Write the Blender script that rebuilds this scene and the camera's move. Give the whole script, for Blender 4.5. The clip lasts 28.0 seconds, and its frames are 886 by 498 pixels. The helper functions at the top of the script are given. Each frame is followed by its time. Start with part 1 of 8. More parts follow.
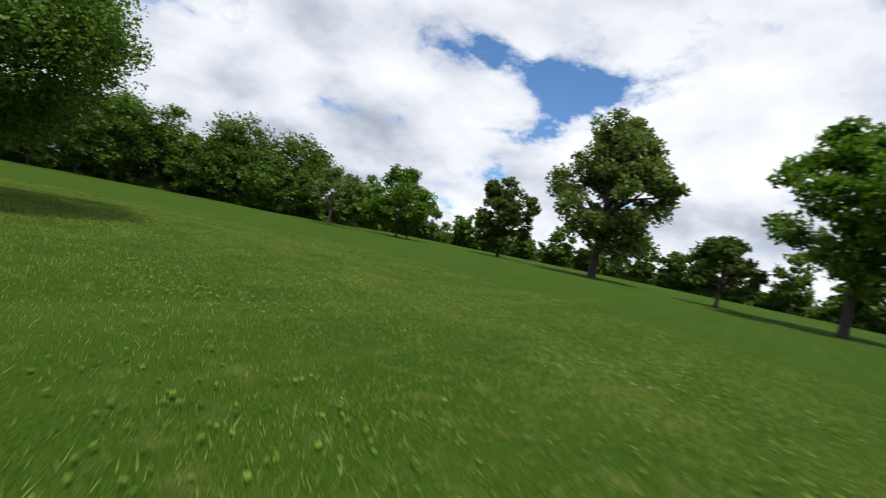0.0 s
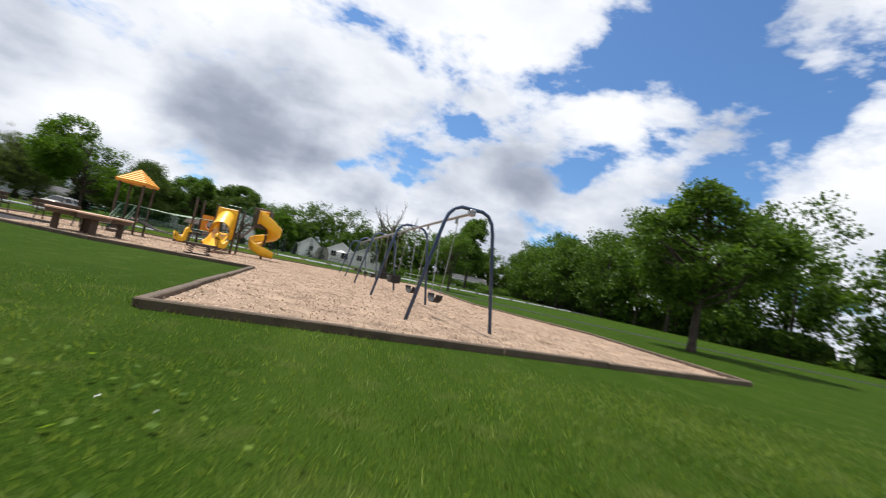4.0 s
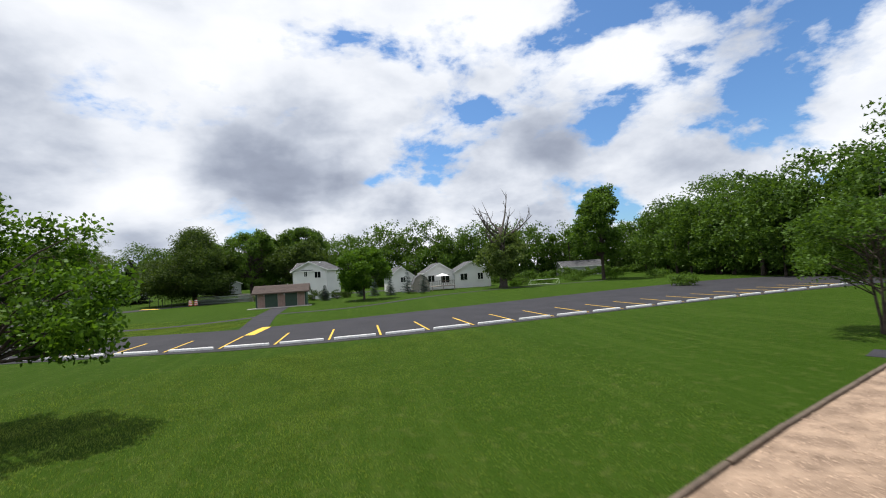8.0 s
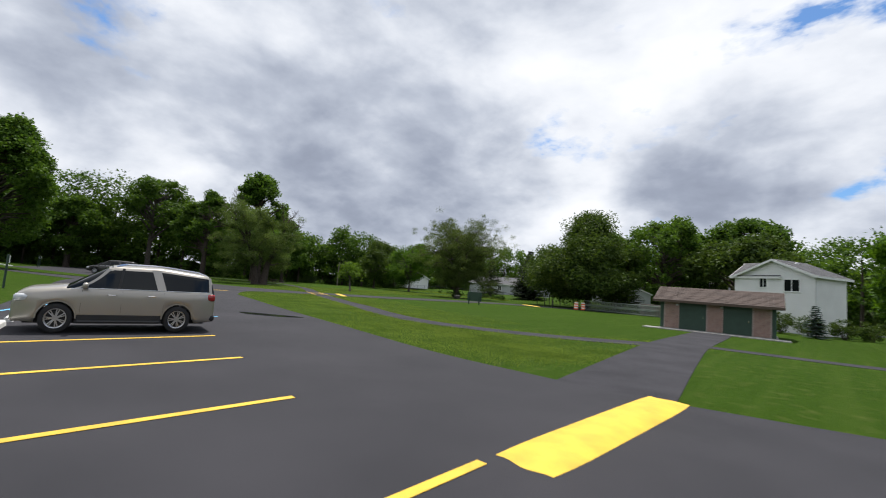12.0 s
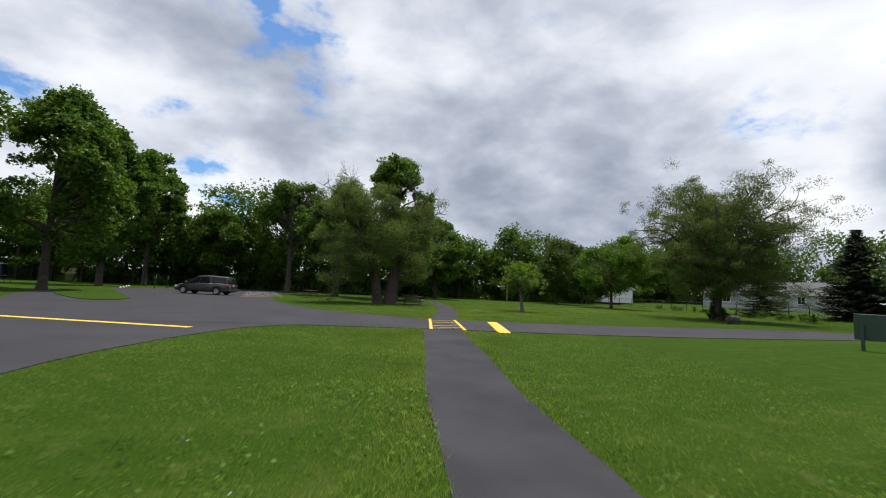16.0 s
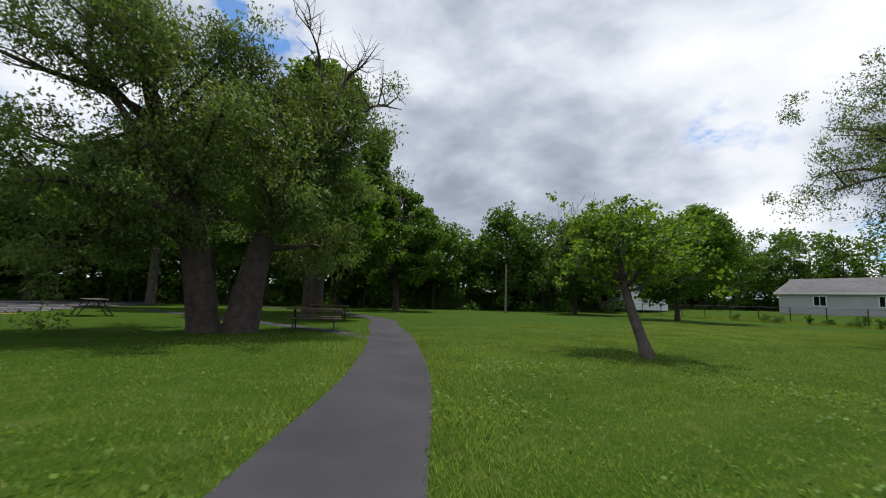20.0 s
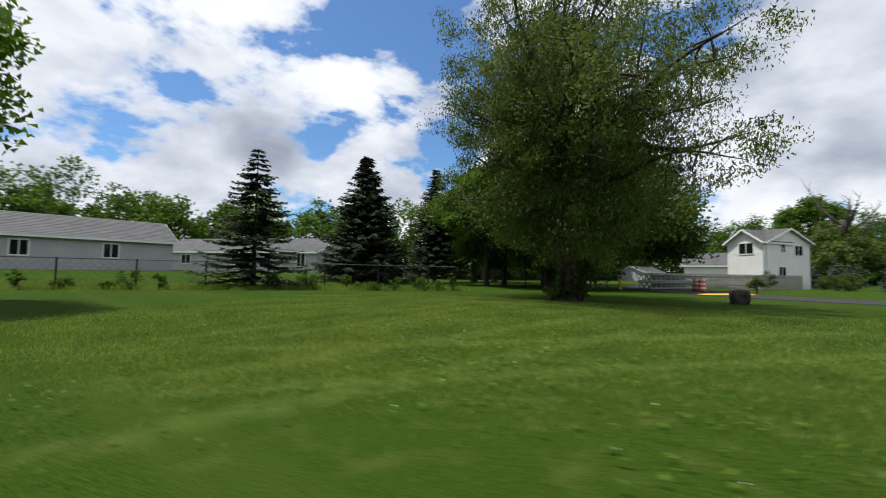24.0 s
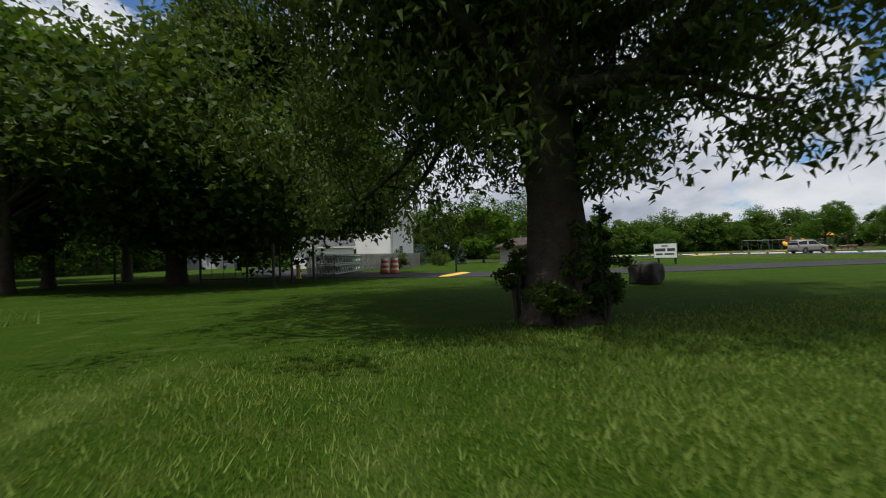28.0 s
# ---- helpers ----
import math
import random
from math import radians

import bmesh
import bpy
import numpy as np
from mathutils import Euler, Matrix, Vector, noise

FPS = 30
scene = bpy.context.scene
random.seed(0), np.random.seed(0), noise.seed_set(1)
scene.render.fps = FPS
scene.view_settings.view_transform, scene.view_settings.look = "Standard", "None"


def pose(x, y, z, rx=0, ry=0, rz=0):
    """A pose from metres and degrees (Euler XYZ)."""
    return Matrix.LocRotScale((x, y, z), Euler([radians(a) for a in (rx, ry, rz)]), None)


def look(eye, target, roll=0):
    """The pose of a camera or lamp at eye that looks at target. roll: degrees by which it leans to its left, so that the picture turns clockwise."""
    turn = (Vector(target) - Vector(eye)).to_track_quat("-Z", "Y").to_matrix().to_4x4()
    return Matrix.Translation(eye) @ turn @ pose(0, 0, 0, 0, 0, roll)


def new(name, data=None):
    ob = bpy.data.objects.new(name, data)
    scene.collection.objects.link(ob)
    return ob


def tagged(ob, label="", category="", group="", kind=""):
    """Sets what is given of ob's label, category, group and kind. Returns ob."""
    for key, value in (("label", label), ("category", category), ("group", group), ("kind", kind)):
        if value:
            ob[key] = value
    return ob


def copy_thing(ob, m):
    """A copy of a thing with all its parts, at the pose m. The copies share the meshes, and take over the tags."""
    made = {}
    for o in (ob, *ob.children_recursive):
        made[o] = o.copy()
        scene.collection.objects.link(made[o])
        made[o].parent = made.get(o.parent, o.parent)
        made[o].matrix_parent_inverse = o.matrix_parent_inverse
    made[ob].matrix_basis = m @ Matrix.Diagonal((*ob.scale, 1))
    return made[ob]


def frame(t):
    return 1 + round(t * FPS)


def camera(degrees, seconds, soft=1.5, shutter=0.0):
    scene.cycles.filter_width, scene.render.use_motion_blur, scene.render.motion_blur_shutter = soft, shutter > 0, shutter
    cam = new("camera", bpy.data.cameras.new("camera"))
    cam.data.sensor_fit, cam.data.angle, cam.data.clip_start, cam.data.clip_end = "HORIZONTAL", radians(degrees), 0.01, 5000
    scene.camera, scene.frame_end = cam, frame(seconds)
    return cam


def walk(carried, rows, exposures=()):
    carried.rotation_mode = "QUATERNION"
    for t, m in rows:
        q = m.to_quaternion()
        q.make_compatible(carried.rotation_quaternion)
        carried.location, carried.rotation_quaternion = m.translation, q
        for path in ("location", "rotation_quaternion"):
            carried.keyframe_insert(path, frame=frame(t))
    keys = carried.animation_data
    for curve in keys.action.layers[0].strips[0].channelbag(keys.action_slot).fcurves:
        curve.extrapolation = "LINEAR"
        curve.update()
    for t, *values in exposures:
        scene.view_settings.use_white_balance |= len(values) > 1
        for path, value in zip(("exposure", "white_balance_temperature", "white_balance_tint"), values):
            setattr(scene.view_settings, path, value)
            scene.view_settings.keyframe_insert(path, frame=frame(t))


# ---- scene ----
cam = camera(92.04, 28.0, soft=1.05, shutter=0.2)
# seconds, place in metres, yaw, pitch, roll in degrees
EXPO = [(0, 0.0), (25.4, 0.0), (26.4, -0.12), (27.2, -0.25), (28, -0.42)]
PATH = [
    (0, -10.85, -52.24, 1.42, -141.75, -1.61, -11.32),
    (0.4, -7.65, -54.45, 1.19, -128.24, -1.91, -10.33),
    (0.8, -4.50, -56.34, 0.95, -114.50, -2.26, -8.48),
    (1.2, -1.59, -57.65, 0.84, -99.30, -2.63, -7.10),
    (1.6, 0.79, -58.22, 0.80, -85.78, -2.91, -7.39),
    (2, 3.13, -58.47, 0.69, -71.49, -2.62, -7.80),
    (2.5, 5.81, -58.21, 0.65, -53.65, -0.17, -12.11),
    (3, 8.02, -56.67, 0.87, -40.16, 0.13, -11.55),
    (3.5, 10.23, -54.19, 0.87, -31.11, 1.57, -9.77),
    (3.8, 11.39, -52.41, 0.89, -24.01, 2.96, -10.08),
    (4, 12.04, -51.21, 0.89, -17.82, 4.21, -11.44),
    (4.5, 13.08, -48.36, 0.99, -1.73, 7.07, -16.55),
    (6.5, 10.12, -36.91, 2.46, 21.62, 4.04, -7.71),
    (7, 8.27, -33.37, 2.61, 10.00, 5.24, -0.36),
    (7.2, 7.63, -32.26, 2.79, 4.45, 5.18, 1.99),
    (7.4, 6.95, -30.89, 2.83, -0.31, 4.96, 3.26),
    (7.5, 6.69, -30.05, 2.65, -2.71, 4.91, 3.10),
    (8, 4.71, -25.67, 3.64, -10.76, 2.80, 3.41),
    (8.5, 4.14, -21.55, 4.08, -8.42, 2.09, 2.91),
    (9, 3.88, -17.45, 3.76, -1.93, 2.75, -0.04),
    (9.5, 3.47, -13.46, 3.39, 5.60, 3.48, -4.13),
    (10, 2.92, -10.11, 2.91, 12.91, 3.89, -4.83),
    (10.5, 2.19, -6.79, 2.43, 19.86, 4.24, -3.11),
    (11, 1.34, -3.80, 2.07, 26.60, 4.73, -3.11),
    (11.5, 0.39, -1.04, 1.82, 33.44, 4.98, -3.44),
    (12, -0.80, 1.59, 1.68, 41.18, 4.99, -4.44),
    (12.5, -2.22, 3.99, 1.59, 49.02, 5.02, -5.25),
    (13, -4.29, 5.98, 1.42, 54.72, 4.91, -4.21),
    (13.5, -6.16, 7.69, 1.32, 58.94, 5.45, -2.48),
    (15.5, -18.47, 15.69, 1.64, 65.17, 5.10, -3.56),
    (16, -21.15, 17.15, 1.48, 64.39, 5.44, -2.77),
    (16.5, -24.31, 18.65, 1.46, 62.08, 5.76, -1.60),
    (17, -27.31, 20.13, 1.45, 60.59, 6.08, -0.97),
    (17.5, -30.11, 21.67, 1.50, 61.30, 6.14, -1.56),
    (18, -32.82, 23.08, 1.47, 61.59, 6.36, -2.51),
    (18.5, -35.43, 24.38, 1.39, 61.66, 6.82, -2.98),
    (19, -37.79, 25.69, 1.42, 61.47, 6.57, -2.23),
    (19.5, -40.28, 27.05, 1.37, 61.35, 6.47, -1.88),
    (20, -42.58, 28.36, 1.23, 60.86, 6.72, -1.78),
    (20.5, -44.66, 29.49, 1.06, 57.08, 7.17, -1.78),
    (21, -46.70, 30.71, 0.92, 48.05, 7.56, -1.92),
    (21.5, -48.50, 31.67, 0.81, 37.25, 7.36, -1.65),
    (22, -50.29, 32.03, 0.81, 23.85, 6.03, -0.70),
    (22.5, -51.74, 32.93, 0.77, 11.68, 5.28, 0.36),
    (24.5, -63.06, 52.18, 1.13, -63.32, 3.22, -1.11),
    (25, -61.65, 53.71, 1.26, -70.23, 3.19, 0.05),
    (25.5, -59.95, 55.00, 1.41, -77.75, 2.98, 1.79),
    (26, -58.32, 56.29, 1.44, -85.69, 2.51, 3.34),
    (26.5, -56.45, 57.32, 1.33, -92.17, 2.14, 3.23),
    (27, -54.53, 58.09, 1.18, -95.92, 2.00, 1.85),
    (27.5, -52.50, 58.56, 1.02, -99.72, 1.74, 1.38),
    (28, -50.38, 58.89, 0.89, -105.64, 1.15, 1.87),
]
walk(cam, [(t, pose(x, y, z, 90 + pitch, roll, yaw)) for t, x, y, z, yaw, pitch, roll in PATH], EXPO)

# ---- sky and sun ----
SUN_TO = Vector((-0.26, 0.26, 1.0)).normalized()
world = bpy.data.worlds.new("world")
scene.world = world
world.use_nodes = True
wn, wl = world.node_tree.nodes, world.node_tree.links
wn.clear()


def wnode(kind, **kw):
    n = wn.new(kind)
    for k, v in kw.items():
        n.inputs[k].default_value = v
    return n


def wmath(op, a, b=None, c=None):
    n = wn.new("ShaderNodeMath")
    n.operation = op
    for i, v in enumerate((a, b, c)):
        if v is None:
            continue
        if isinstance(v, (int, float)):
            n.inputs[i].default_value = v
        else:
            wl.new(v, n.inputs[i])
    return n.outputs[0]


def wramp(src, stops):
    n = wn.new("ShaderNodeValToRGB")
    e = n.color_ramp.elements
    while len(e) < len(stops):
        e.new(0.5)
    for el, (p, c) in zip(e, stops):
        el.position, el.color = p, (*c, 1)
    wl.new(src, n.inputs[0])
    return n.outputs[0]


tc = wn.new("ShaderNodeTexCoord")
sep = wn.new("ShaderNodeSeparateXYZ")
wl.new(tc.outputs["Generated"], sep.inputs[0])
up = wmath("MAXIMUM", sep.outputs[2], 0.0)
den = wmath("ADD", up, 0.52)
comb = wn.new("ShaderNodeCombineXYZ")
wl.new(wmath("DIVIDE", sep.outputs[0], den), comb.inputs[0])
wl.new(wmath("DIVIDE", sep.outputs[1], den), comb.inputs[1])
wl.new(wmath("MULTIPLY", up, 1.3), comb.inputs[2])
big = wnode("ShaderNodeTexNoise", Scale=3.1, Detail=10.0, Roughness=0.58, Distortion=0.1)
wl.new(comb.outputs[0], big.inputs["Vector"])
mp = wn.new("ShaderNodeMapping")
mp.inputs["Location"].default_value = (3.7, 1.3, 2.2)
wl.new(comb.outputs[0], mp.inputs["Vector"])
dark = wnode("ShaderNodeTexNoise", Scale=2.6, Detail=8.0, Roughness=0.52, Distortion=0.1)
wl.new(mp.outputs[0], dark.inputs["Vector"])
# cloud banks and blue openings lie where the day had them: heading, height and half width in degrees, weight
def lobes_of(rows_l, ragged):
    total = None
    for az, el, wide, weight in rows_l:
        a, e = radians(az), radians(el)
        dot = wn.new("ShaderNodeVectorMath")
        dot.operation = "DOT_PRODUCT"
        wl.new(ragged, dot.inputs[0])
        dot.inputs[1].default_value = (-math.sin(a) * math.cos(e), math.cos(a) * math.cos(e), math.sin(e))
        mr = wn.new("ShaderNodeMapRange")
        mr.interpolation_type = "SMOOTHSTEP"
        mr.inputs["From Min"].default_value, mr.inputs["From Max"].default_value = math.cos(radians(wide * 2.0)), math.cos(radians(wide * 0.2))
        mr.inputs["To Max"].default_value = weight
        wl.new(dot.outputs["Value"], mr.inputs["Value"])
        total = mr.outputs[0] if total is None else wmath("ADD", total, mr.outputs[0])
    return total


def warp(scale, amount, shift):
    m2 = wn.new("ShaderNodeMapping")
    m2.inputs["Location"].default_value = shift
    wl.new(tc.outputs["Generated"], m2.inputs["Vector"])
    nz = wnode("ShaderNodeTexNoise", Scale=scale, Detail=5.0, Roughness=0.55)
    wl.new(m2.outputs[0], nz.inputs["Vector"])
    off = wn.new("ShaderNodeVectorMath")
    off.operation = "SUBTRACT"
    wl.new(nz.outputs["Color"], off.inputs[0])
    off.inputs[1].default_value = (0.5, 0.5, 0.5)
    mul = wn.new("ShaderNodeVectorMath")
    mul.operation = "MULTIPLY_ADD"
    wl.new(off.outputs[0], mul.inputs[0])
    mul.inputs[1].default_value = (amount, amount, amount * 0.6)
    wl.new(tc.outputs["Generated"], mul.inputs[2])
    nrm = wn.new("ShaderNodeVectorMath")
    nrm.operation = "NORMALIZE"
    wl.new(mul.outputs[0], nrm.inputs[0])
    return nrm.outputs[0]


GREY = [(49, 15, 11, 0.24), (58, 20, 9, 0.11), (40, 17, 7, 0.12), (68, 24, 9, 0.09), (78, 22, 9, 0.10), (12, 12, 5, 0.24), (7, 10, 4, 0.12), (-21, 12, 5, 0.15), (-112, 12, 10, 0.16), (-128, 9, 9, 0.12), (-95, 9, 7, 0.08), (30, 30, 8, 0.08), (105, 20, 9, 0.10)]
OPEN = [(92, 31, 4, 0.17), (86, 27, 3, 0.10), (1, 28, 4, 0.16), (-12, 17, 4, 0.15), (-17, 15, 4, 0.12), (-30, 11, 7, 0.20), (-28, 23, 4, 0.12), (-44, 25, 8, 0.20), (-52, 19, 6, 0.16), (-40, 34, 6, 0.16), (-56, 11, 5, 0.12), (-80, 25, 6, 0.15), (-163, 26, 6, 0.18), (-150, 20, 4, 0.10), (-139, 23, 4, 0.13), (-111, 26, 5, 0.15), (-66, 32, 5, 0.14), (170, 40, 9, 0.15), (-90, 55, 12, 0.12), (22, 38, 3, 0.08), (-4, 22, 3, 0.06)]
bank = wmath("MULTIPLY", lobes_of(GREY, warp(3.0, 0.38, (4.0, 1.0, 2.5))), 0.54)
cover = wmath("SUBTRACT", wmath("ADD", wmath("MULTIPLY_ADD", big.outputs["Fac"], 1.0, 0.06), wmath("MULTIPLY", bank, 0.6)), wmath("MULTIPLY", lobes_of(OPEN, warp(4.0, 0.34, (1.0, 2.0, 0.5))), 0.50))
mask = wramp(cover, [(0.405, (0, 0, 0)), (0.455, (0.75, 0.75, 0.75)), (0.50, (1, 1, 1))])
shade = wmath("ADD", wmath("MULTIPLY_ADD", dark.outputs["Fac"], 1.05, -0.045), wmath("ADD", bank, wmath("MULTIPLY", big.outputs["Fac"], 0.10)))
cloud = wramp(shade, [(0.40, (0.95, 0.97, 1.01)), (0.50, (0.84, 0.87, 0.93)), (0.58, (0.70, 0.74, 0.82)), (0.68, (0.50, 0.545, 0.64)), (0.80, (0.34, 0.38, 0.475)), (0.95, (0.25, 0.28, 0.36))])
sky = wn.new("ShaderNodeTexSky")
sky.sky_type = "NISHITA"
sky.sun_disc = False
sky.sun_elevation = math.asin(SUN_TO.z)
sky.sun_rotation = math.atan2(SUN_TO.x, SUN_TO.y)
blue = wn.new("ShaderNodeMix")
blue.data_type, blue.blend_type = "RGBA", "MULTIPLY"
blue.inputs[0].default_value = 1.0
wl.new(sky.outputs[0], blue.inputs[6])
blue.inputs[7].default_value = (0.078, 0.112, 0.145, 1)
mixc = wn.new("ShaderNodeMix")
mixc.data_type = "RGBA"
wl.new(mask, mixc.inputs[0])
wl.new(blue.outputs[2], mixc.inputs[6])
wl.new(cloud, mixc.inputs[7])
bg = wnode("ShaderNodeBackground", Strength=1.05)
wl.new(mixc.outputs[2], bg.inputs[0])
wout = wn.new("ShaderNodeOutputWorld")
wl.new(bg.outputs[0], wout.inputs[0])

sun = new("sun", bpy.data.lights.new("sun", "SUN"))
sun.data.energy, sun.data.angle, sun.data.color = 5.0, radians(0.6), (1.0, 0.96, 0.90)
sun.matrix_world = look(SUN_TO * 60, (0, 0, 0))

# ---- materials ----


def shade_mat(name, col, rough=0.6, metal=0.0, var=0.2, scale=3.0, fine=40.0, bump=0.15, col2=None, rand=0.0, island=False, spec=0.5, coat=0.0, amount=1.0):
    m = bpy.data.materials.new(name)
    m.use_nodes = True
    n, l = m.node_tree.nodes, m.node_tree.links
    p = n["Principled BSDF"]
    p.inputs["Roughness"].default_value, p.inputs["Metallic"].default_value = rough, metal
    p.inputs["Specular IOR Level"].default_value = spec
    p.inputs["Coat Weight"].default_value = coat
    geo = n.new("ShaderNodeNewGeometry")
    a = n.new("ShaderNodeTexNoise")
    a.inputs["Scale"].default_value, a.inputs["Detail"].default_value = scale, 5.0
    b = n.new("ShaderNodeTexNoise")
    b.inputs["Scale"].default_value, b.inputs["Detail"].default_value = fine, 4.0
    for t in (a, b):
        l.new(geo.outputs["Position"], t.inputs["Vector"])
    add = n.new("ShaderNodeMath")
    add.operation = "MULTIPLY_ADD"
    l.new(b.outputs["Fac"], add.inputs[0])
    add.inputs[1].default_value = 0.6
    l.new(a.outputs["Fac"], add.inputs[2])
    last = add.outputs[0]
    if rand:
        r = n.new("ShaderNodeObjectInfo")
        k = n.new("ShaderNodeMath")
        k.operation = "MULTIPLY_ADD"
        l.new(geo.outputs["Random Per Island"] if island else r.outputs["Random"], k.inputs[0])
        k.inputs[1].default_value = rand
        l.new(last, k.inputs[2])
        last = k.outputs[0]
    ramp = n.new("ShaderNodeValToRGB")
    lo = [c * (1 - var) for c in col]
    hi = list(col2) if col2 else [min(1, c * (1 + var)) for c in col]
    ramp.color_ramp.elements[0].position, ramp.color_ramp.elements[0].color = 0.55, (*lo, 1)
    ramp.color_ramp.elements[1].position, ramp.color_ramp.elements[1].color = 1.05 + rand if 1.05 + rand <= 1 else 1.0, (*hi, 1)
    l.new(last, ramp.inputs[0])
    l.new(ramp.outputs[0], p.inputs["Base Color"])
    if bump:
        bn = n.new("ShaderNodeBump")
        bn.inputs["Strength"].default_value, bn.inputs["Distance"].default_value = bump, 0.02
        l.new(b.outputs["Fac"], bn.inputs["Height"])
        l.new(bn.outputs[0], p.inputs["Normal"])
    return m


def leaf_mat(name, dark_c, light_c, through_c=0.35, rough=0.55, tracked=False):
    m = bpy.data.materials.new(name)
    m.use_nodes = True
    n, l = m.node_tree.nodes, m.node_tree.links
    p, out = n["Principled BSDF"], n["Material Output"]
    geo = n.new("ShaderNodeNewGeometry")
    noise_n = n.new("ShaderNodeTexNoise")
    noise_n.inputs["Scale"].default_value = 0.6
    l.new(geo.outputs["Position"], noise_n.inputs["Vector"])
    k = n.new("ShaderNodeMath")
    k.operation = "MULTIPLY_ADD"
    l.new(geo.outputs["Random Per Island"], k.inputs[0])
    k.inputs[1].default_value = 0.55
    l.new(noise_n.outputs["Fac"], k.inputs[2])
    ramp = n.new("ShaderNodeValToRGB")
    ramp.color_ramp.elements[0].position, ramp.color_ramp.elements[0].color = 0.35, (*dark_c, 1)
    ramp.color_ramp.elements[1].position, ramp.color_ramp.elements[1].color = 1.0, (*light_c, 1)
    l.new(k.outputs[0], ramp.inputs[0])
    tone = ramp.outputs[0]
    if tracked:
        tm = n.new("ShaderNodeMix")
        tm.data_type = "RGBA"
        l.new(track_mask(n, l, geo.outputs["Position"]), tm.inputs[0])
        l.new(tone, tm.inputs[6])
        tm.inputs[7].default_value = (0.27, 0.34, 0.10, 1)
        tone = tm.outputs[2]
    l.new(tone, p.inputs["Base Color"])
    p.inputs["Roughness"].default_value = rough
    p.inputs["Specular IOR Level"].default_value = 0.15
    tr = n.new("ShaderNodeBsdfTranslucent")
    bright = n.new("ShaderNodeMix")
    bright.data_type, bright.blend_type = "RGBA", "MULTIPLY"
    bright.inputs[0].default_value = 1.0
    l.new(tone, bright.inputs[6])
    bright.inputs[7].default_value = (1.5, 1.45, 0.8, 1)
    l.new(bright.outputs[2], tr.inputs[0])
    mx = n.new("ShaderNodeMixShader")
    mx.inputs[0].default_value = through_c
    l.new(p.outputs[0], mx.inputs[1])
    l.new(tr.outputs[0], mx.inputs[2])
    l.new(mx.outputs[0], out.inputs[0])
    return m


TRACKS = [((-50.5, 57.2), (-60.0, 55.1), 0.062), ((-51.5, 56.0), (-59.5, 54.2), 0.054), ((-51.0, 52.4), (-60.5, 52.6), 0.131), ((-50.0, 47.5), (-60.0, 54.2), 0.115), ((-50.6, 45.6), (-60.5, 52.2), 0.085), ((-52.5, 50.6), (-61.5, 51.3), 0.100), ((-46.0, 60.2), (-54.5, 62.6), 0.115), ((-45.0, 62.2), (-53.0, 64.8), 0.100), ((-48.0, 58.6), (-58.0, 60.4), 0.085)]


def track_mask(n, l, where):
    """Pale wheel and mower tracks pressed into the lawn: how much of one lies at a place."""
    wob = n.new("ShaderNodeTexNoise")
    wob.inputs["Scale"].default_value, wob.inputs["Detail"].default_value = 1.4, 5.0
    l.new(where, wob.inputs["Vector"])
    total = None

    def op(kind, a, b=None, c=None):
        q = n.new("ShaderNodeMath")
        q.operation = kind
        for i, v in enumerate((a, b, c)):
            if v is None:
                continue
            if isinstance(v, (int, float)):
                q.inputs[i].default_value = v
            else:
                l.new(v, q.inputs[i])
        return q.outputs[0]

    for (ax, ay), (bx, by), w in TRACKS:
        L = math.hypot(bx - ax, by - ay)
        dx, dy = (bx - ax) / L, (by - ay) / L
        dots = []
        for vec in ((-dy, dx, 0), (dx, dy, 0)):
            dt = n.new("ShaderNodeVectorMath")
            dt.operation = "DOT_PRODUCT"
            l.new(where, dt.inputs[0])
            dt.inputs[1].default_value = vec
            dots.append(dt.outputs["Value"])
        across = op("ABSOLUTE", op("ADD", op("MULTIPLY_ADD", wob.outputs["Fac"], 0.7, -0.35), op("SUBTRACT", dots[0], -dy * ax + dx * ay)))
        mr = n.new("ShaderNodeMapRange")
        mr.interpolation_type = "SMOOTHSTEP"
        mr.inputs["From Min"].default_value, mr.inputs["From Max"].default_value = w * 3.6, 0.0
        l.new(across, mr.inputs["Value"])
        me = n.new("ShaderNodeMapRange")
        me.interpolation_type = "SMOOTHSTEP"
        me.inputs["From Min"].default_value, me.inputs["From Max"].default_value = L * 0.5 + 1.0, L * 0.5 - 1.5
        l.new(op("ABSOLUTE", op("SUBTRACT", dots[1], dx * ax + dy * ay + L / 2)), me.inputs["Value"])
        one = op("MULTIPLY", mr.outputs[0], me.outputs[0])
        total = one if total is None else op("MAXIMUM", total, one)
    fine = n.new("ShaderNodeTexNoise")
    fine.inputs["Scale"].default_value, fine.inputs["Detail"].default_value = 3.5, 6.0
    l.new(where, fine.inputs["Vector"])
    return op("MULTIPLY", total, op("MULTIPLY_ADD", fine.outputs["Fac"], 1.2, -0.30))


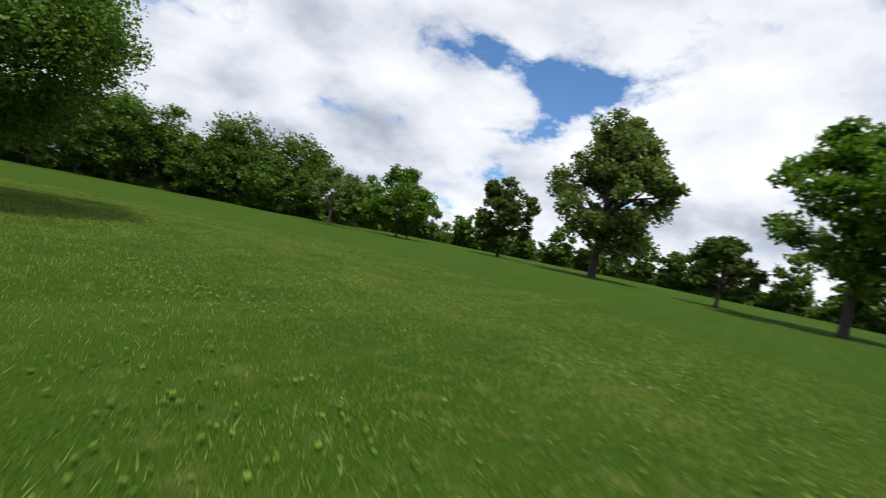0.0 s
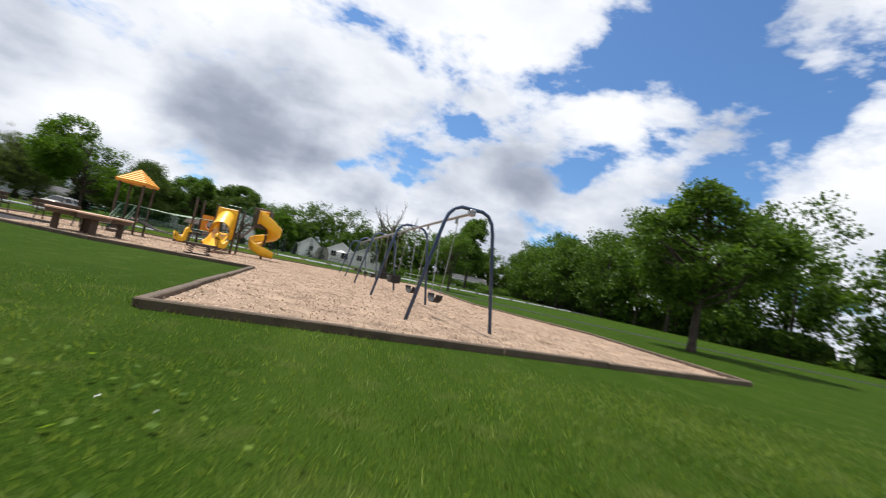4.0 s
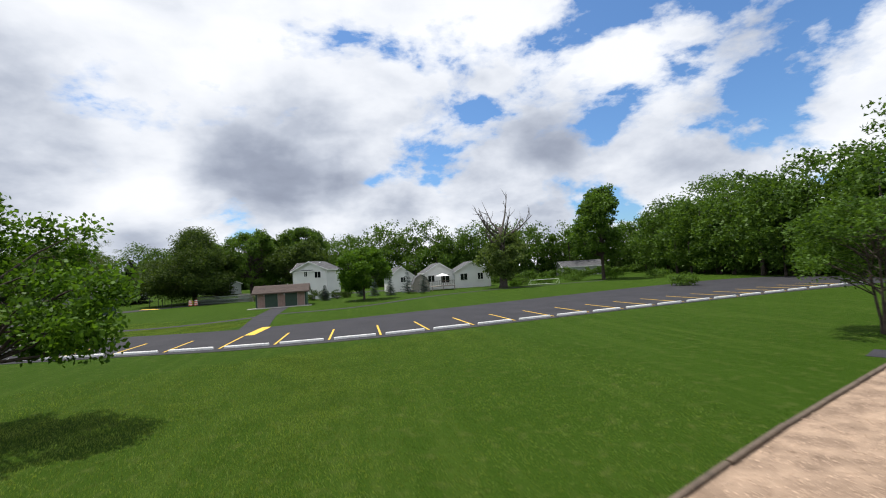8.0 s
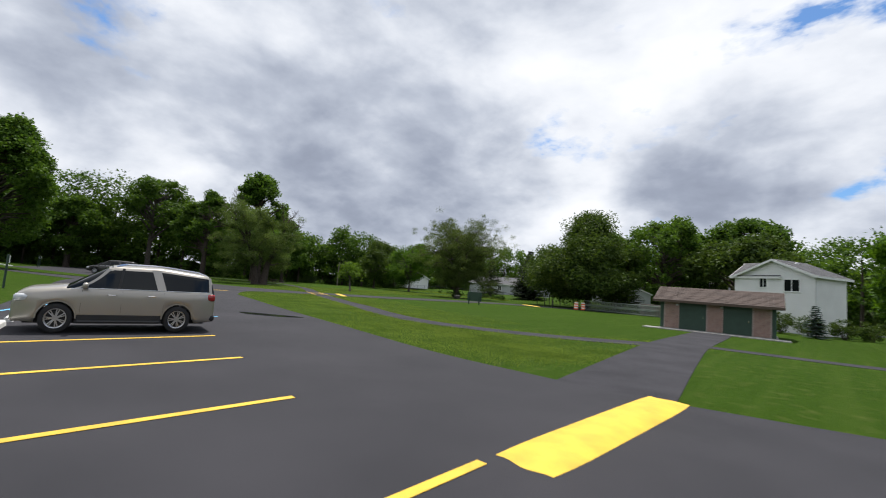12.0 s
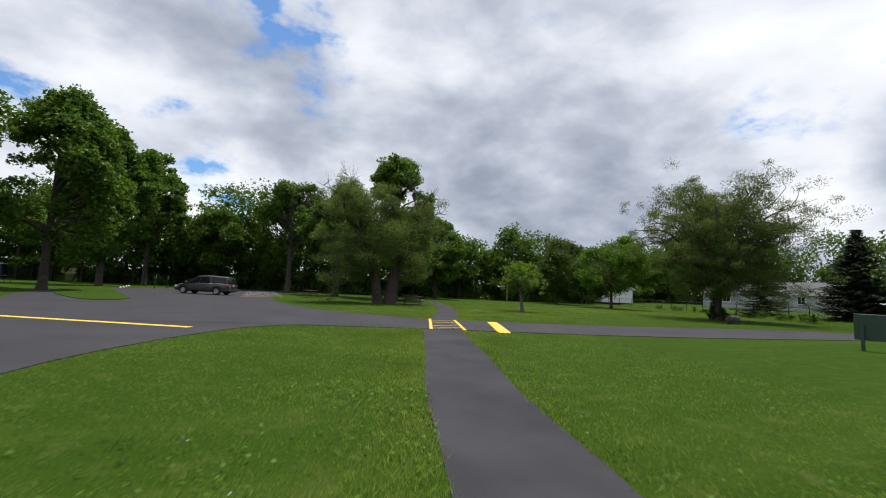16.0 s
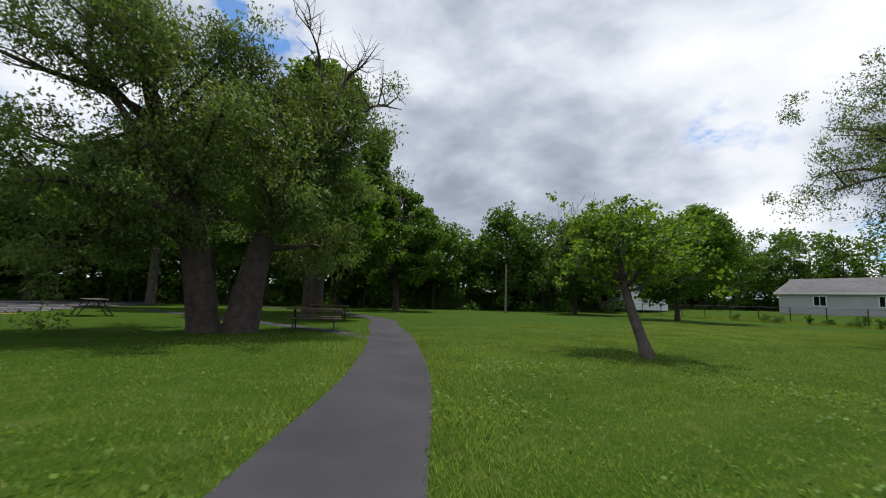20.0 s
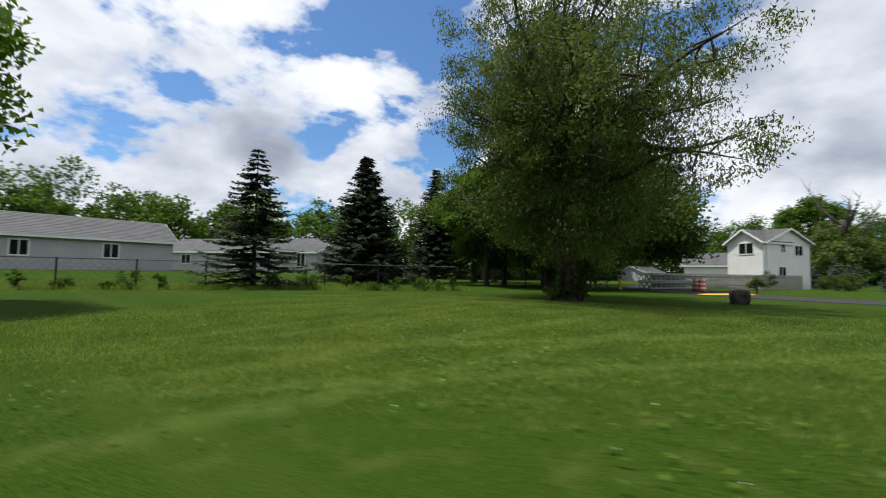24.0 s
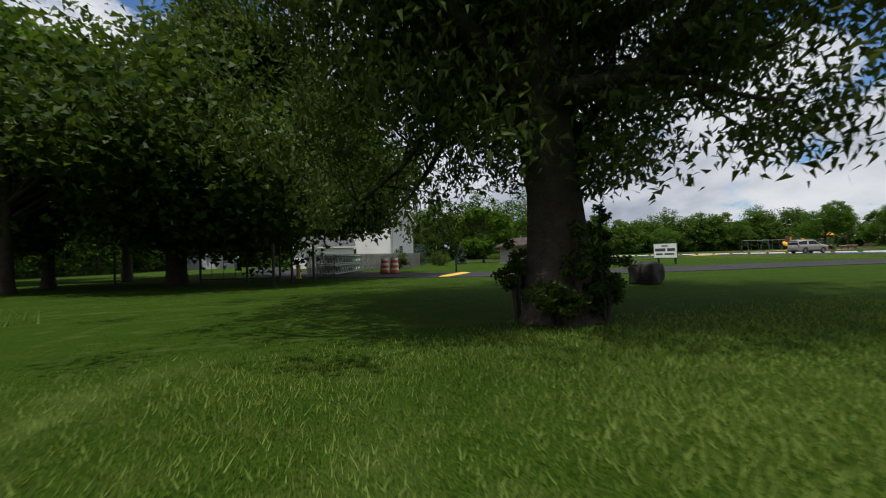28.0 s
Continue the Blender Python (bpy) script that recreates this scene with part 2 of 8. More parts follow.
def grass_mat():
    m = bpy.data.materials.new("lawn")
    m.use_nodes = True
    n, l = m.node_tree.nodes, m.node_tree.links
    p = n["Principled BSDF"]
    p.inputs["Roughness"].default_value, p.inputs["Specular IOR Level"].default_value = 0.9, 0.03
    geo = n.new("ShaderNodeNewGeometry")

    def nz(scale, detail=5.0, squash=None):
        t = n.new("ShaderNodeTexNoise")
        t.inputs["Scale"].default_value, t.inputs["Detail"].default_value = scale, detail
        if squash:
            mpn = n.new("ShaderNodeMapping")
            mpn.inputs["Scale"].default_value = squash
            mpn.inputs["Rotation"].default_value = (0, 0, 0.5)
            l.new(geo.outputs["Position"], mpn.inputs["Vector"])
            l.new(mpn.outputs[0], t.inputs["Vector"])
        else:
            l.new(geo.outputs["Position"], t.inputs["Vector"])
        return t.outputs["Fac"]

    def mix(fac, a, b, lo, hi):
        mr = n.new("ShaderNodeMapRange")
        mr.inputs["From Min"].default_value, mr.inputs["From Max"].default_value = lo, hi
        l.new(fac, mr.inputs["Value"])
        x = n.new("ShaderNodeMix")
        x.data_type = "RGBA"
        l.new(mr.outputs[0], x.inputs[0])
        for i, v in ((6, a), (7, b)):
            if isinstance(v, tuple):
                x.inputs[i].default_value = (*v, 1)
            else:
                l.new(v, x.inputs[i])
        return x.outputs[2]

    base = mix(nz(28, 8), (0.018, 0.044, 0.004), (0.064, 0.120, 0.012), 0.32, 0.68)
    base = mix(nz(0.35), base, (0.048, 0.092, 0.010), 0.42, 0.75)
    stripes = nz(0.9, 3, (1.6, 0.06, 1))
    base = mix(stripes, base, (0.068, 0.114, 0.016), 0.50, 0.80)
    base = mix(nz(2.6, 6), base, (0.115, 0.140, 0.035), 0.54, 0.84)
    base = mix(nz(90, 2), (0.008, 0.024, 0.001), base, 0.34, 0.56)
    base = mix(track_mask(n, l, geo.outputs["Position"]), base, (0.135, 0.185, 0.045), 0.0, 1.0)
    l.new(base, p.inputs["Base Color"])
    bn = n.new("ShaderNodeBump")
    bn.inputs["Strength"].default_value, bn.inputs["Distance"].default_value = 0.9, 0.05
    l.new(nz(45, 6), bn.inputs["Height"])
    l.new(bn.outputs[0], p.inputs["Normal"])
    return m


LAWN = grass_mat()
BLADE = leaf_mat("grass_blades", (0.046, 0.092, 0.012), (0.200, 0.272, 0.058), 0.38, 0.65, tracked=True)
ASPHALT = shade_mat("asphalt", (0.029, 0.029, 0.034), 0.88, var=0.12, scale=0.5, fine=160, bump=0.35, col2=(0.039, 0.038, 0.044), spec=0.2)
PATHM = shade_mat("path_asphalt", (0.031, 0.031, 0.036), 0.9, var=0.15, scale=0.8, fine=160, bump=0.4, col2=(0.046, 0.045, 0.052), spec=0.15)
CONCRETE = shade_mat("concrete", (0.26, 0.255, 0.245), 0.85, var=0.2, scale=1.2, fine=60)
STOPM = shade_mat("painted_concrete", (0.74, 0.74, 0.72), 0.7, var=0.16, scale=4, fine=50, rand=0.15)
YELLOW = shade_mat("yellow_paint", (0.66, 0.41, 0.03), 0.7, var=0.18, scale=3, fine=90, bump=0.3)
WHITEP = shade_mat("white_paint", (0.70, 0.70, 0.70), 0.7, var=0.2, scale=3, fine=90, bump=0.3)
BLUEP = shade_mat("blue_paint", (0.12, 0.42, 0.68), 0.7, var=0.2, scale=3, fine=90, bump=0.3)
CHIPS = shade_mat("wood_chips", (0.27, 0.18, 0.12), 0.9, var=0.40, scale=1.6, fine=75, bump=0.9, col2=(0.42, 0.30, 0.21))
CHIP1 = shade_mat("chip_pieces", (0.31, 0.205, 0.14), 0.85, var=0.35, scale=2, fine=60, bump=0.2, col2=(0.52, 0.375, 0.27), rand=0.55, island=True)
TIMBER = shade_mat("weathered_timber", (0.095, 0.07, 0.05), 0.9, var=0.35, scale=4, fine=50, bump=0.5, rand=0.2)
BARK = shade_mat("bark", (0.052, 0.039, 0.031), 0.95, var=0.45, scale=5, fine=26, bump=1.0)
BARKG = shade_mat("grey_bark", (0.072, 0.06, 0.05), 0.95, var=0.4, scale=5, fine=26, bump=1.0)
LEAF_MAPLE = leaf_mat("maple_leaves", (0.022, 0.056, 0.008), (0.098, 0.178, 0.024), 0.38)
LEAF_LIME = leaf_mat("bright_leaves", (0.020, 0.060, 0.005), (0.095, 0.185, 0.016), 0.38)
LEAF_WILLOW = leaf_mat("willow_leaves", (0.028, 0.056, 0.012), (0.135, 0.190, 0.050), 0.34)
# same willow leaves, colour darkened to hold the big crown's shade
LEAF_WILLOW_SHADE = leaf_mat("shaded_willow_leaves", (0.022, 0.044, 0.009), (0.122, 0.166, 0.044), 0.32, 0.7)
LEAF_DARK = leaf_mat("dark_leaves", (0.016, 0.038, 0.008), (0.076, 0.120, 0.022), 0.32)
LEAF_WOOD = leaf_mat("wood_leaves", (0.016, 0.046, 0.007), (0.090, 0.162, 0.022), 0.34)
LEAF_RED = leaf_mat("bronze_leaves", (0.030, 0.040, 0.012), (0.085, 0.105, 0.028), 0.25)
LEAF_HEART = leaf_mat("heart_leaves", (0.030, 0.080, 0.008), (0.140, 0.230, 0.026), 0.42)
NEEDLE = leaf_mat("spruce_needles", (0.018, 0.028, 0.016), (0.058, 0.074, 0.044), 0.12, 0.9)
NEEDLEB = leaf_mat("blue_spruce_needles", (0.030, 0.055, 0.045), (0.10, 0.145, 0.12), 0.08)

# ---- building helpers ----


def part(name, bm, material, parent=None, label="", smooth=False):
    me = bpy.data.meshes.new(name)
    if isinstance(bm, tuple):
        me.from_pydata(*bm)
    else:
        bmesh.ops.recalc_face_normals(bm, faces=bm.faces)
        bm.to_mesh(me)
        bm.free()
    if material:
        me.materials.append(material)
    if smooth:
        me.polygons.foreach_set("use_smooth", [True] * len(me.polygons))
    ob = new(name, me)
    if parent:
        ob.parent = parent
    if label:
        ob["label"] = label
    return ob


def thing(name, m, label, category, group="", kind=""):
    ob = new(name)
    ob.empty_display_size = 0.2
    ob.matrix_world = m
    return tagged(ob, label, category, group, kind)


def box(bm, size, at=(0, 0, 0), rot=None, bevel=0.0):
    mtx = Matrix.Translation(at)
    if rot is not None:
        mtx = mtx @ (Euler([radians(a) for a in rot]).to_matrix().to_4x4())
    r = bmesh.ops.create_cube(bm, size=1.0, matrix=mtx @ Matrix.Diagonal((*size, 1)))
    if bevel:
        edges = list({e for v in r["verts"] for e in v.link_edges})
        bmesh.ops.bevel(bm, geom=edges, offset=bevel, segments=1, affect="EDGES", profile=0.5)
    return bm


def boxm(*boxes, bevel=0.0):
    bm = bmesh.new()
    for b in boxes:
        box(bm, *b, bevel=bevel)
    return bm


def tube(bm, pts, radius, sides=8, cap=True):
    """A pipe along pts; radius a number or one a point."""
    pts = [Vector(p) for p in pts]
    rad = radius if isinstance(radius, (list, tuple)) else [radius] * len(pts)
    rings = []
    ref = None
    for i, p in enumerate(pts):
        d = (pts[min(i + 1, len(pts) - 1)] - pts[max(i - 1, 0)]).normalized()
        if ref is None:
            ref = d.orthogonal().normalized()
        ref = (ref - d * ref.dot(d)).normalized()
        side = d.cross(ref)
        rings.append([bm.verts.new(p + (ref * math.cos(a) + side * math.sin(a)) * rad[i]) for a in (2 * math.pi * k / sides for k in range(sides))])
    for a, b in zip(rings, rings[1:]):
        for k in range(sides):
            bm.faces.new((a[k], a[(k + 1) % sides], b[(k + 1) % sides], b[k]))
    if cap:
        bm.faces.new(rings[0])
        bm.faces.new(rings[-1])
    return bm


def tubes(*specs, sides=8):
    bm = bmesh.new()
    for pts, rad in specs:
        tube(bm, pts, rad, sides)
    return bm


def slab(bm, outline, z0, z1):
    """A flat sheet with a rim from a closed outline of (x, y)."""
    top = [bm.verts.new((x, y, z1)) for x, y in outline]
    low = [bm.verts.new((x, y, z0)) for x, y in outline]
    f = bm.faces.new(top)
    for i in range(len(top)):
        j = (i + 1) % len(top)
        bm.faces.new((top[i], low[i], low[j], top[j]))
    f.normal_update()
    bmesh.ops.triangulate(bm, faces=[f], ngon_method="EAR_CLIP")
    return bm


def smooth_line(pts, n=6):
    """Points along a Catmull-Rom curve through pts."""
    p = [np.array(pts[0], float) * 2 - np.array(pts[1], float)] + [np.array(q, float) for q in pts] + [np.array(pts[-1], float) * 2 - np.array(pts[-2], float)]
    out = []
    for i in range(1, len(p) - 2):
        a, b, c, d = p[i - 1:i + 3]
        for k in range(n):
            t = k / n
            out.append(0.5 * (2 * b + (c - a) * t + (2 * a - 5 * b + 4 * c - d) * t * t + (3 * b - a - 3 * c + d) * t ** 3))
    out.append(p[-2])
    return out


def ribbon(pts, width, n=6):
    c = smooth_line(pts, n)
    left, right = [], []
    for i, p in enumerate(c):
        d = c[min(i + 1, len(c) - 1)] - c[max(i - 1, 0)]
        d = d / (np.linalg.norm(d) + 1e-9)
        s = np.array([-d[1], d[0]]) * width / 2
        left.append(tuple(p + s))
        right.append(tuple(p - s))
    return left + right[::-1]


def strip_mesh(pts, width, z0, z1, n=6):
    """A road-like band of quads with a rim."""
    o = ribbon(pts, width, n)
    k = len(o) // 2
    bm = bmesh.new()
    L = [(bm.verts.new((*p, z1)), bm.verts.new((*p, z0))) for p in o[:k]]
    R = [(bm.verts.new((*p, z1)), bm.verts.new((*p, z0))) for p in o[k:][::-1]]
    for i in range(k - 1):
        bm.faces.new((L[i][0], L[i + 1][0], R[i + 1][0], R[i][0]))
        bm.faces.new((L[i][0], L[i][1], L[i + 1][1], L[i + 1][0]))
        bm.faces.new((R[i][0], R[i + 1][0], R[i + 1][1], R[i][1]))
    return bm


def quads_mesh(name, centres, ax, ay, material, parent=None, label="", corners=4):
    """Many small leaves of four or three corners: centre, half length axis, half width axis, each (n, 3)."""
    n = len(centres)
    v = np.empty((n, corners, 3), np.float32)
    if corners == 4:
        v[:, 0], v[:, 1], v[:, 2], v[:, 3] = centres - ax, centres + ay * 1.0 - ax * 0.1, centres + ax, centres - ay - ax * 0.1
    else:
        v[:, 0], v[:, 1], v[:, 2] = centres - ax * 0.8 + ay * 1.1, centres + ax, centres - ax * 0.5 - ay * 1.2
    me = bpy.data.meshes.new(name)
    me.vertices.add(corners * n)
    me.vertices.foreach_set("co", v.ravel())
    me.loops.add(corners * n)
    me.loops.foreach_set("vertex_index", np.arange(corners * n, dtype=np.int32))
    me.polygons.add(n)
    me.polygons.foreach_set("loop_start", np.arange(0, corners * n, corners, dtype=np.int32))
    me.materials.append(material)
    me.update(calc_edges=True)
    ob = new(name, me)
    if parent:
        ob.parent = parent
    if label:
        ob["label"] = label
    return ob


def unit(a):
    return a / (np.linalg.norm(a, axis=1)[:, None] + 1e-9)


# ---- trees ----


def leaf_cloud(rng, centres, spread, per, size, droop=0.0, flat=0.0):
    """Leaves in clumps round the centres."""
    c = np.repeat(centres, per, axis=0)
    s = np.repeat(spread, per)[:, None]
    d = rng.normal(size=c.shape)
    d = unit(d) * (rng.random((len(c), 1)) ** 0.6)
    c = c + d * s * np.array([1, 1, 0.72])
    ax = unit(rng.normal(size=c.shape) + np.array([0, 0, -droop]))
    nz = unit(rng.normal(size=c.shape) + np.array([0, 0, 0.8 + flat]))
    ay = unit(np.cross(ax, nz))
    k = size * (0.7 + 0.6 * rng.random((len(c), 1)))
    return c, ax * k * 0.5, ay * k * (0.30 if droop < 1 else 0.17)


def tree(name, x, y, height, radius, label, leaf=None, bark=None, seed=1, trunk=0.18, fork=0.28, clumps=60, per=120, size=0.13, base=0.22, lean=(0, 0), squash=1.0, droop=0.0, bare=0, stems=1, group="trees", gaps=0.0, crown_shift=(0, 0), flare=1.5, top=1.0, skirt=0.5):
    leaf, bark = leaf or LEAF_MAPLE, bark or BARK
    rng = np.random.default_rng(seed)
    root = thing(name, pose(x, y, 0), label, "tree", group)
    lo, hi = height * base, height
    mid, half = lo + (hi - lo) * skirt, (hi - lo) / 2
    # boughs first, then clumps over each bough
    nb = 12 + int(radius * 0.9)
    bd = unit(rng.normal(size=(nb, 3)) + np.array([0, 0, 0.25]))
    bc = bd * (0.50 + 0.22 * rng.random((nb, 1)))
    br = 0.30 + 0.16 * rng.random(nb)
    clumps = int(clumps * 1.35)
    pick = rng.integers(0, nb, clumps)
    q = bc[pick] + unit(rng.normal(size=(clumps, 3)) + bd[pick] * 0.8) * (br[pick] * (0.55 + 0.5 * rng.random(clumps)))[:, None]
    zz = np.clip(q[:, 2], -1.0, 1.05)
    taper = np.where(zz > 0, 1 - 0.25 * zz * top, 1 - 0.1 * np.abs(zz))
    c = np.stack([q[:, 0] * radius * taper + crown_shift[0] + lean[0] * (mid + zz * half), q[:, 1] * radius * squash * taper + crown_shift[1] + lean[1] * (mid + zz * half), mid + zz * (hi - lo) * 0.95 * np.where(zz > 0, 1 - skirt, skirt)], 1)
    if gaps:
        c = c[rng.random(len(c)) > gaps]
    c[:, :2] *= 1.12
    spread = radius * (0.15 + 0.13 * rng.random(len(c)))
    bm = bmesh.new()
    f = Vector((lean[0] * height * fork, lean[1] * height * fork, height * fork))
    for s in range(stems):
        a = 2 * math.pi * s / max(stems, 1) + seed
        o = Vector((math.cos(a), math.sin(a), 0)) * (trunk * 1.1 if stems > 1 else 0)
        out = o * (3.2 if stems > 1 else 0)
        tr = trunk * (0.8 if stems > 1 else 1)
        tube(bm, [o + Vector((0, 0, -0.1)), o + Vector((0, 0, 0.12)) , o + Vector((lean[0] * 0.5, lean[1] * 0.5, 0.55)), (f * 0.55) + o + out * 0.25, f + o + out * 0.6, Vector((lean[0] * height * 0.62, lean[1] * height * 0.62, height * 0.62)) + out * 1.4, Vector((lean[0] * height * 0.9, lean[1] * height * 0.9, height * 0.88)) + out * 1.6], [tr * flare, tr * (0.45 + 0.55 * flare), tr * 1.05, tr * 0.95, tr * 0.85, tr * 0.42, tr * 0.08], 9)
    order = np.argsort(-spread)[: max(8, len(c) // 3)]
    for i in order:
        e = Vector(c[i])
        hgt = min(max(fork * height * 0.9, e.z - e.xy.length * (0.45 + 0.4 * rng.random())), height * 0.8)
        a = 2 * math.pi * int(rng.integers(stems)) / max(stems, 1) + seed
        s0 = Vector((lean[0] * hgt, lean[1] * hgt, hgt)) + (Vector((math.cos(a), math.sin(a), 0)) * trunk * 3 if stems > 1 else Vector())
        bend = Vector(rng.normal(size=3)) * radius * 0.07
        m1 = s0.lerp(e, 0.4) + bend + Vector((0, 0, radius * 0.06))
        m2 = s0.lerp(e, 0.75) - bend * 0.5 + Vector((0, 0, radius * 0.03))
        k = trunk * (0.30 + 0.25 * rng.random())
        tube(bm, [s0, m1, m2, e], [k, k * 0.7, k * 0.42, k * 0.12], 5, False)
    for i in range(bare):
        a = rng.random() * 6.28
        s0 = Vector((lean[0] * height * 0.6, lean[1] * height * 0.6, height * 0.6))
        e = s0 + Vector((math.cos(a) * radius * (0.6 + 0.5 * rng.random()), math.sin(a) * radius * (0.6 + 0.5 * rng.random()), height * (0.25 + 0.2 * rng.random())))
        m1 = s0.lerp(e, 0.5) + Vector(rng.normal(size=3)) * radius * 0.12
        tube(bm, [s0, m1, e], [trunk * 0.32, trunk * 0.2, trunk * 0.04], 5, False)
        for j in range(5):
            q = m1.lerp(e, 0.15 + 0.17 * j)
            e2 = q + Vector(rng.normal(size=3)) * radius * 0.16 + Vector((0, 0, radius * 0.18))
            tube(bm, [q, q.lerp(e2, 0.5) + Vector(rng.normal(size=3)) * radius * 0.03, e2], [trunk * 0.1, trunk * 0.06, trunk * 0.015], 4, False)
    part("trunk", bm, bark, root, smooth=True)
    cc, ax, ay = leaf_cloud(rng, c, spread, per, size, droop)
    quads_mesh("crown", cc, ax * (1.0 if size < 0.2 else 1.1), ay * (1.0 if size < 0.2 else 1.4), leaf, root, corners=4 if size < 0.2 else 3)
    return root


def spruce(name, x, y, height, radius, label, seed=1, mat_n=None, size=0.22, tiers=26, arms=11, gap=0.0, group="spruces"):
    rng = np.random.default_rng(seed)
    root = thing(name, pose(x, y, 0), label, "tree", group)
    bm = bmesh.new()
    tube(bm, [(0, 0, -0.1), (0, 0, 0.4), (0, 0, height * 0.5), (0, 0, height * 0.98)], [height * 0.022, height * 0.017, height * 0.01, 0.01], 7)
    C, AX, AY = [], [], []
    z0 = height * 0.09
    for t in range(tiers):
        u = t / (tiers - 1)
        z = z0 + (height * 0.97 - z0) * u ** 0.92
        L = radius * (1 - u) ** 0.85 * (0.85 + 0.3 * rng.random()) + 0.12
        for a in range(max(5, int(arms * (1 - 0.5 * u)))):
            if rng.random() < gap:
                continue
            ang = rng.random() * 6.283
            ll = L * (0.75 + 0.4 * rng.random())
            dz = -0.28 * ll + 0.10 * ll * rng.random()
            dirv = np.array([math.cos(ang), math.sin(ang), 0])
            side = np.array([-math.sin(ang), math.cos(ang), 0])
            m = max(4, int(ll / (size * 0.34)))
            s = np.linspace(0.12, 1, m)
            pts = dirv[None] * (s * ll)[:, None] + np.array([0, 0, 1.0])[None] * (z + dz * s + 0.18 * ll * s ** 3)[:, None]
            for sg in (-1, 1):
                w = unit(side[None] * sg * (0.8 + 0.4 * rng.random((m, 1))) + dirv[None] * 0.7 + np.array([0, 0, -0.35])[None] + rng.normal(size=(m, 3)) * 0.2)
                k = size * (1.15 - 0.6 * s)[:, None] * (0.8 + 0.5 * rng.random((m, 1)))
                C.append(pts + w * k * 0.8)
                AX.append(w * k)
                AY.append(unit(np.cross(w, np.array([0, 0, 1.0]) + rng.normal(size=(m, 3)) * 0.5)) * k * 0.34)
            if rng.random() < 0.5:
                tube(bm, [(0, 0, z), Vector(pts[-1] * 0.98)], [0.025, 0.006], 4, False)
    part("trunk", bm, BARKG, root, smooth=True)
    quads_mesh("crown", np.concatenate(C), np.concatenate(AX), np.concatenate(AY), mat_n or NEEDLE, root)
    return root


def woods(name, line, label, seed=5, step=4.6, rows_n=2, height=11.0, depth=6.0, mat_l=None, size=0.42, per=34, clumps=34, under=4.5):
    """A far belt of trees, trunks and leaf clumps in one mesh each."""
    rng = np.random.default_rng(seed)
    root = thing(name, pose(0, 0, 0), label, "woodland", kind="stuff")
    bm = bmesh.new()
    C, S = [], []
    pts = smooth_line(line, 12)
    acc = 0.0
    for a, b in zip(pts, pts[1:]):
        seg = np.linalg.norm(b - a)
        nrm = np.array([-(b - a)[1], (b - a)[0]]) / (seg + 1e-9)
        acc += seg
        while acc > step:
            acc -= step
            for rw in range(rows_n):
                q = a + (b - a) * rng.random() + nrm * (rw * depth + rng.normal() * 1.6)
                h = height * (0.62 + 0.55 * rng.random()) * (1 + 0.16 * rw)
                r = h * (0.26 + 0.10 * rng.random())
                tube(bm, [(q[0], q[1], -0.1), (q[0] + rng.normal() * 0.2, q[1], h * 0.4), (q[0], q[1], h * 0.8)], [h * 0.018, h * 0.013, 0.02], 5, False)
                d = unit(rng.normal(size=(clumps, 3)))
                k = (0.4 + 0.6 * rng.random((clumps, 1))) ** 0.7
                low = 0.04 if rw == 0 else 0.2
                c = np.array([q[0], q[1], h * (0.5 + low / 2)]) + d * k * np.array([r, r, h * (0.5 - low / 2)])
                C.append(c)
                S.append(r * (0.30 + 0.22 * rng.random(clumps)))
    for a, b in zip(pts, pts[1:]):
        seg = np.linalg.norm(b - a)
        nrm = np.array([-(b - a)[1], (b - a)[0]]) / (seg + 1e-9)
        for k in range(max(3, int(seg * 2.6))):
            q = a + (b - a) * rng.random() + nrm * rng.uniform(-1.5, depth * rows_n)
            hz = under * rng.random() ** 1.2
            C.append(np.array([[q[0], q[1], hz]]))
            S.append(np.array([1.1 + 0.5 * rng.random()]))
    part("trunk", bm, BARK, root)
    # solid dark ribbon added behind the leaves, standing in for the shade within
    bm = bmesh.new()
    rows_v = []
    for i, p in enumerate(pts):
        d = pts[min(i + 1, len(pts) - 1)] - pts[max(i - 1, 0)]
        d = d / (np.linalg.norm(d) + 1e-9)
        nn = np.array([-d[1], d[0]])
        o = p + nn * (depth * 0.55 + rng.normal() * 0.8)
        hh = 2.2 + 1.3 * rng.random()
        rows_v.append([(o[0] + nn[0] * q, o[1] + nn[1] * q, z * hh) for q, z in ((-1.6, -0.02), (-1.2, 0.55), (-0.3, 0.95), (0.4, 1.0), (1.2, 0.5), (1.6, -0.02))])
    vs = [[bm.verts.new(v) for v in r] for r in rows_v]
    for a, b in zip(vs, vs[1:]):
        for i in range(5):
            bm.faces.new((a[i], a[i + 1], b[i + 1], b[i]))
    part("undergrowth", bm, LEAF_DARK, root)
    cc, ax, ay = leaf_cloud(rng, np.concatenate(C), np.concatenate(S), per, size)
    cc[:, 2] = np.maximum(cc[:, 2], 0.05)
    quads_mesh("crown", cc, ax, ay * 1.6, mat_l or LEAF_WOOD, root, corners=3)
    return root


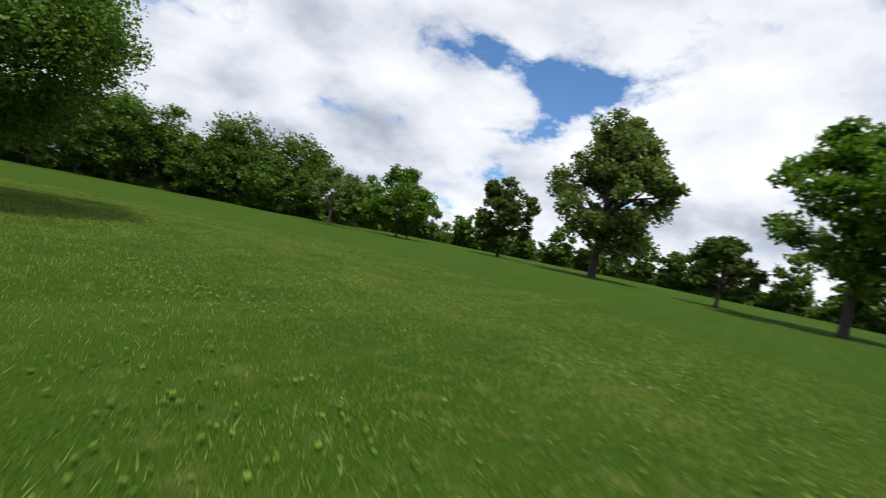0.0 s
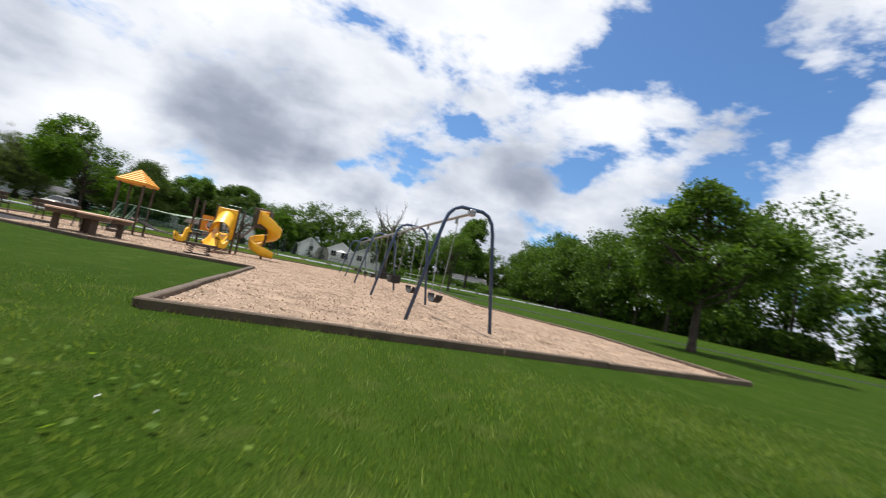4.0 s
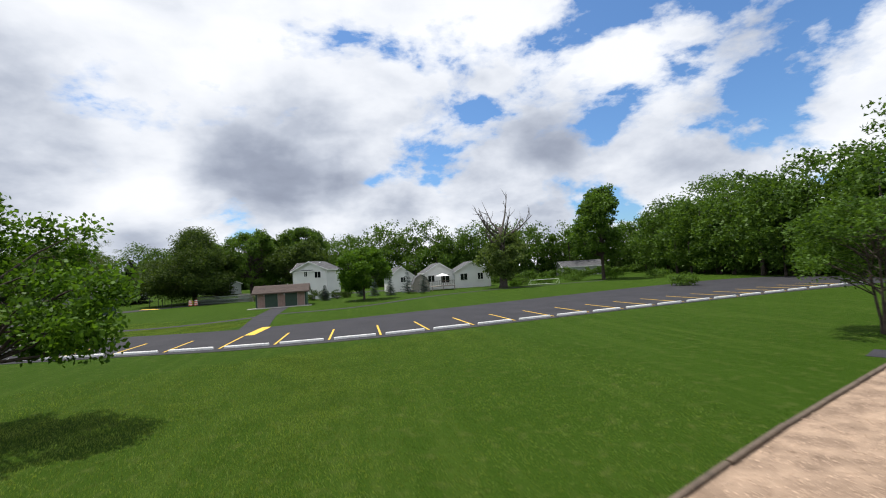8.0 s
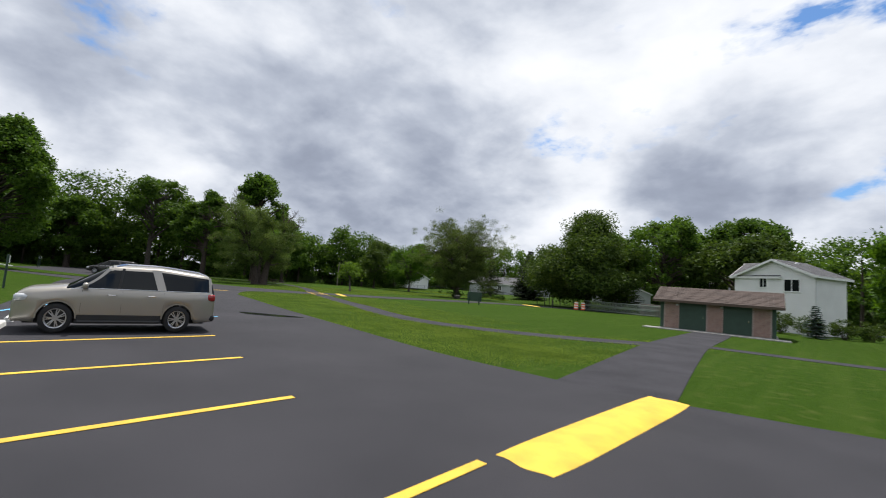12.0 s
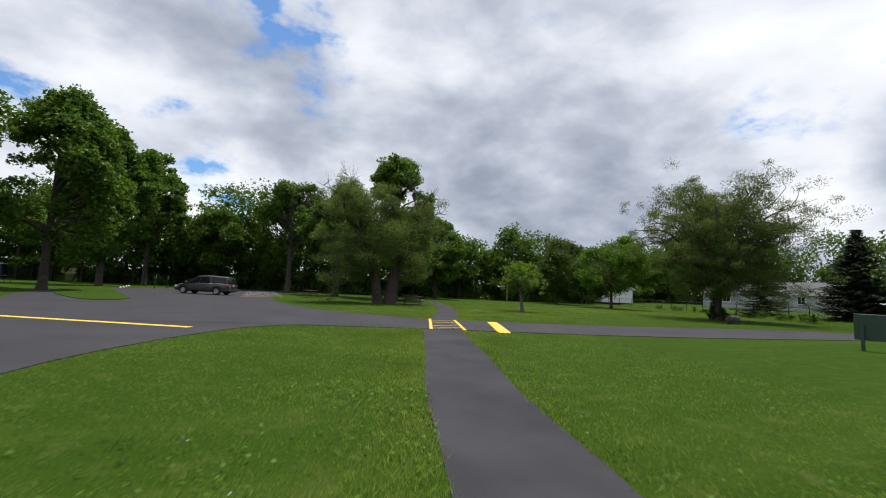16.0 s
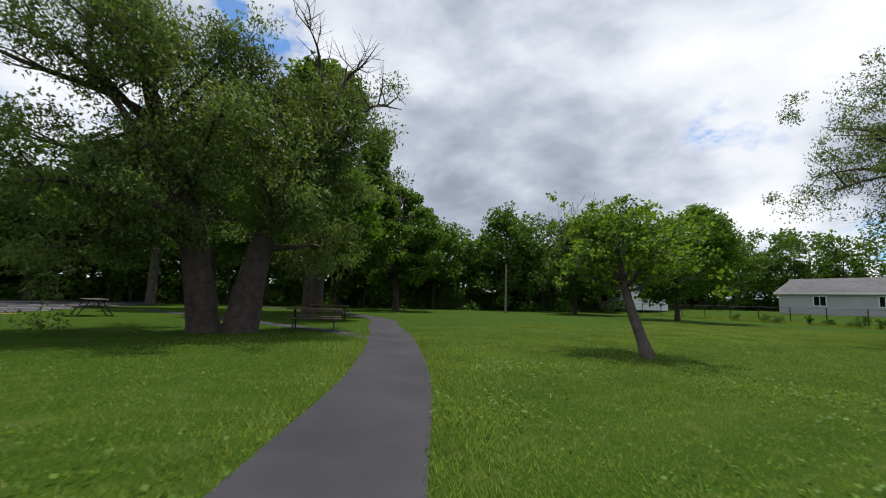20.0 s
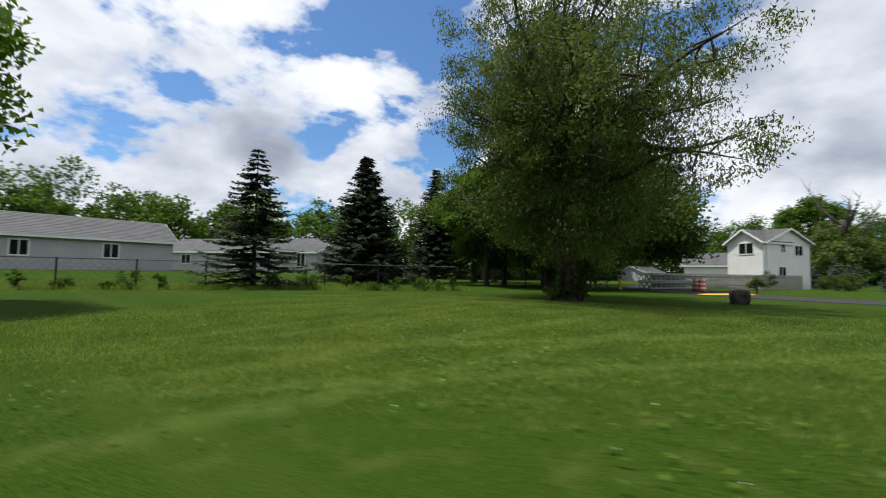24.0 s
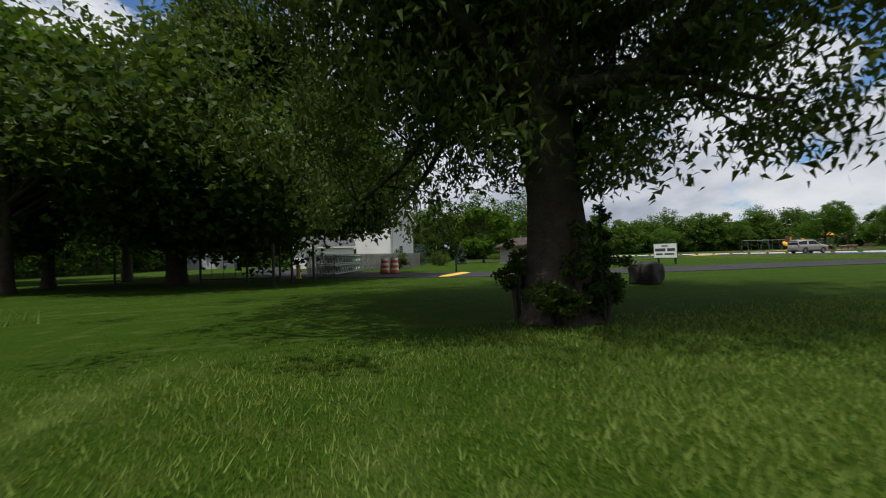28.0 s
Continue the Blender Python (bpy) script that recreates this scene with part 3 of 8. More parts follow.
def shrub(name, x, y, h, r, label, seed=1, leaf=None, n=26, per=70, size=0.09, group="shrubs", squash=1.0):
    rng = np.random.default_rng(seed)
    root = thing(name, pose(x, y, 0), label, "shrub", group)
    bm = bmesh.new()
    d = unit(rng.normal(size=(n, 3)))
    c = np.array([0, 0, h * 0.5]) + d * (0.35 + 0.6 * rng.random((n, 1))) * np.array([r, r * squash, h * 0.45])
    for i in range(7):
        e = Vector(c[i])
        tube(bm, [(e.x * 0.1, e.y * 0.1, -0.03), e.lerp(Vector((0, 0, e.z)), 0.5), e], [0.025, 0.018, 0.006], 5, False)
    part("stem_cluster", bm, BARK, root)
    cc, ax, ay = leaf_cloud(rng, c, np.full(n, r * 0.34), per, size)
    quads_mesh("foliage", cc, ax, ay, leaf or LEAF_MAPLE, root)
    return root


def limb_tree(name, x, y, label, stems, limbs, leaf, bark, seed, per=200, size=0.2, droop=1.2, n=14, spread=0.85, loose=1.0, group="trees"):
    """A tree drawn limb by limb. stems: lists of (x, y, z, radius); limbs: stem, place on it 0 to 1, azimuth, reach, rise, leafy, radius."""
    rng = np.random.default_rng(seed)
    root = thing(name, pose(x, y, 0), label, "tree", group)
    C, S = [], []

    def on_stem(st, f):
        k = f * (len(st) - 1)
        i = min(int(k), len(st) - 2)
        return Vector(st[i][:3]).lerp(Vector(st[i + 1][:3]), k - i)

    for st in stems:
        fine = smooth_line(st, 4)
        bm = bmesh.new()
        tube(bm, [q[:3] for q in fine], [float(q[3]) for q in fine], 12)
        for v in bm.verts:
            ang = math.atan2(v.co.y, v.co.x)
            v.co += Vector((math.cos(ang), math.sin(ang), 0)) * 0.05 * min(1.0, st[1][3] * 2) * math.sin(ang * 5 + v.co.z * 1.3)
        part("trunk", bm, bark, root, smooth=True)
    for si, f, az, reach, rise_l, leafy, rad in limbs:
        s0 = on_stem(stems[si], f)
        a = radians(az)
        e = s0 + Vector((math.cos(a) * reach, math.sin(a) * reach, rise_l))
        bow = Vector((0, 0, 0.16 * reach))
        w = Vector(rng.normal(size=3)) * reach * 0.06
        pts = [s0, s0.lerp(e, 0.3) + bow * 0.7 + w, s0.lerp(e, 0.62) + bow - w, e]
        bm = bmesh.new()
        line_l = smooth_line(pts, 4)
        tube(bm, line_l, [rad * (1 - 0.93 * k / (len(line_l) - 1)) for k in range(len(line_l))], 7, False)
        for k in range(9 if leafy else 12):
            g = 0.3 + 0.68 * rng.random()
            q = Vector(line_l[int(g * (len(line_l) - 1))])
            d = Vector(rng.normal(size=3)).normalized() * (0.9 + 0.12 * reach) * (1.15 - 0.5 * g) * loose + Vector((0, 0, 0.7 if not leafy else 0.25))
            mid_q = q + d * 0.5 + Vector(rng.normal(size=3)) * 0.12
            tube(bm, [q, mid_q, q + d], [rad * 0.26, rad * 0.16, 0.008], 4, False)
            if not leafy:
                for j in range(3):
                    tube(bm, [mid_q, mid_q + Vector(rng.normal(size=3)) * 0.35 + Vector((0, 0, 0.3))], [rad * 0.1, 0.005], 3, False)
            if leafy:
                C.append(np.array(q + d))
                S.append(spread * (0.6 + 0.6 * rng.random()))
        part("limb" if leafy else "dead_limb", bm, bark, root, smooth=True)
        if leafy:
            for k in range(n):
                g = 0.35 + 0.68 * (k + rng.random()) / n
                q = np.array(line_l[min(len(line_l) - 1, int(g * (len(line_l) - 1)))])
                off = rng.normal(size=3) * np.array([0.75, 0.75, 0.55]) * loose * (0.8 + 0.08 * reach)
                C.append(q + off + np.array([0, 0, 0.1]))
                S.append(spread * (0.55 + 0.7 * rng.random()))
    cc, ax, ay = leaf_cloud(rng, np.array(C), np.array(S), per, size, droop)
    quads_mesh("crown", cc, ax * (1.1 if droop >= 1 else 1.0), ay * (1.1 if droop >= 1 else 1.0), leaf, root, corners=3 if droop >= 1 else 4)
    return root

# ---- ground ----
bm = bmesh.new()
ring = [(1800 * math.cos(a), 1800 * math.sin(a)) for a in (2 * math.pi * k / 48 for k in range(48))]
slab(bm, ring, -0.6, 0.0)
tagged(part("ground", bm, LAWN), "mown green lawn with clover and dry patches", "lawn", kind="structure")


def row_y(x):
    """The front line of the parking row."""
    d = x - 1.5
    return 0.1 + (0.0115 * d * d if -9 < d < 7 else (0.93 - 0.207 * (d + 9) if d < 0 else 0.56 + 0.161 * (d - 7)))


LOT = [(-37.2, 20.4), (-36.2, 17.6), (-31.5, 14.9), (-27, 13.8), (-20, 12.2), (-13, 10.8), (-8.6, 9.9), (-5.7, 9.7), (-2.4, 9.9), (4, 11.7), (11, 13.8), (19, 16.4), (28, 19.4), (40, 23.0), (56, 26.0), (62, 20.0), (57, 7.6), (40, 4.9), (27, 2.9), (14, 0.6), (6, -0.8), (-2, -0.9), (-7, 0.1), (-14, 1.4), (-22, 3.0), (-30, 4.6), (-40, 6.4), (-46, 8.6), (-43, 13.0)]
bm = bmesh.new()
slab(bm, [tuple(p) for p in smooth_line(LOT + [LOT[0]], 4)[:-1]], -0.02, 0.016)
tagged(part("parking_lot", bm, ASPHALT), "dark sealed asphalt car park with painted bays", "parking lot", kind="structure")
ROAD = [(-40.6, 13), (-39.9, 18), (-38.8, 22.4), (-37.7, 26.0), (-36.0, 31), (-34.8, 37), (-34.0, 43), (-32.6, 48.3), (-29.6, 52.4), (-24, 57.0), (-14, 61.2), (6, 65.5), (30, 69)]
tagged(part("road", strip_mesh(ROAD, 5.0, -0.02, 0.02), ASPHALT), "dark asphalt park drive", "road", kind="structure")
bm = bmesh.new()
slab(bm, [tuple(p) for p in smooth_line([(-41, 10.0), (-50, 6.5), (-64, 4), (-80, 7), (-98, 15), (-106, 24), (-96, 26.5), (-76, 21.6), (-62, 20.2), (-54, 20.0), (-46.5, 21.5), (-42.8, 23.9), (-40.6, 25.4), (-38.6, 24.0), (-38.6, 16), (-41, 10.0)], 4)[:-1]], -0.02, 0.012)
tagged(part("side_lot", bm, ASPHALT), "grey asphalt side lot", "parking lot", kind="structure")
bm = bmesh.new()
slab(bm, [tuple(p) for p in smooth_line([(-53.6, 11.2), (-51.0, 11.0), (-51.5, 9.2), (-60, 5.6), (-74, 2.6), (-82, 3.0), (-70, 6.8), (-53.6, 11.2)], 4)[:-1]], 0.0, 0.05)
tagged(part("grass_island", bm, LAWN), "low grass island between the two lots", "lawn", kind="structure")
FOOT = [(-4.7, 21.8), (-6.8, 19.6), (-9.0, 17.8), (-11.8, 16.5), (-14.8, 16.1), (-18.5, 17.1), (-23.4, 19.2), (-26.7, 20.4), (-30.1, 21.85), (-35.8, 24.2)]
tagged(part("footpath", strip_mesh(FOOT, 1.44, -0.02, 0.012), PATHM), "narrow asphalt footpath through the lawn", "path", kind="structure")
FOOT2 = [(-40.0, 26.3), (-42.5, 27.6), (-45.4, 29.1), (-48.6, 30.8), (-52, 32.3), (-56, 33.9), (-60.5, 35.4), (-66, 37.2), (-76, 37), (-88, 33)]
tagged(part("footpath", strip_mesh(FOOT2, 1.34, -0.02, 0.012), PATHM), "asphalt footpath past the old tree", "path", kind="structure")
tagged(part("footpath", strip_mesh([(-54.4, 33.0), (-57.5, 32.4), (-64, 30.0), (-76, 25.0)], 0.8, -0.02, 0.010), PATHM), "thin side path to the picnic tables", "path", kind="structure")
tagged(part("footpath", strip_mesh([(-3.6, 9.3), (-4.5, 16), (-5.2, 22), (-5.6, 29), (-6.0, 35.4)], 2.1, -0.02, 0.014), PATHM), "asphalt path from the lot to the shed", "path", kind="structure")
tagged(part("footpath", strip_mesh([(-4.6, 22.7), (1, 23.2), (5.4, 25.6), (16, 36), (30, 42), (48, 46)], 1.1, -0.02, 0.010), PATHM), "narrow asphalt footpath behind the shed lawn", "path", kind="structure")
bm = bmesh.new()
slab(bm, [(-3.2, -30.9), (-2.4, -29.1), (2.6, -30.6), (2.3, -34.4), (-3.5, -35.5), (-5.5, -33)], -0.02, 0.02)
tagged(part("playground_pad", bm, PATHM), "dark asphalt pad beside the sand table", "path", kind="structure")
tagged(part("footpath", strip_mesh([(-2.6, -31.2), (-6, -29.6), (-12, -27), (-24, -22), (-38, -14), (-50, -4), (-54, 2)], 1.9, -0.02, 0.013), PATHM), "asphalt path leading to the playground", "path", kind="structure")
tagged(part("footpath", strip_mesh([(21.4, -14), (27, -25), (35, -32), (46, -38)], 1.4, -0.02, 0.010), PATHM), "asphalt path beyond the swings", "path", kind="structure")

tagged(part("kerb_path", strip_mesh([(-44, -32), (-24, -22.5), (-18.2, -16.0), (-14.6, -9.5)], 0.5, -0.02, 0.012), CONCRETE), "narrow pale concrete walk across the lawn", "path", kind="structure")

BARKP = [(10.5, -46.1), (15, -45.5), (21.2, -44.6), (22.0, -38.5), (20.0, -32.0), (21.6, -14.8), (13, -18.2), (8.4, -20.2), (0.6, -20.3), (-1.9, -23.7), (-2.2, -29), (2.6, -30.6), (2.4, -34.9), (6.0, -36.2), (10.4, -35.7)]
bm = bmesh.new()
slab(bm, BARKP, -0.02, 0.03)
bmesh.ops.dissolve_degenerate(bm, edges=bm.edges, dist=0.001)
tagged(part("playground_surface", bm, CHIPS), "tan wood-chip playground surface", "wood chips", kind="structure")


# ---- painted lines and wheel stops ----
def paint(name, a, b, width, material, label, z=0.022, h=0.004):
    a, b = Vector((*a, 0)), Vector((*b, 0))
    d = b - a
    ob = part(name, boxm(((d.length, width, h), (0, 0, 0))), material)
    ob.matrix_world = Matrix.Translation((a + b) / 2 + Vector((0, 0, z))) @ Matrix.Rotation(math.atan2(d.y, d.x), 4, "Z")
    return tagged(ob, label, "road marking", kind="structure")


S = 2.97


def row_turn(x):
    """The row's heading in degrees at x."""
    return math.degrees(math.atan2(row_y(x + 0.5) - row_y(x - 0.5), 1.0))


for k in range(-4, 18):
    x = k * S - 0.3
    y = row_y(x)
    paint("bay_line", (x, y - 0.1), (x - (0.07 * 4.8 if x > 6 else 0.02 * k), y + (4.8 if x > -5 else 4.05)), 0.12, YELLOW, "yellow bay line on dark asphalt")
for k in range(6):
    x = -17.2 - k * 2.6
    y = row_y(x)
    paint("bay_line", (x, y), (x + 0.6, y + 4.8), 0.11, BLUEP if k == 0 else WHITEP, "pale worn bay line on dark asphalt")
for k in range(5):
    paint("hatch_line", (-16.9, 2.0 + k * 0.9), (-19.2, 3.0 + k * 0.9), 0.1, BLUEP, "blue hatch line beside the reserved bay")


def wheelchair_mark(x, y):
    bm = bmesh.new()
    tube(bm, [(0.5 * math.cos(a), 0.5 * math.sin(a) - 0.3, 0) for a in (math.pi * 1.9 * k / 14 + 2.3 for k in range(15))], 0.06, 4)
    tube(bm, [(0, 0.9, 0), (0.02, 0.15, 0), (0.45, 0.1, 0), (0.75, -0.5, 0)], 0.06, 4)
    box(bm, (0.24, 0.24, 0.06), (0, 1.15, 0))
    for v in bm.verts:
        v.co.z *= 0.05
    ob = part("bay_symbol", bm, BLUEP)
    ob.matrix_world = pose(x, y, 0.022, 0, 0, 10)
    tagged(ob, "blue reserved-bay symbol on asphalt", "road marking", kind="structure")


wheelchair_mark(-18.6, 3.6)
wheelchair_mark(-21.2, 4.0)
for k in range(9):
    paint("bay_line", (-63 - 3.0 * k, 17.4 + 0.15 * k), (-66.0 - 3.0 * k, 21.4 + 0.1 * k), 0.12, YELLOW if k < 2 else WHITEP, "painted line in the side lot")
for p, q, w in (((-39.2, 10.4), (-35.9, 16.0), 0.3),):
    paint("lane_line", p, q, w, YELLOW, "broad yellow line across the lot exit")


def stop_mesh():
    bm = bmesh.new()
    prof = [(-0.085, 0.0), (0.085, 0.0), (0.07, 0.09), (0.045, 0.125), (-0.045, 0.125), (-0.07, 0.09)]
    ends = [[bm.verts.new((x, y, z)) for y, z in prof] for x in (-1.2, -1.16, 1.16, 1.2)]
    for v in ends[0] + ends[3]:
        v.co.z *= 0.85
        v.co.y *= 0.9
    for a, b in zip(ends, ends[1:]):
        for i in range(6):
            bm.faces.new((a[i], a[(i + 1) % 6], b[(i + 1) % 6], b[i]))
    bm.faces.new(ends[0])
    bm.faces.new(ends[3])
    return bm


first_stop = tagged(part("wheel_stop", stop_mesh(), STOPM), "white-painted concrete wheel stop on asphalt", "wheel stop", "wheel stops")
first_stop.matrix_world = pose(-1.5 * S - 0.3, row_y(-1.5 * S - 0.3) - 0.1, 0.016, 0, 0, row_turn(-1.5 * S - 0.3))
for k in list(range(-10, -1)) + list(range(-1, 18)):
    x = (k + 0.5) * S - 0.3
    if k != -2:
        copy_thing(first_stop, pose(x, row_y(x) - 0.1, 0.016, 0, 0, row_turn(x) + random.uniform(-1.2, 1.2)))
for k in range(4):
    copy_thing(first_stop, pose(-77 - 3.2 * k, 7.6 - 0.35 * k - 1.6, 0.012, 0, 0, 12))


def hump(name, a, b, width, label):
    """A low speed hump painted yellow across the drive."""
    a, b = Vector((*a, 0)), Vector((*b, 0))
    L = (b - a).length
    bm = bmesh.new()
    n = 9
    rows_v = []
    for i in range(13):
        u = i / 12
        rows_v.append([bm.verts.new((u * L - L / 2 + (0.03 * math.sin(i * 5 + j)), (j / (n - 1) - 0.5) * width * (1 - 0.1 * (2 * abs(u - 0.5)) ** 6), 0.002 + 0.06 * (1 - (2 * abs(u - 0.5)) ** 6) * max(0, math.cos((j / (n - 1) - 0.5) * math.pi)) ** 0.8)) for j in range(n)])
    for r, s in zip(rows_v, rows_v[1:]):
        for j in range(n - 1):
            bm.faces.new((r[j], r[j + 1], s[j + 1], s[j]))
    ob = part(name, bm, YELLOW, smooth=True)
    ob.matrix_world = Matrix.Translation((a + b) / 2 + Vector((0, 0, 0.018))) @ Matrix.Rotation(math.atan2(b.y - a.y, b.x - a.x), 4, "Z")
    return tagged(ob, label, "speed hump", "speed humps")


hump("speed_hump", (-2.75, 10.0), (-2.95, 5.4), 0.72, "yellow-painted asphalt hump by the shed path")
hump("speed_hump", (-39.2, 28.55), (-34.4, 26.1), 0.50, "yellow-painted asphalt hump beside the crossing")
hump("speed_hump", (-31.4, 53.6), (-27.7, 51.2), 0.62, "yellow-painted asphalt hump near the gate")
CROSS_A = (Vector((-35.7, 23.72)), Vector((-40.64, 25.85)))
CROSS_B = (Vector((-35.2, 24.88)), Vector((-39.98, 26.88)))
for a, b in (CROSS_A, CROSS_B):
    paint("crossing_line", a, b, 0.12, YELLOW, "yellow crossing edge line", 0.027)
for a, b in (((-39.3, 25.28), (-39.4, 26.62)), ((-38.22, 24.82), (-38.42, 26.2)), ((-36.95, 24.27), (-37.3, 25.75)), ((-35.95, 23.84), (-36.1, 25.24))):
    paint("crossing_bar", a, b, 0.09, YELLOW, "thin yellow crossing bar", 0.031)
WATER = shade_mat("puddle", (0.02, 0.022, 0.025), 0.04, var=0.1, bump=0.0)
bm = bmesh.new()
slab(bm, [(1.25 * math.cos(a) * (1 + 0.2 * math.sin(3 * a)), 0.5 * math.sin(a) * (1 + 0.25 * math.cos(2 * a))) for a in (2 * math.pi * k / 20 for k in range(20))], 0.0, 0.003)
pud = part("puddle", bm, WATER)
pud.matrix_world = pose(-17.2, 10.0, 0.0175, 0, 0, 35)
tagged(pud, "shallow rain puddle on the asphalt", "water", kind="structure")

# ---- trees ----
tree("maple_tree", 7.0, -52.3, 9.6, 4.3, "broad dark green maple on the open lawn", LEAF_MAPLE, seed=3, trunk=0.125, fork=0.24, clumps=330, per=230, size=0.13, base=0.10, skirt=0.42, crown_shift=(-0.3, 0.1))
tree("maple_tree", 28.3, -36.8, 7.2, 3.05, "round dense maple beyond the swings", LEAF_MAPLE, seed=4, trunk=0.16, clumps=130, per=170, size=0.17, base=0.30)
tree("young_maple", -4.6, -12.8, 7.8, 3.1, "bright green young maple beside the playground", LEAF_LIME, seed=5, trunk=0.11, clumps=120, per=170, size=0.16, base=0.13, lean=(-0.05, 0.02))
tree("crabapple_tree", 25.3, -11.9, 5.8, 2.9, "small many-stemmed tree at the edge of the chips", LEAF_MAPLE, seed=6, trunk=0.07, stems=3, clumps=80, per=110, size=0.14, base=0.3, fork=0.3)
tree("crabapple_tree", -13.1, -21.2, 5.6, 3.1, "low rounded bronze-green tree by the path", LEAF_RED, seed=7, trunk=0.11, clumps=90, per=150, size=0.16, base=0.24)
tree("park_tree", 50, 49, 17.5, 5.7, "tall leafy tree beyond the car park", LEAF_MAPLE, seed=9, trunk=0.3, clumps=130, per=120, size=0.4, base=0.17)
tree("lawn_tree", 4.9, 37.6, 7.6, 3.9, "round bright young tree near the shed", LEAF_LIME, seed=10, trunk=0.14, clumps=110, per=140, size=0.24, base=0.18)
BIG = [[(0, 0, -0.2, 0.72), (0, 0, 0.25, 0.48), (0.0, 0.03, 1.4, 0.35), (-0.02, 0.2, 2.8, 0.33), (0.0, 0.3, 4.6, 0.32), (0.1, 0.3, 7.2, 0.24), (0.0, -0.2, 10.0, 0.08)]]
BIGL = [(0, 0.6, 92, 6.2, 5.4, 1, 0.2), (0, 0.6, 75, 3.6, 5.8, 1, 0.2), (0, 0.65, 268, 6.2, 3.8, 1, 0.24), (0, 0.6, 243, 7.6, 3.8, 1, 0.2), (0, 0.62, 288, 6.8, 2.2, 1, 0.2), (0, 0.6, 225, 7.0, 2.4, 1, 0.18), (0, 0.62, 62, 6.6, 3.6, 1, 0.2), (0, 0.7, 110, 4.4, 3.4, 1, 0.16), (0, 0.75, 300, 4.0, 3.6, 1, 0.14), (0, 0.8, 330, 2.8, 3.4, 1, 0.12), (0, 0.8, 80, 2.6, 3.6, 1, 0.12), (0, 0.65, 300, 5.6, 5.2, 1, 0.2), (0, 0.8, 20, 3.2, 5.6, 1, 0.16), (0, 0.6, 182, 3.6, 4.2, 1, 0.2), (0, 0.75, 215, 3.8, 6.2, 1, 0.16), (0, 0.6, 150, 4.2, 4.6, 1, 0.18),
        (0, 0.6, 125, 4.6, 4.6, 1, 0.18), (0, 0.65, 335, 5.0, 3.4, 1, 0.18), (0, 0.6, 40, 5.0, 3.0, 1, 0.18), (0, 0.5, 222, 5.2, 1.6, 1, 0.16), (0, 0.5, 100, 5.0, 1.8, 1, 0.16), (0, 0.5, 10, 5.0, 0.2, 1, 0.16), (0, 0.55, 280, 5.8, 4.0, 1, 0.18), (0, 0.5, 220, 2.4, -0.4, 1, 0.14), (0, 0.5, 310, 3.2, 0.2, 1, 0.14), (0, 0.85, 265, 3.2, 3.0, 1, 0.12), (0, 0.85, 200, 2.2, 3.0, 1, 0.12), (0, 0.6, 240, 4.0, 2.6, 1, 0.14), (0, 0.6, 170, 3.0, 3.0, 1, 0.14), (0, 0.45, 60, 2.8, 1.2, 1, 0.12), (0, 0.45, 330, 2.6, 0.8, 1, 0.12), (0, 0.47, 0, 3.0, 1.6, 1, 0.12), (0, 0.45, 290, 2.6, 0.6, 1, 0.12), (0, 0.46, 240, 2.6, 0.8, 1, 0.12), (0, 0.55, 30, 3.4, 2.4, 1, 0.12), (0, 0.55, 320, 3.0, 2.6, 1, 0.12), (0, 0.5, 80, 3.2, 1.8, 1, 0.12), (0, 0.6, 26, 5.6, -2.0, 1, 0.14), (0, 0.6, 16, 5.0, -2.2, 1, 0.12), (0, 0.6, 34, 6.2, -1.4, 1, 0.12), (0, 0.55, 268, 6.4, 1.4, 1, 0.16)]
BIGL += [(0, 0.62 + 0.03 * (k % 3), az, 6.9 - 0.5 * (k % 2), 3.4 + 1.1 * (k % 3), 1, 0.17) for k, az in enumerate((2, 16, 30, 44, 58, 192, 206, 220))]
BIGL += [(0, 0.8, az, 3.8 + 0.9 * (k % 2), 5.4 - 0.8 * (k % 2), 1, 0.13) for k, az in enumerate((10, 40, 75, 110, 160, 200, 235))]
limb_tree("willow_tree", -45.2, 55.8, "huge spreading willow with a thick ivied trunk", BIG, BIGL, LEAF_WILLOW_SHADE, BARK, 11, per=140, size=0.14, droop=1.1, n=15, spread=0.84, loose=1.2)
for i, (dx, dy, h, r) in enumerate([(0.55, 0.2, 0.8, 0.4), (-0.5, 0.35, 0.7, 0.4), (0.1, -0.6, 0.9, 0.4), (-0.45, -0.4, 1.1, 0.35), (0.5, -0.3, 1.3, 0.3), (-0.1, -0.55, 1.9, 0.3), (-0.5, 0.05, 1.5, 0.3), (0.2, 0.55, 1.2, 0.3)]):
    shrub("ivy_clump", -45.2 + dx, 55.8 + dy, h, r, "dark ivy and shoots round the willow trunk", 400 + i, LEAF_DARK, n=22, per=80, size=0.06, group="ivy")
OLD = [[(0, -0.55, -0.2, 0.62), (0, -0.6, 0.3, 0.50), (0.1, -0.8, 1.6, 0.40), (0.1, -1.2, 3.4, 0.36), (0.0, -1.9, 5.4, 0.28), (0.1, -2.6, 7.4, 0.17), (0.1, -3.0, 9.4, 0.06)],
       [(0.1, 0.45, -0.2, 0.66), (0.1, 0.5, 0.3, 0.52), (0.0, 0.7, 1.6, 0.44), (0.0, 1.1, 3.2, 0.38), (0.1, 2.0, 5.2, 0.30), (0.1, 2.7, 7.2, 0.20), (0.0, 3.4, 9.6, 0.07)]]
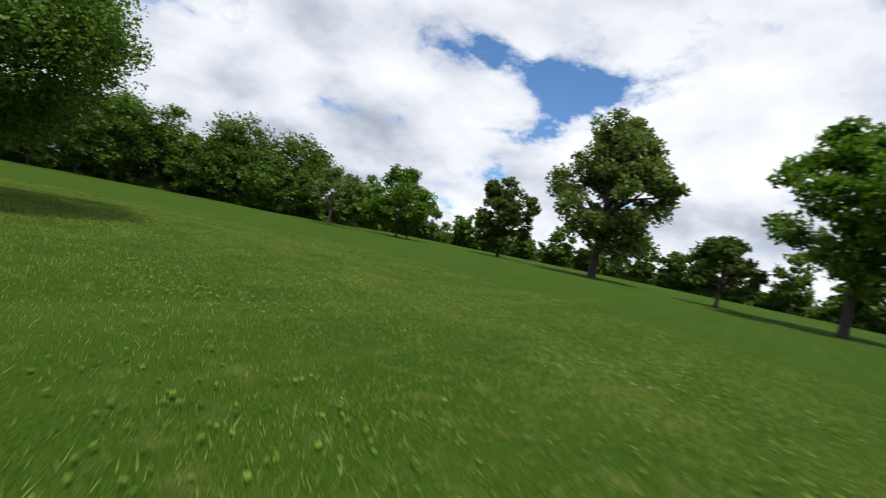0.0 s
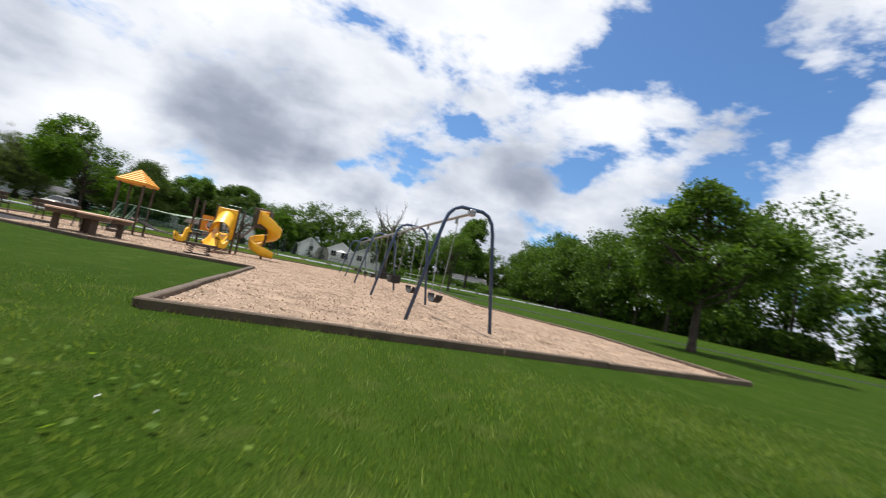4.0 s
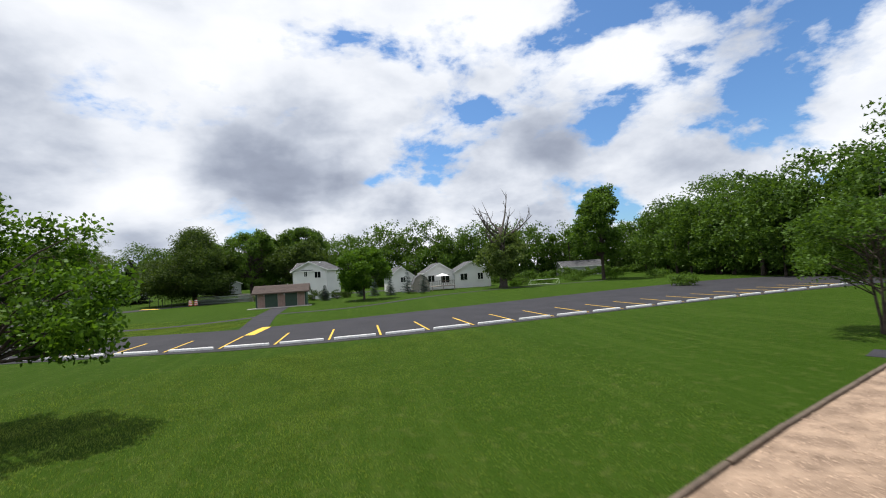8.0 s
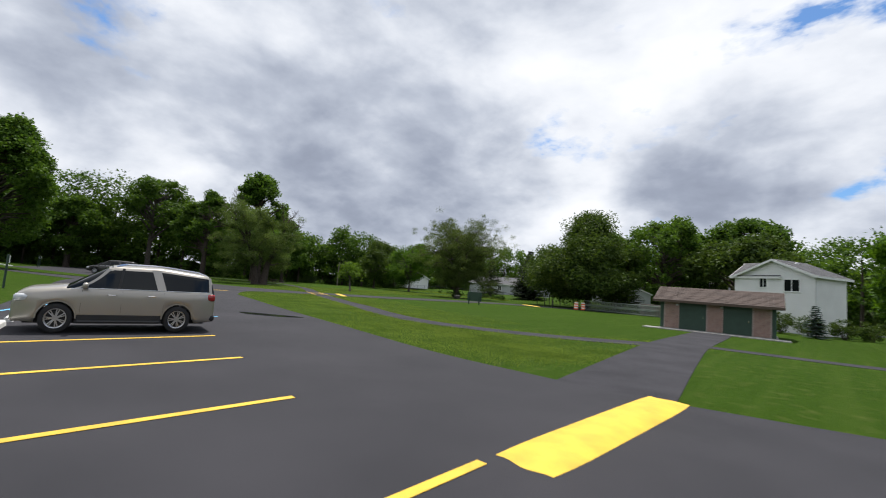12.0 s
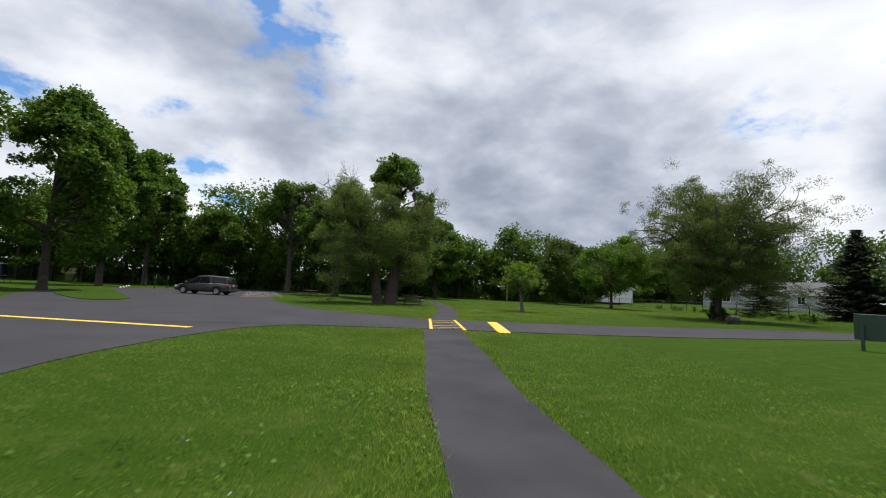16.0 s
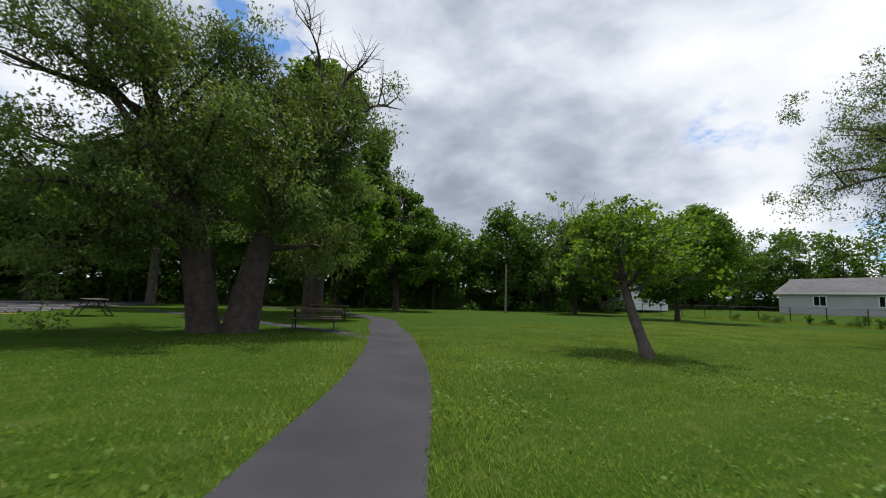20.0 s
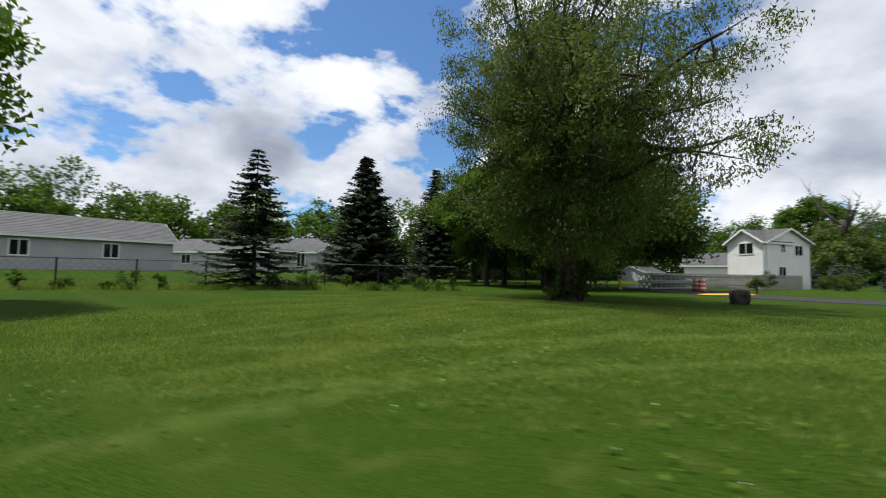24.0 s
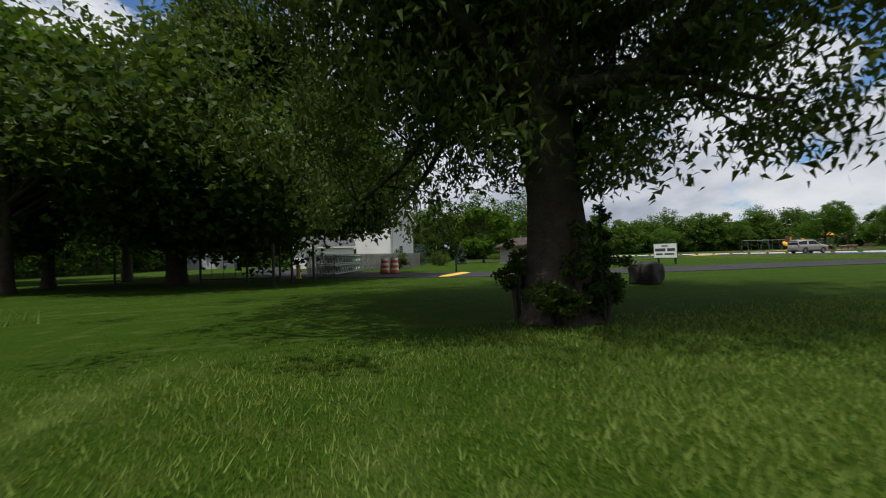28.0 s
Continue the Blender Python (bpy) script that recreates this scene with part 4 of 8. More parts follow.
OLDL = [(0, 0.5, 255, 4.6, 2.2, 1, 0.18), (0, 0.6, 285, 4.2, 3.4, 1, 0.16), (0, 0.55, 200, 3.6, 2.6, 1, 0.16), (0, 0.7, 320, 3.0, 3.0, 1, 0.14), (0, 0.45, 300, 4.4, 0.6, 1, 0.14), (0, 0.75, 90, 2.4, 3.4, 1, 0.13), (0, 0.8, 180, 2.2, 2.4, 1, 0.11), (0, 0.9, 240, 1.8, 2.0, 1, 0.08), (0, 0.55, 20, 3.0, 2.4, 1, 0.14), (0, 0.42, 265, 4.6, -0.6, 1, 0.12), (0, 0.45, 190, 4.0, 0.2, 1, 0.12),
        (1, 0.55, 95, 2.8, 1.8, 1, 0.15), (1, 0.6, 60, 2.6, 3.0, 1, 0.15), (1, 0.7, 270, 2.0, 3.2, 1, 0.13), (1, 0.55, 180, 3.0, 2.2, 1, 0.15), (1, 0.8, 120, 1.6, 2.6, 1, 0.10), (1, 0.45, 110, 3.6, -0.5, 1, 0.13), (1, 0.5, 350, 3.0, 1.4, 1, 0.13), (1, 0.62, 230, 2.2, 3.6, 1, 0.12),
        (0, 0.62, 262, 5.6, 3.4, 0, 0.17), (0, 0.7, 275, 4.6, 4.2, 0, 0.13), (1, 0.72, 85, 3.4, 2.8, 0, 0.16), (1, 0.66, 100, 3.0, 0.8, 0, 0.13), (1, 0.9, 80, 1.6, 3.0, 0, 0.10), (1, 0.9, 280, 1.4, 3.2, 0, 0.10), (0, 0.95, 250, 1.4, 2.6, 0, 0.08)]
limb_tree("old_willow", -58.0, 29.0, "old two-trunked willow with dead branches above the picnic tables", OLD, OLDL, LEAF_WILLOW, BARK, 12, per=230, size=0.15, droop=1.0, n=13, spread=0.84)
tree("park_tree", -68.0, 33.6, 9.6, 4.2, "leafy green tree beside the curving path", LEAF_LIME, seed=44, trunk=0.28, clumps=110, per=130, size=0.22, base=0.18)
LEAN = [[(0.05, 0, -0.15, 0.21), (0.0, 0, 0.12, 0.165), (-0.22, 0, 0.5, 0.135), (-0.52, 0.0, 1.0, 0.125), (-0.82, 0.02, 1.55, 0.11), (-1.10, 0.05, 2.2, 0.085), (-1.36, 0.08, 2.9, 0.055), (-1.5, 0.1, 3.5, 0.02)]]
LEAN = [[(px, py - 0.45 * px, pz, pr) for px, py, pz, pr in LEAN[0]]]
LEANL = [(0, 0.62, 190, 1.7, 0.9, 1, 0.05), (0, 0.66, 220, 1.5, 1.2, 1, 0.05), (0, 0.7, 160, 1.4, 1.1, 1, 0.045), (0, 0.78, 205, 1.5, 0.9, 1, 0.04), (0, 0.84, 120, 1.1, 0.8, 1, 0.035), (0, 0.86, 260, 1.2, 0.7, 1, 0.035), (0, 0.6, 20, 1.9, 0.7, 1, 0.055), (0, 0.6, 345, 1.7, 0.8, 1, 0.05), (0, 0.66, 45, 1.6, 1.1, 1, 0.05), (0, 0.64, 300, 1.6, 0.7, 1, 0.05), (0, 0.58, 75, 1.5, 0.5, 1, 0.045), (0, 0.6, 250, 1.7, 0.2, 1, 0.045),
         (0, 0.75, 0, 1.5, 0.9, 1, 0.04), (0, 0.8, 320, 1.3, 0.7, 1, 0.035), (0, 0.9, 30, 0.9, 0.6, 1, 0.03), (0, 0.92, 180, 0.9, 0.5, 1, 0.03), (0, 0.58, 140, 1.5, 0.2, 1, 0.04), (0, 0.6, 200, 1.8, 0.0, 1, 0.04), (0, 0.62, 10, 2.0, 0.1, 1, 0.04), (0, 0.88, 195, 1.9, 0.25, 0, 0.025)]
limb_tree("leaning_tree", -49.3, 37.7, "small leaning tree with big heart-shaped leaves", LEAN, LEANL, LEAF_HEART, BARKG, 13, per=26, size=0.115, droop=0.3, n=9, spread=0.28, loose=0.44)
tree("park_tree", -74.5, 35.6, 19.2, 4.6, "tall tree beside the curving path", LEAF_MAPLE, seed=14, trunk=0.45, clumps=130, per=130, size=0.34, base=0.28)
tree("park_tree", -65.8, 65.0, 10.6, 4.8, "airy light green tree near the boundary fence", LEAF_LIME, seed=15, trunk=0.2, clumps=150, per=130, size=0.2, base=0.14)
tree("park_tree", -79.7, 67.0, 11.2, 6.0, "wide dark tree near the boundary", LEAF_DARK, seed=16, trunk=0.22, clumps=120, per=130, size=0.3, base=0.1)
tree("park_tree", -64.6, 3.5, 16.8, 4.4, "tall full maple beside the side lot", LEAF_MAPLE, seed=91, trunk=0.3, clumps=170, per=140, size=0.26, base=0.12)
tree("park_tree", -60.9, -3.1, 15.8, 5.4, "tall full maple beside the side lot", LEAF_MAPLE, seed=92, trunk=0.3, clumps=190, per=140, size=0.26, base=0.12)
tree("park_tree", -84.2, 2.4, 19.4, 5.0, "large dark maple beside the side lot", LEAF_MAPLE, seed=17, trunk=0.35, clumps=150, per=150, size=0.36, base=0.12)
tree("park_tree", -99, 4.4, 22.0, 4.6, "tall narrow maple beside the side lot", LEAF_MAPLE, seed=18, trunk=0.35, clumps=130, per=130, size=0.36, base=0.1)
tree("park_tree", -29.4, 71.0, 11.4, 4.6, "leafy green maple behind the fence", LEAF_MAPLE, seed=71, trunk=0.25, clumps=130, per=150, size=0.25, base=0.16)
tree("park_tree", -18.3, 71.1, 15.0, 6.0, "tall dense tree beside the entrance drive", LEAF_MAPLE, seed=72, trunk=0.3, clumps=140, per=130, size=0.32, base=0.14)
tree("park_tree", -27.4, 65.6, 13.6, 8.4, "dense shade tree by the entrance drive", LEAF_DARK, seed=19, trunk=0.42, clumps=260, per=230, size=0.26, base=0.09, crown_shift=(0.3, -2.2), skirt=0.35)
tree("park_tree", -25.3, 71.7, 12.5, 4.6, "tall light green maple behind the fence", LEAF_LIME, seed=20, trunk=0.25, clumps=140, per=140, size=0.3, base=0.12)
tree("park_tree", -8.8, 71.6, 12.5, 5.6, "dark tree behind the entrance drive", LEAF_DARK, seed=24, trunk=0.25, clumps=120, per=120, size=0.36, base=0.14)
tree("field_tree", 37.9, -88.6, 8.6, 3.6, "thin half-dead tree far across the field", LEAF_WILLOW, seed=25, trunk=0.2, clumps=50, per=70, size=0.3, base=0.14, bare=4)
tree("field_tree", 35, -99, 10.6, 5.0, "round pale green tree across the field", LEAF_LIME, seed=26, trunk=0.2, clumps=100, per=100, size=0.36, base=0.08)
tree("field_tree", 24, -111, 13.4, 4.6, "dense dark tree across the field", LEAF_DARK, seed=27, trunk=0.25, clumps=100, per=110, size=0.42, base=0.06)
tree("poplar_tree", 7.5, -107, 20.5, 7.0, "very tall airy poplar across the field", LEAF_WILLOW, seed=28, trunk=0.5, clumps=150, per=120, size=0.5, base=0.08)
tree("field_tree", -15, -93, 15.5, 6.0, "tall broad tree at the field edge", LEAF_LIME, seed=29, trunk=0.3, clumps=110, per=120, size=0.4, base=0.2, gaps=0.1)
tree("field_tree", -7, -98, 6.5, 2.6, "small dark tree at the field edge", LEAF_DARK, seed=30, trunk=0.15, clumps=70, per=90, size=0.3, base=0.08)
tree("field_tree", -22, -80, 9.0, 4.0, "dark round tree at the field edge", LEAF_DARK, seed=35, trunk=0.2, clumps=90, per=100, size=0.36, base=0.08)
spruce("spruce_tree", -50.3, 72.5, 8.3, 3.1, "dark open spruce in front of the grey house", 21, gap=0.15)
spruce("spruce_tree", -41.9, 73.0, 9.8, 3.6, "broad blue-green spruce behind the fence", 22, arms=18, tiers=34, size=0.3)
spruce("spruce_tree", -27.2, 79.4, 12.8, 4.0, "tall spruce behind the fence", 23, arms=16, tiers=32, size=0.3)
spruce("spruce_tree", -93, 69, 12.5, 2.6, "far dark spruce behind the boundary", 36, size=0.3)
spruce("spruce_tree", -96, 73, 12.5, 2.4, "far dark spruce behind the boundary", 37, size=0.3)
for i, (x, y, h) in enumerate([(-1.0, 42.8, 2.4), (6.6, 46.5, 2.9), (9.2, 45.2, 3.0), (12.2, 46.4, 4.0), (14.6, 44.2, 3.2), (4.4, 48.4, 2.6)]):
    spruce("young_spruce", x, y, h, h * 0.30, "young blue-grey spruce on the lawn", 40 + i, NEEDLEB, size=0.13, tiers=16, arms=10, group="young spruces")


def dead_topped_tree(x, y):
    """The old tree with a bare crown over a leafy skirt."""
    rng = np.random.default_rng(8)
    root = thing("old_tree", pose(x, y, 0), "old tree with a dead bare top and leafy lower limbs", "tree", "trees")
    bm = bmesh.new()
    tube(bm, [(0, 0, -0.1), (0, 0, 0.4), (0.1, 0, 3), (0.2, 0, 7), (0.1, 0, 10.5)], [0.95, 0.7, 0.6, 0.5, 0.3], 10)
    for i in range(13):
        a = rng.random() * 6.28
        z0 = 5.0 + 4.6 * rng.random()
        L = 2.4 + 3.2 * rng.random()
        s0 = Vector((0.15, 0, z0))
        e = s0 + Vector((math.cos(a) * L, math.sin(a) * L, L * (0.6 + 0.9 * rng.random())))
        m1 = s0.lerp(e, 0.45) + Vector((math.cos(a), math.sin(a), 0)) * 0.7
        tube(bm, [s0, m1, e], [0.22, 0.14, 0.03], 6, False)
        for j in range(6):
            q = m1.lerp(e, j / 6)
            e2 = q + Vector(rng.normal(size=3)) * 0.8 + Vector((0, 0, 1.0))
            tube(bm, [q, q.lerp(e2, 0.5) + Vector(rng.normal(size=3)) * 0.12, e2], [0.06, 0.04, 0.012], 4, False)
    part("trunk", bm, BARKG, root, smooth=True)
    d = unit(rng.normal(size=(90, 3)))
    c = np.array([0, 0, 5.6]) + d * (0.4 + 0.6 * rng.random((90, 1))) * np.array([4.7, 4.7, 4.2])
    cc, ax, ay = leaf_cloud(rng, c, np.full(90, 1.15), 110, 0.34, 0.8)
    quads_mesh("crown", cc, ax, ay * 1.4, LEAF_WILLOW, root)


dead_topped_tree(28.6, 45.0)
tree("park_tree", -18, 81, 14.5, 5.0, "tall broad tree behind the entrance drive", LEAF_MAPLE, seed=81, trunk=0.4, clumps=150, per=120, size=0.4, base=0.12)
tree("park_tree", -9, 84, 17.0, 6.4, "tall broad tree behind the entrance drive", LEAF_WOOD, seed=82, trunk=0.4, clumps=130, per=120, size=0.4, base=0.12)
tree("park_tree", -77.5, 28.6, 15.0, 4.2, "tall leafy tree behind the old willow", LEAF_WOOD, seed=85, trunk=0.4, clumps=120, per=130, size=0.3, base=0.2)
tree("park_tree", -97, 14.0, 13.0, 5.0, "tall leafy tree at the park boundary", LEAF_WOOD, seed=86, trunk=0.4, clumps=120, per=120, size=0.34, base=0.15)
tree("grey_tree", -91.1, 24.1, 18.6, 5.2, "tall grey-stemmed tree beside the side lot", LEAF_WOOD, BARKG, seed=83, trunk=0.4, clumps=120, per=130, size=0.32, base=0.3, gaps=0.15)
tree("park_tree", -82, 45.0, 13.5, 4.2, "dark rounded tree behind the old willow", LEAF_MAPLE, seed=84, trunk=0.3, clumps=110, per=120, size=0.3, base=0.1)
woods("woodland_east", [(84, 86), (68, 44), (63, 10), (66, -18)], "dense belt of mixed trees along the park edge", 31, step=3.6, rows_n=2, height=15.6, size=0.46, per=60, clumps=42)
woods("woodland_southeast", [(67, -21), (72, -50), (66, -76), (50, -94)], "lower belt of mixed trees behind the playground", 33, step=3.6, rows_n=2, height=11.8, size=0.44, per=72, clumps=54)
woods("woodland_north", [(-92, 112), (-75, 126), (-40, 128), (-8, 112), (10, 96), (50, 92), (84, 86)], "row of trees behind the houses", 32, step=4.0, rows_n=2, height=14.0, size=0.5, per=54, clumps=36)
woods("woodland_northwest", [(-92, 112), (-93, 90), (-98, 66), (-100, 44)], "belt of trees behind the boundary fence", 38, step=3.2, rows_n=2, height=11.5, size=0.45, per=56, clumps=44)
woods("woodland_west", [(-98, 46), (-102, 32), (-112, 10), (-108, -20), (-90, -40)], "thick belt of trees and undergrowth along the boundary", 33, step=3.4, rows_n=2, height=13.0, size=0.42, per=56, clumps=52)
woods("woodland_south", [(50, -94), (60, -130), (0, -160), (-60, -130), (-95, -80), (-90, -40)], "far trees beyond the field", 34, step=7, rows_n=1, height=11, size=0.9, per=26, clumps=36)
for i, (x, y, h, r) in enumerate([(34, 51, 1.3, 2.2), (39, 52, 1.2, 2.0), (45, 52, 1.5, 2.6), (52, 50, 1.4, 2.4), (57, 43, 1.6, 2.2), (32, 49, 0.9, 1.2), (43, 20, 1.6, 1.8)]):
    shrub("shrub", x, y, h, r, "low rounded shrub by the far fence", 60 + i, LEAF_LIME if i % 2 else LEAF_MAPLE, size=0.2)

# ---- more materials ----
SILVER = shade_mat("champagne_paint", (0.40, 0.37, 0.325), 0.32, 0.55, var=0.05, scale=1, fine=300, bump=0.0, coat=0.6)
VANPAINT = shade_mat("dark_van_paint", (0.055, 0.05, 0.047), 0.3, 0.4, var=0.06, scale=1, fine=300, bump=0.0, coat=0.6)
TINT = shade_mat("tinted_glass", (0.012, 0.014, 0.015), 0.05, var=0.1, bump=0.0, spec=0.3)
TYRE = shade_mat("rubber", (0.018, 0.018, 0.019), 0.85, var=0.2, scale=8, fine=90, bump=0.2)
ALLOY = shade_mat("alloy", (0.55, 0.55, 0.56), 0.3, 0.85, var=0.08, bump=0.0)
BLACKTRIM = shade_mat("black_trim", (0.016, 0.016, 0.017), 0.6, var=0.2, fine=120, bump=0.05)
REDLENS = shade_mat("red_lens", (0.30, 0.012, 0.012), 0.12, var=0.1, bump=0.0, coat=0.5)
CLEARLENS = shade_mat("clear_lens", (0.62, 0.64, 0.66), 0.1, 0.2, var=0.08, bump=0.0, coat=0.5)
CHROME = shade_mat("chrome", (0.75, 0.75, 0.76), 0.12, 1.0, var=0.03, bump=0.0)
PLATE = shade_mat("plate_face", (0.72, 0.74, 0.76), 0.5, var=0.05, bump=0.0)


# ---- cars ----
def loft(bm, rows_v, close=False):
    vs = [[bm.verts.new(p) for p in r] for r in rows_v]
    for a, b in zip(vs, vs[1:]):
        for i in range(len(a) - 1):
            bm.faces.new((a[i], a[i + 1], b[i + 1], b[i]))
    return vs


def lerp_table(tab, u):
    return float(np.interp(u, [a for a, _ in tab], [b for _, b in tab]))


def wheel(car, u, side, hw, r, group=None):
    s = side
    y0 = s * (hw - 0.13)
    tyre_p = []
    for k in range(25):
        a = 2 * math.pi * k / 24
        row = []
        for dy, rr in ((-0.115, r * 0.66), (-0.12, r * 0.90), (-0.085, r), (0.085, r), (0.12, r * 0.90), (0.115, r * 0.66)):
            row.append((u + rr * math.cos(a), y0 + dy, r + rr * math.sin(a)))
        tyre_p.append(row)
    w = new("wheel")
    w.parent = car
    bm = bmesh.new()
    loft(bm, tyre_p)
    part("tyre", bm, TYRE, w, smooth=True)
    bm = bmesh.new()
    ring = []
    yo = y0 + s * 0.10
    for k in range(25):
        a = 2 * math.pi * k / 24
        ring.append([(u + q * r * math.cos(a), yo - s * d, r + q * r * math.sin(a)) for q, d in ((0.68, 0.02), (0.66, 0.0), (0.60, 0.01), (0.58, 0.07))])
    loft(bm, ring)
    for k in range(7):
        for da in (-0.09, 0.09):
            a = 2 * math.pi * k / 7 + da
            a2 = 2 * math.pi * k / 7 + da * 1.5
            tube(bm, [(u + 0.06 * math.cos(a), yo - s * 0.015, r + 0.06 * math.sin(a)), (u + r * 0.61 * math.cos(a2), yo - s * 0.01, r + r * 0.61 * math.sin(a2))], [0.022, 0.016], 4)
    tube(bm, [(u, yo - s * 0.05, r), (u, yo + s * 0.005, r)], [0.075, 0.06], 12)
    part("rim", bm, ALLOY, w, smooth=False)
    bm = bmesh.new()
    tube(bm, [(u, yo - s * 0.09, r), (u, yo - s * 0.075, r)], [r * 0.58, r * 0.58], 20)
    part("brake_disc", bm, BLACKTRIM, w)


def car(name, m, label, paint_m, L, W, ax_f, ax_r, wr, belt, roof, hood, low=0.28, rails=True, board=True):
    """A car: front at +x; belt, roof and hood are tables of height along the length."""
    root = thing(name, m, label, "car", "parked cars")
    hw = W / 2

    def half(u):
        e = abs(u) / (L / 2)
        return hw * (1 - 0.20 * max(0.0, e - 0.72) ** 2 / 0.078)

    us = sorted(set([round(-L / 2 + L * k / 60, 3) for k in range(61)] + [round(c + wr * 1.17 * math.cos(a), 3) for c in (ax_f, ax_r) for a in (math.pi * k / 16 for k in range(17))]))

    def sill(u):
        z = low + 0.14 * max(0, abs(u) / (L / 2) - 0.8)
        for c in (ax_f, ax_r):
            d = abs(u - c)
            if d < wr * 1.171:
                z = max(z, wr + math.sqrt(max(0, (wr * 1.17) ** 2 - d * d)))
        return z

    def section(u):
        w, b = half(u), lerp_table(belt, u)
        z0 = sill(u)
        pts = [(w * 0.90, z0)]
        for f, q in ((0.0, 0.965), (0.12, 0.985), (0.35, 1.0), (0.7, 0.995), (0.9, 0.975), (1.0, 0.94)):
            pts.append((w * q, max(z0 + 0.004 * f + 0.003, low + 0.05 + (b - low - 0.05) * f)))
        h = lerp_table(hood, u)
        pts += [(w * 0.80, b + (h - b) * 0.55), (w * 0.5, b + (h - b) * 0.9), (0, h)]
        return pts

    bm = bmesh.new()
    rows_v = []
    for u in us:
        p = section(u)
        rows_v.append([(u, y, z) for y, z in p] + [(u, -y, z) for y, z in p[::-1][1:]])
    vs = loft(bm, rows_v)
    for end in (vs[0], vs[-1]):
        bm.faces.new(end)
    bmesh.ops.remove_doubles(bm, verts=bm.verts, dist=0.0005)
    part("body", bm, paint_m, root, smooth=True)
    part("underbody", boxm(((L * 0.9, W * 0.62, 0.3), (0, 0, 0.38)), ((ax_f - ax_r - 2 * wr - 0.2, W * 0.9, 0.12), ((ax_f + ax_r) / 2, 0, low + 0.06))), BLACKTRIM, root)
    # cabin: glass shell, roof skin and posts
    us2 = [u for u in np.linspace(roof[0][0], roof[-1][0], 40)]

    def cabin(u, f):
        """Outline of the cabin side: f 0 at the belt, 1 at the roof's edge."""
        b, t = lerp_table(belt, u) - 0.01, lerp_table(roof, u)
        w = half(u) * (0.94 - 0.17 * f * min(1, max(0, (t - b)) / 0.55))
        return w, b + (t - b) * f

    bm = bmesh.new()
    rows_v = []
    for u in us2:
        p = [cabin(u, f) for f in (0, 0.35, 0.7, 0.9)]
        w, z = cabin(u, 1.0)
        p += [(w * 0.95, z * 1.0), (w * 0.6, z + 0.03), (0, z + 0.045)]
        rows_v.append([(u, y, zz) for y, zz in p] + [(u, -y, zz) for y, zz in p[::-1][1:]])
    loft(bm, rows_v)
    part("window_glass", bm, TINT, root, "dark tinted glass", smooth=True)
    r_top, f_top = roof[1][0], roof[-2][0]
    bm = bmesh.new()
    rows_v = []
    for u in np.linspace(r_top - 0.06, f_top + 0.08, 22):
        w, z = cabin(u, 1.0)
        a, za = cabin(u, 0.86)
        p = [(a + 0.012, za), (w * 0.985 + 0.012, z * 0.995), (w * 0.93, z + 0.016), (w * 0.6, z + 0.042), (0, z + 0.058)]
        rows_v.append([(u, y, zz) for y, zz in p] + [(u, -y, zz) for y, zz in p[::-1][1:]])
    loft(bm, rows_v)
    part("roof", bm, paint_m, root, smooth=True)

    def post(u0, u1, wd, mat_p, nm):
        for s in (-1, 1):
            bm = bmesh.new()
            rows_v = []
            for k in range(7):
                f = k / 6 * 0.95
                u = u0 + (u1 - u0) * f
                w, z = cabin(min(max(u, roof[0][0] if roof[0][0] < u else u), 9), f)
                rows_v.append([(u - wd / 2, s * (w + 0.006), z), (u - wd / 2, s * (w + 0.014), z), (u + wd / 2, s * (w + 0.014), z), (u + wd / 2, s * (w + 0.006), z)])
            loft(bm, rows_v)
            part(nm, bm, mat_p, root)

    post(roof[-1][0] - 0.16, f_top + 0.02, 0.10, paint_m, "front_pillar")
    mid = (ax_f + ax_r) / 2
    post(mid + 0.12, mid + 0.05, 0.07, BLACKTRIM, "door_pillar")
    post(mid - 1.02, mid - 0.80, 0.24, paint_m, "rear_pillar")
    post(roof[0][0] + 0.13, roof[1][0] + 0.03, 0.08, paint_m, "tail_pillar")
    for s in (-1, 1):
        for u0 in (ax_f - 0.52, mid + 0.02, ax_r + 0.42):
            bm = bmesh.new()
            zs = [low + 0.1, 0.7, lerp_table(belt, u0) - 0.05]
            tube(bm, [(u0, s * (half(u0) * q + 0.0005), z) for z, q in zip(zs, (0.985, 1.0, 0.97))], 0.004, 4)
            part("door_gap", bm, BLACKTRIM, root)
        for u0 in (mid + 0.28, mid - 0.74):
            bm = bmesh.new()
            z = lerp_table(belt, u0) - 0.17
            tube(bm, [(u0 - 0.11, s * half(u0) * 0.99, z), (u0 - 0.09, s * (half(u0) + 0.03), z), (u0 + 0.09, s * (half(u0) + 0.03), z), (u0 + 0.11, s * half(u0) * 0.99, z)], 0.014, 6)
            part("door_handle", bm, CHROME, root)
        um = roof[-1][0] - 0.42
        part("wing_mirror", boxm(((0.14, 0.22, 0.15), (um, s * (half(um) + 0.06), lerp_table(belt, um) + 0.07)), bevel=0.035), paint_m, root, smooth=True)
        bm = bmesh.new()
        pts = [(u, s * (half(u) * 0.945), lerp_table(belt, u) - 0.005) for u in np.linspace(roof[0][0] + 0.1, roof[-1][0] - 0.1, 12)]
        tube(bm, pts, 0.012, 5)
        part("window_trim", bm, CHROME, root)
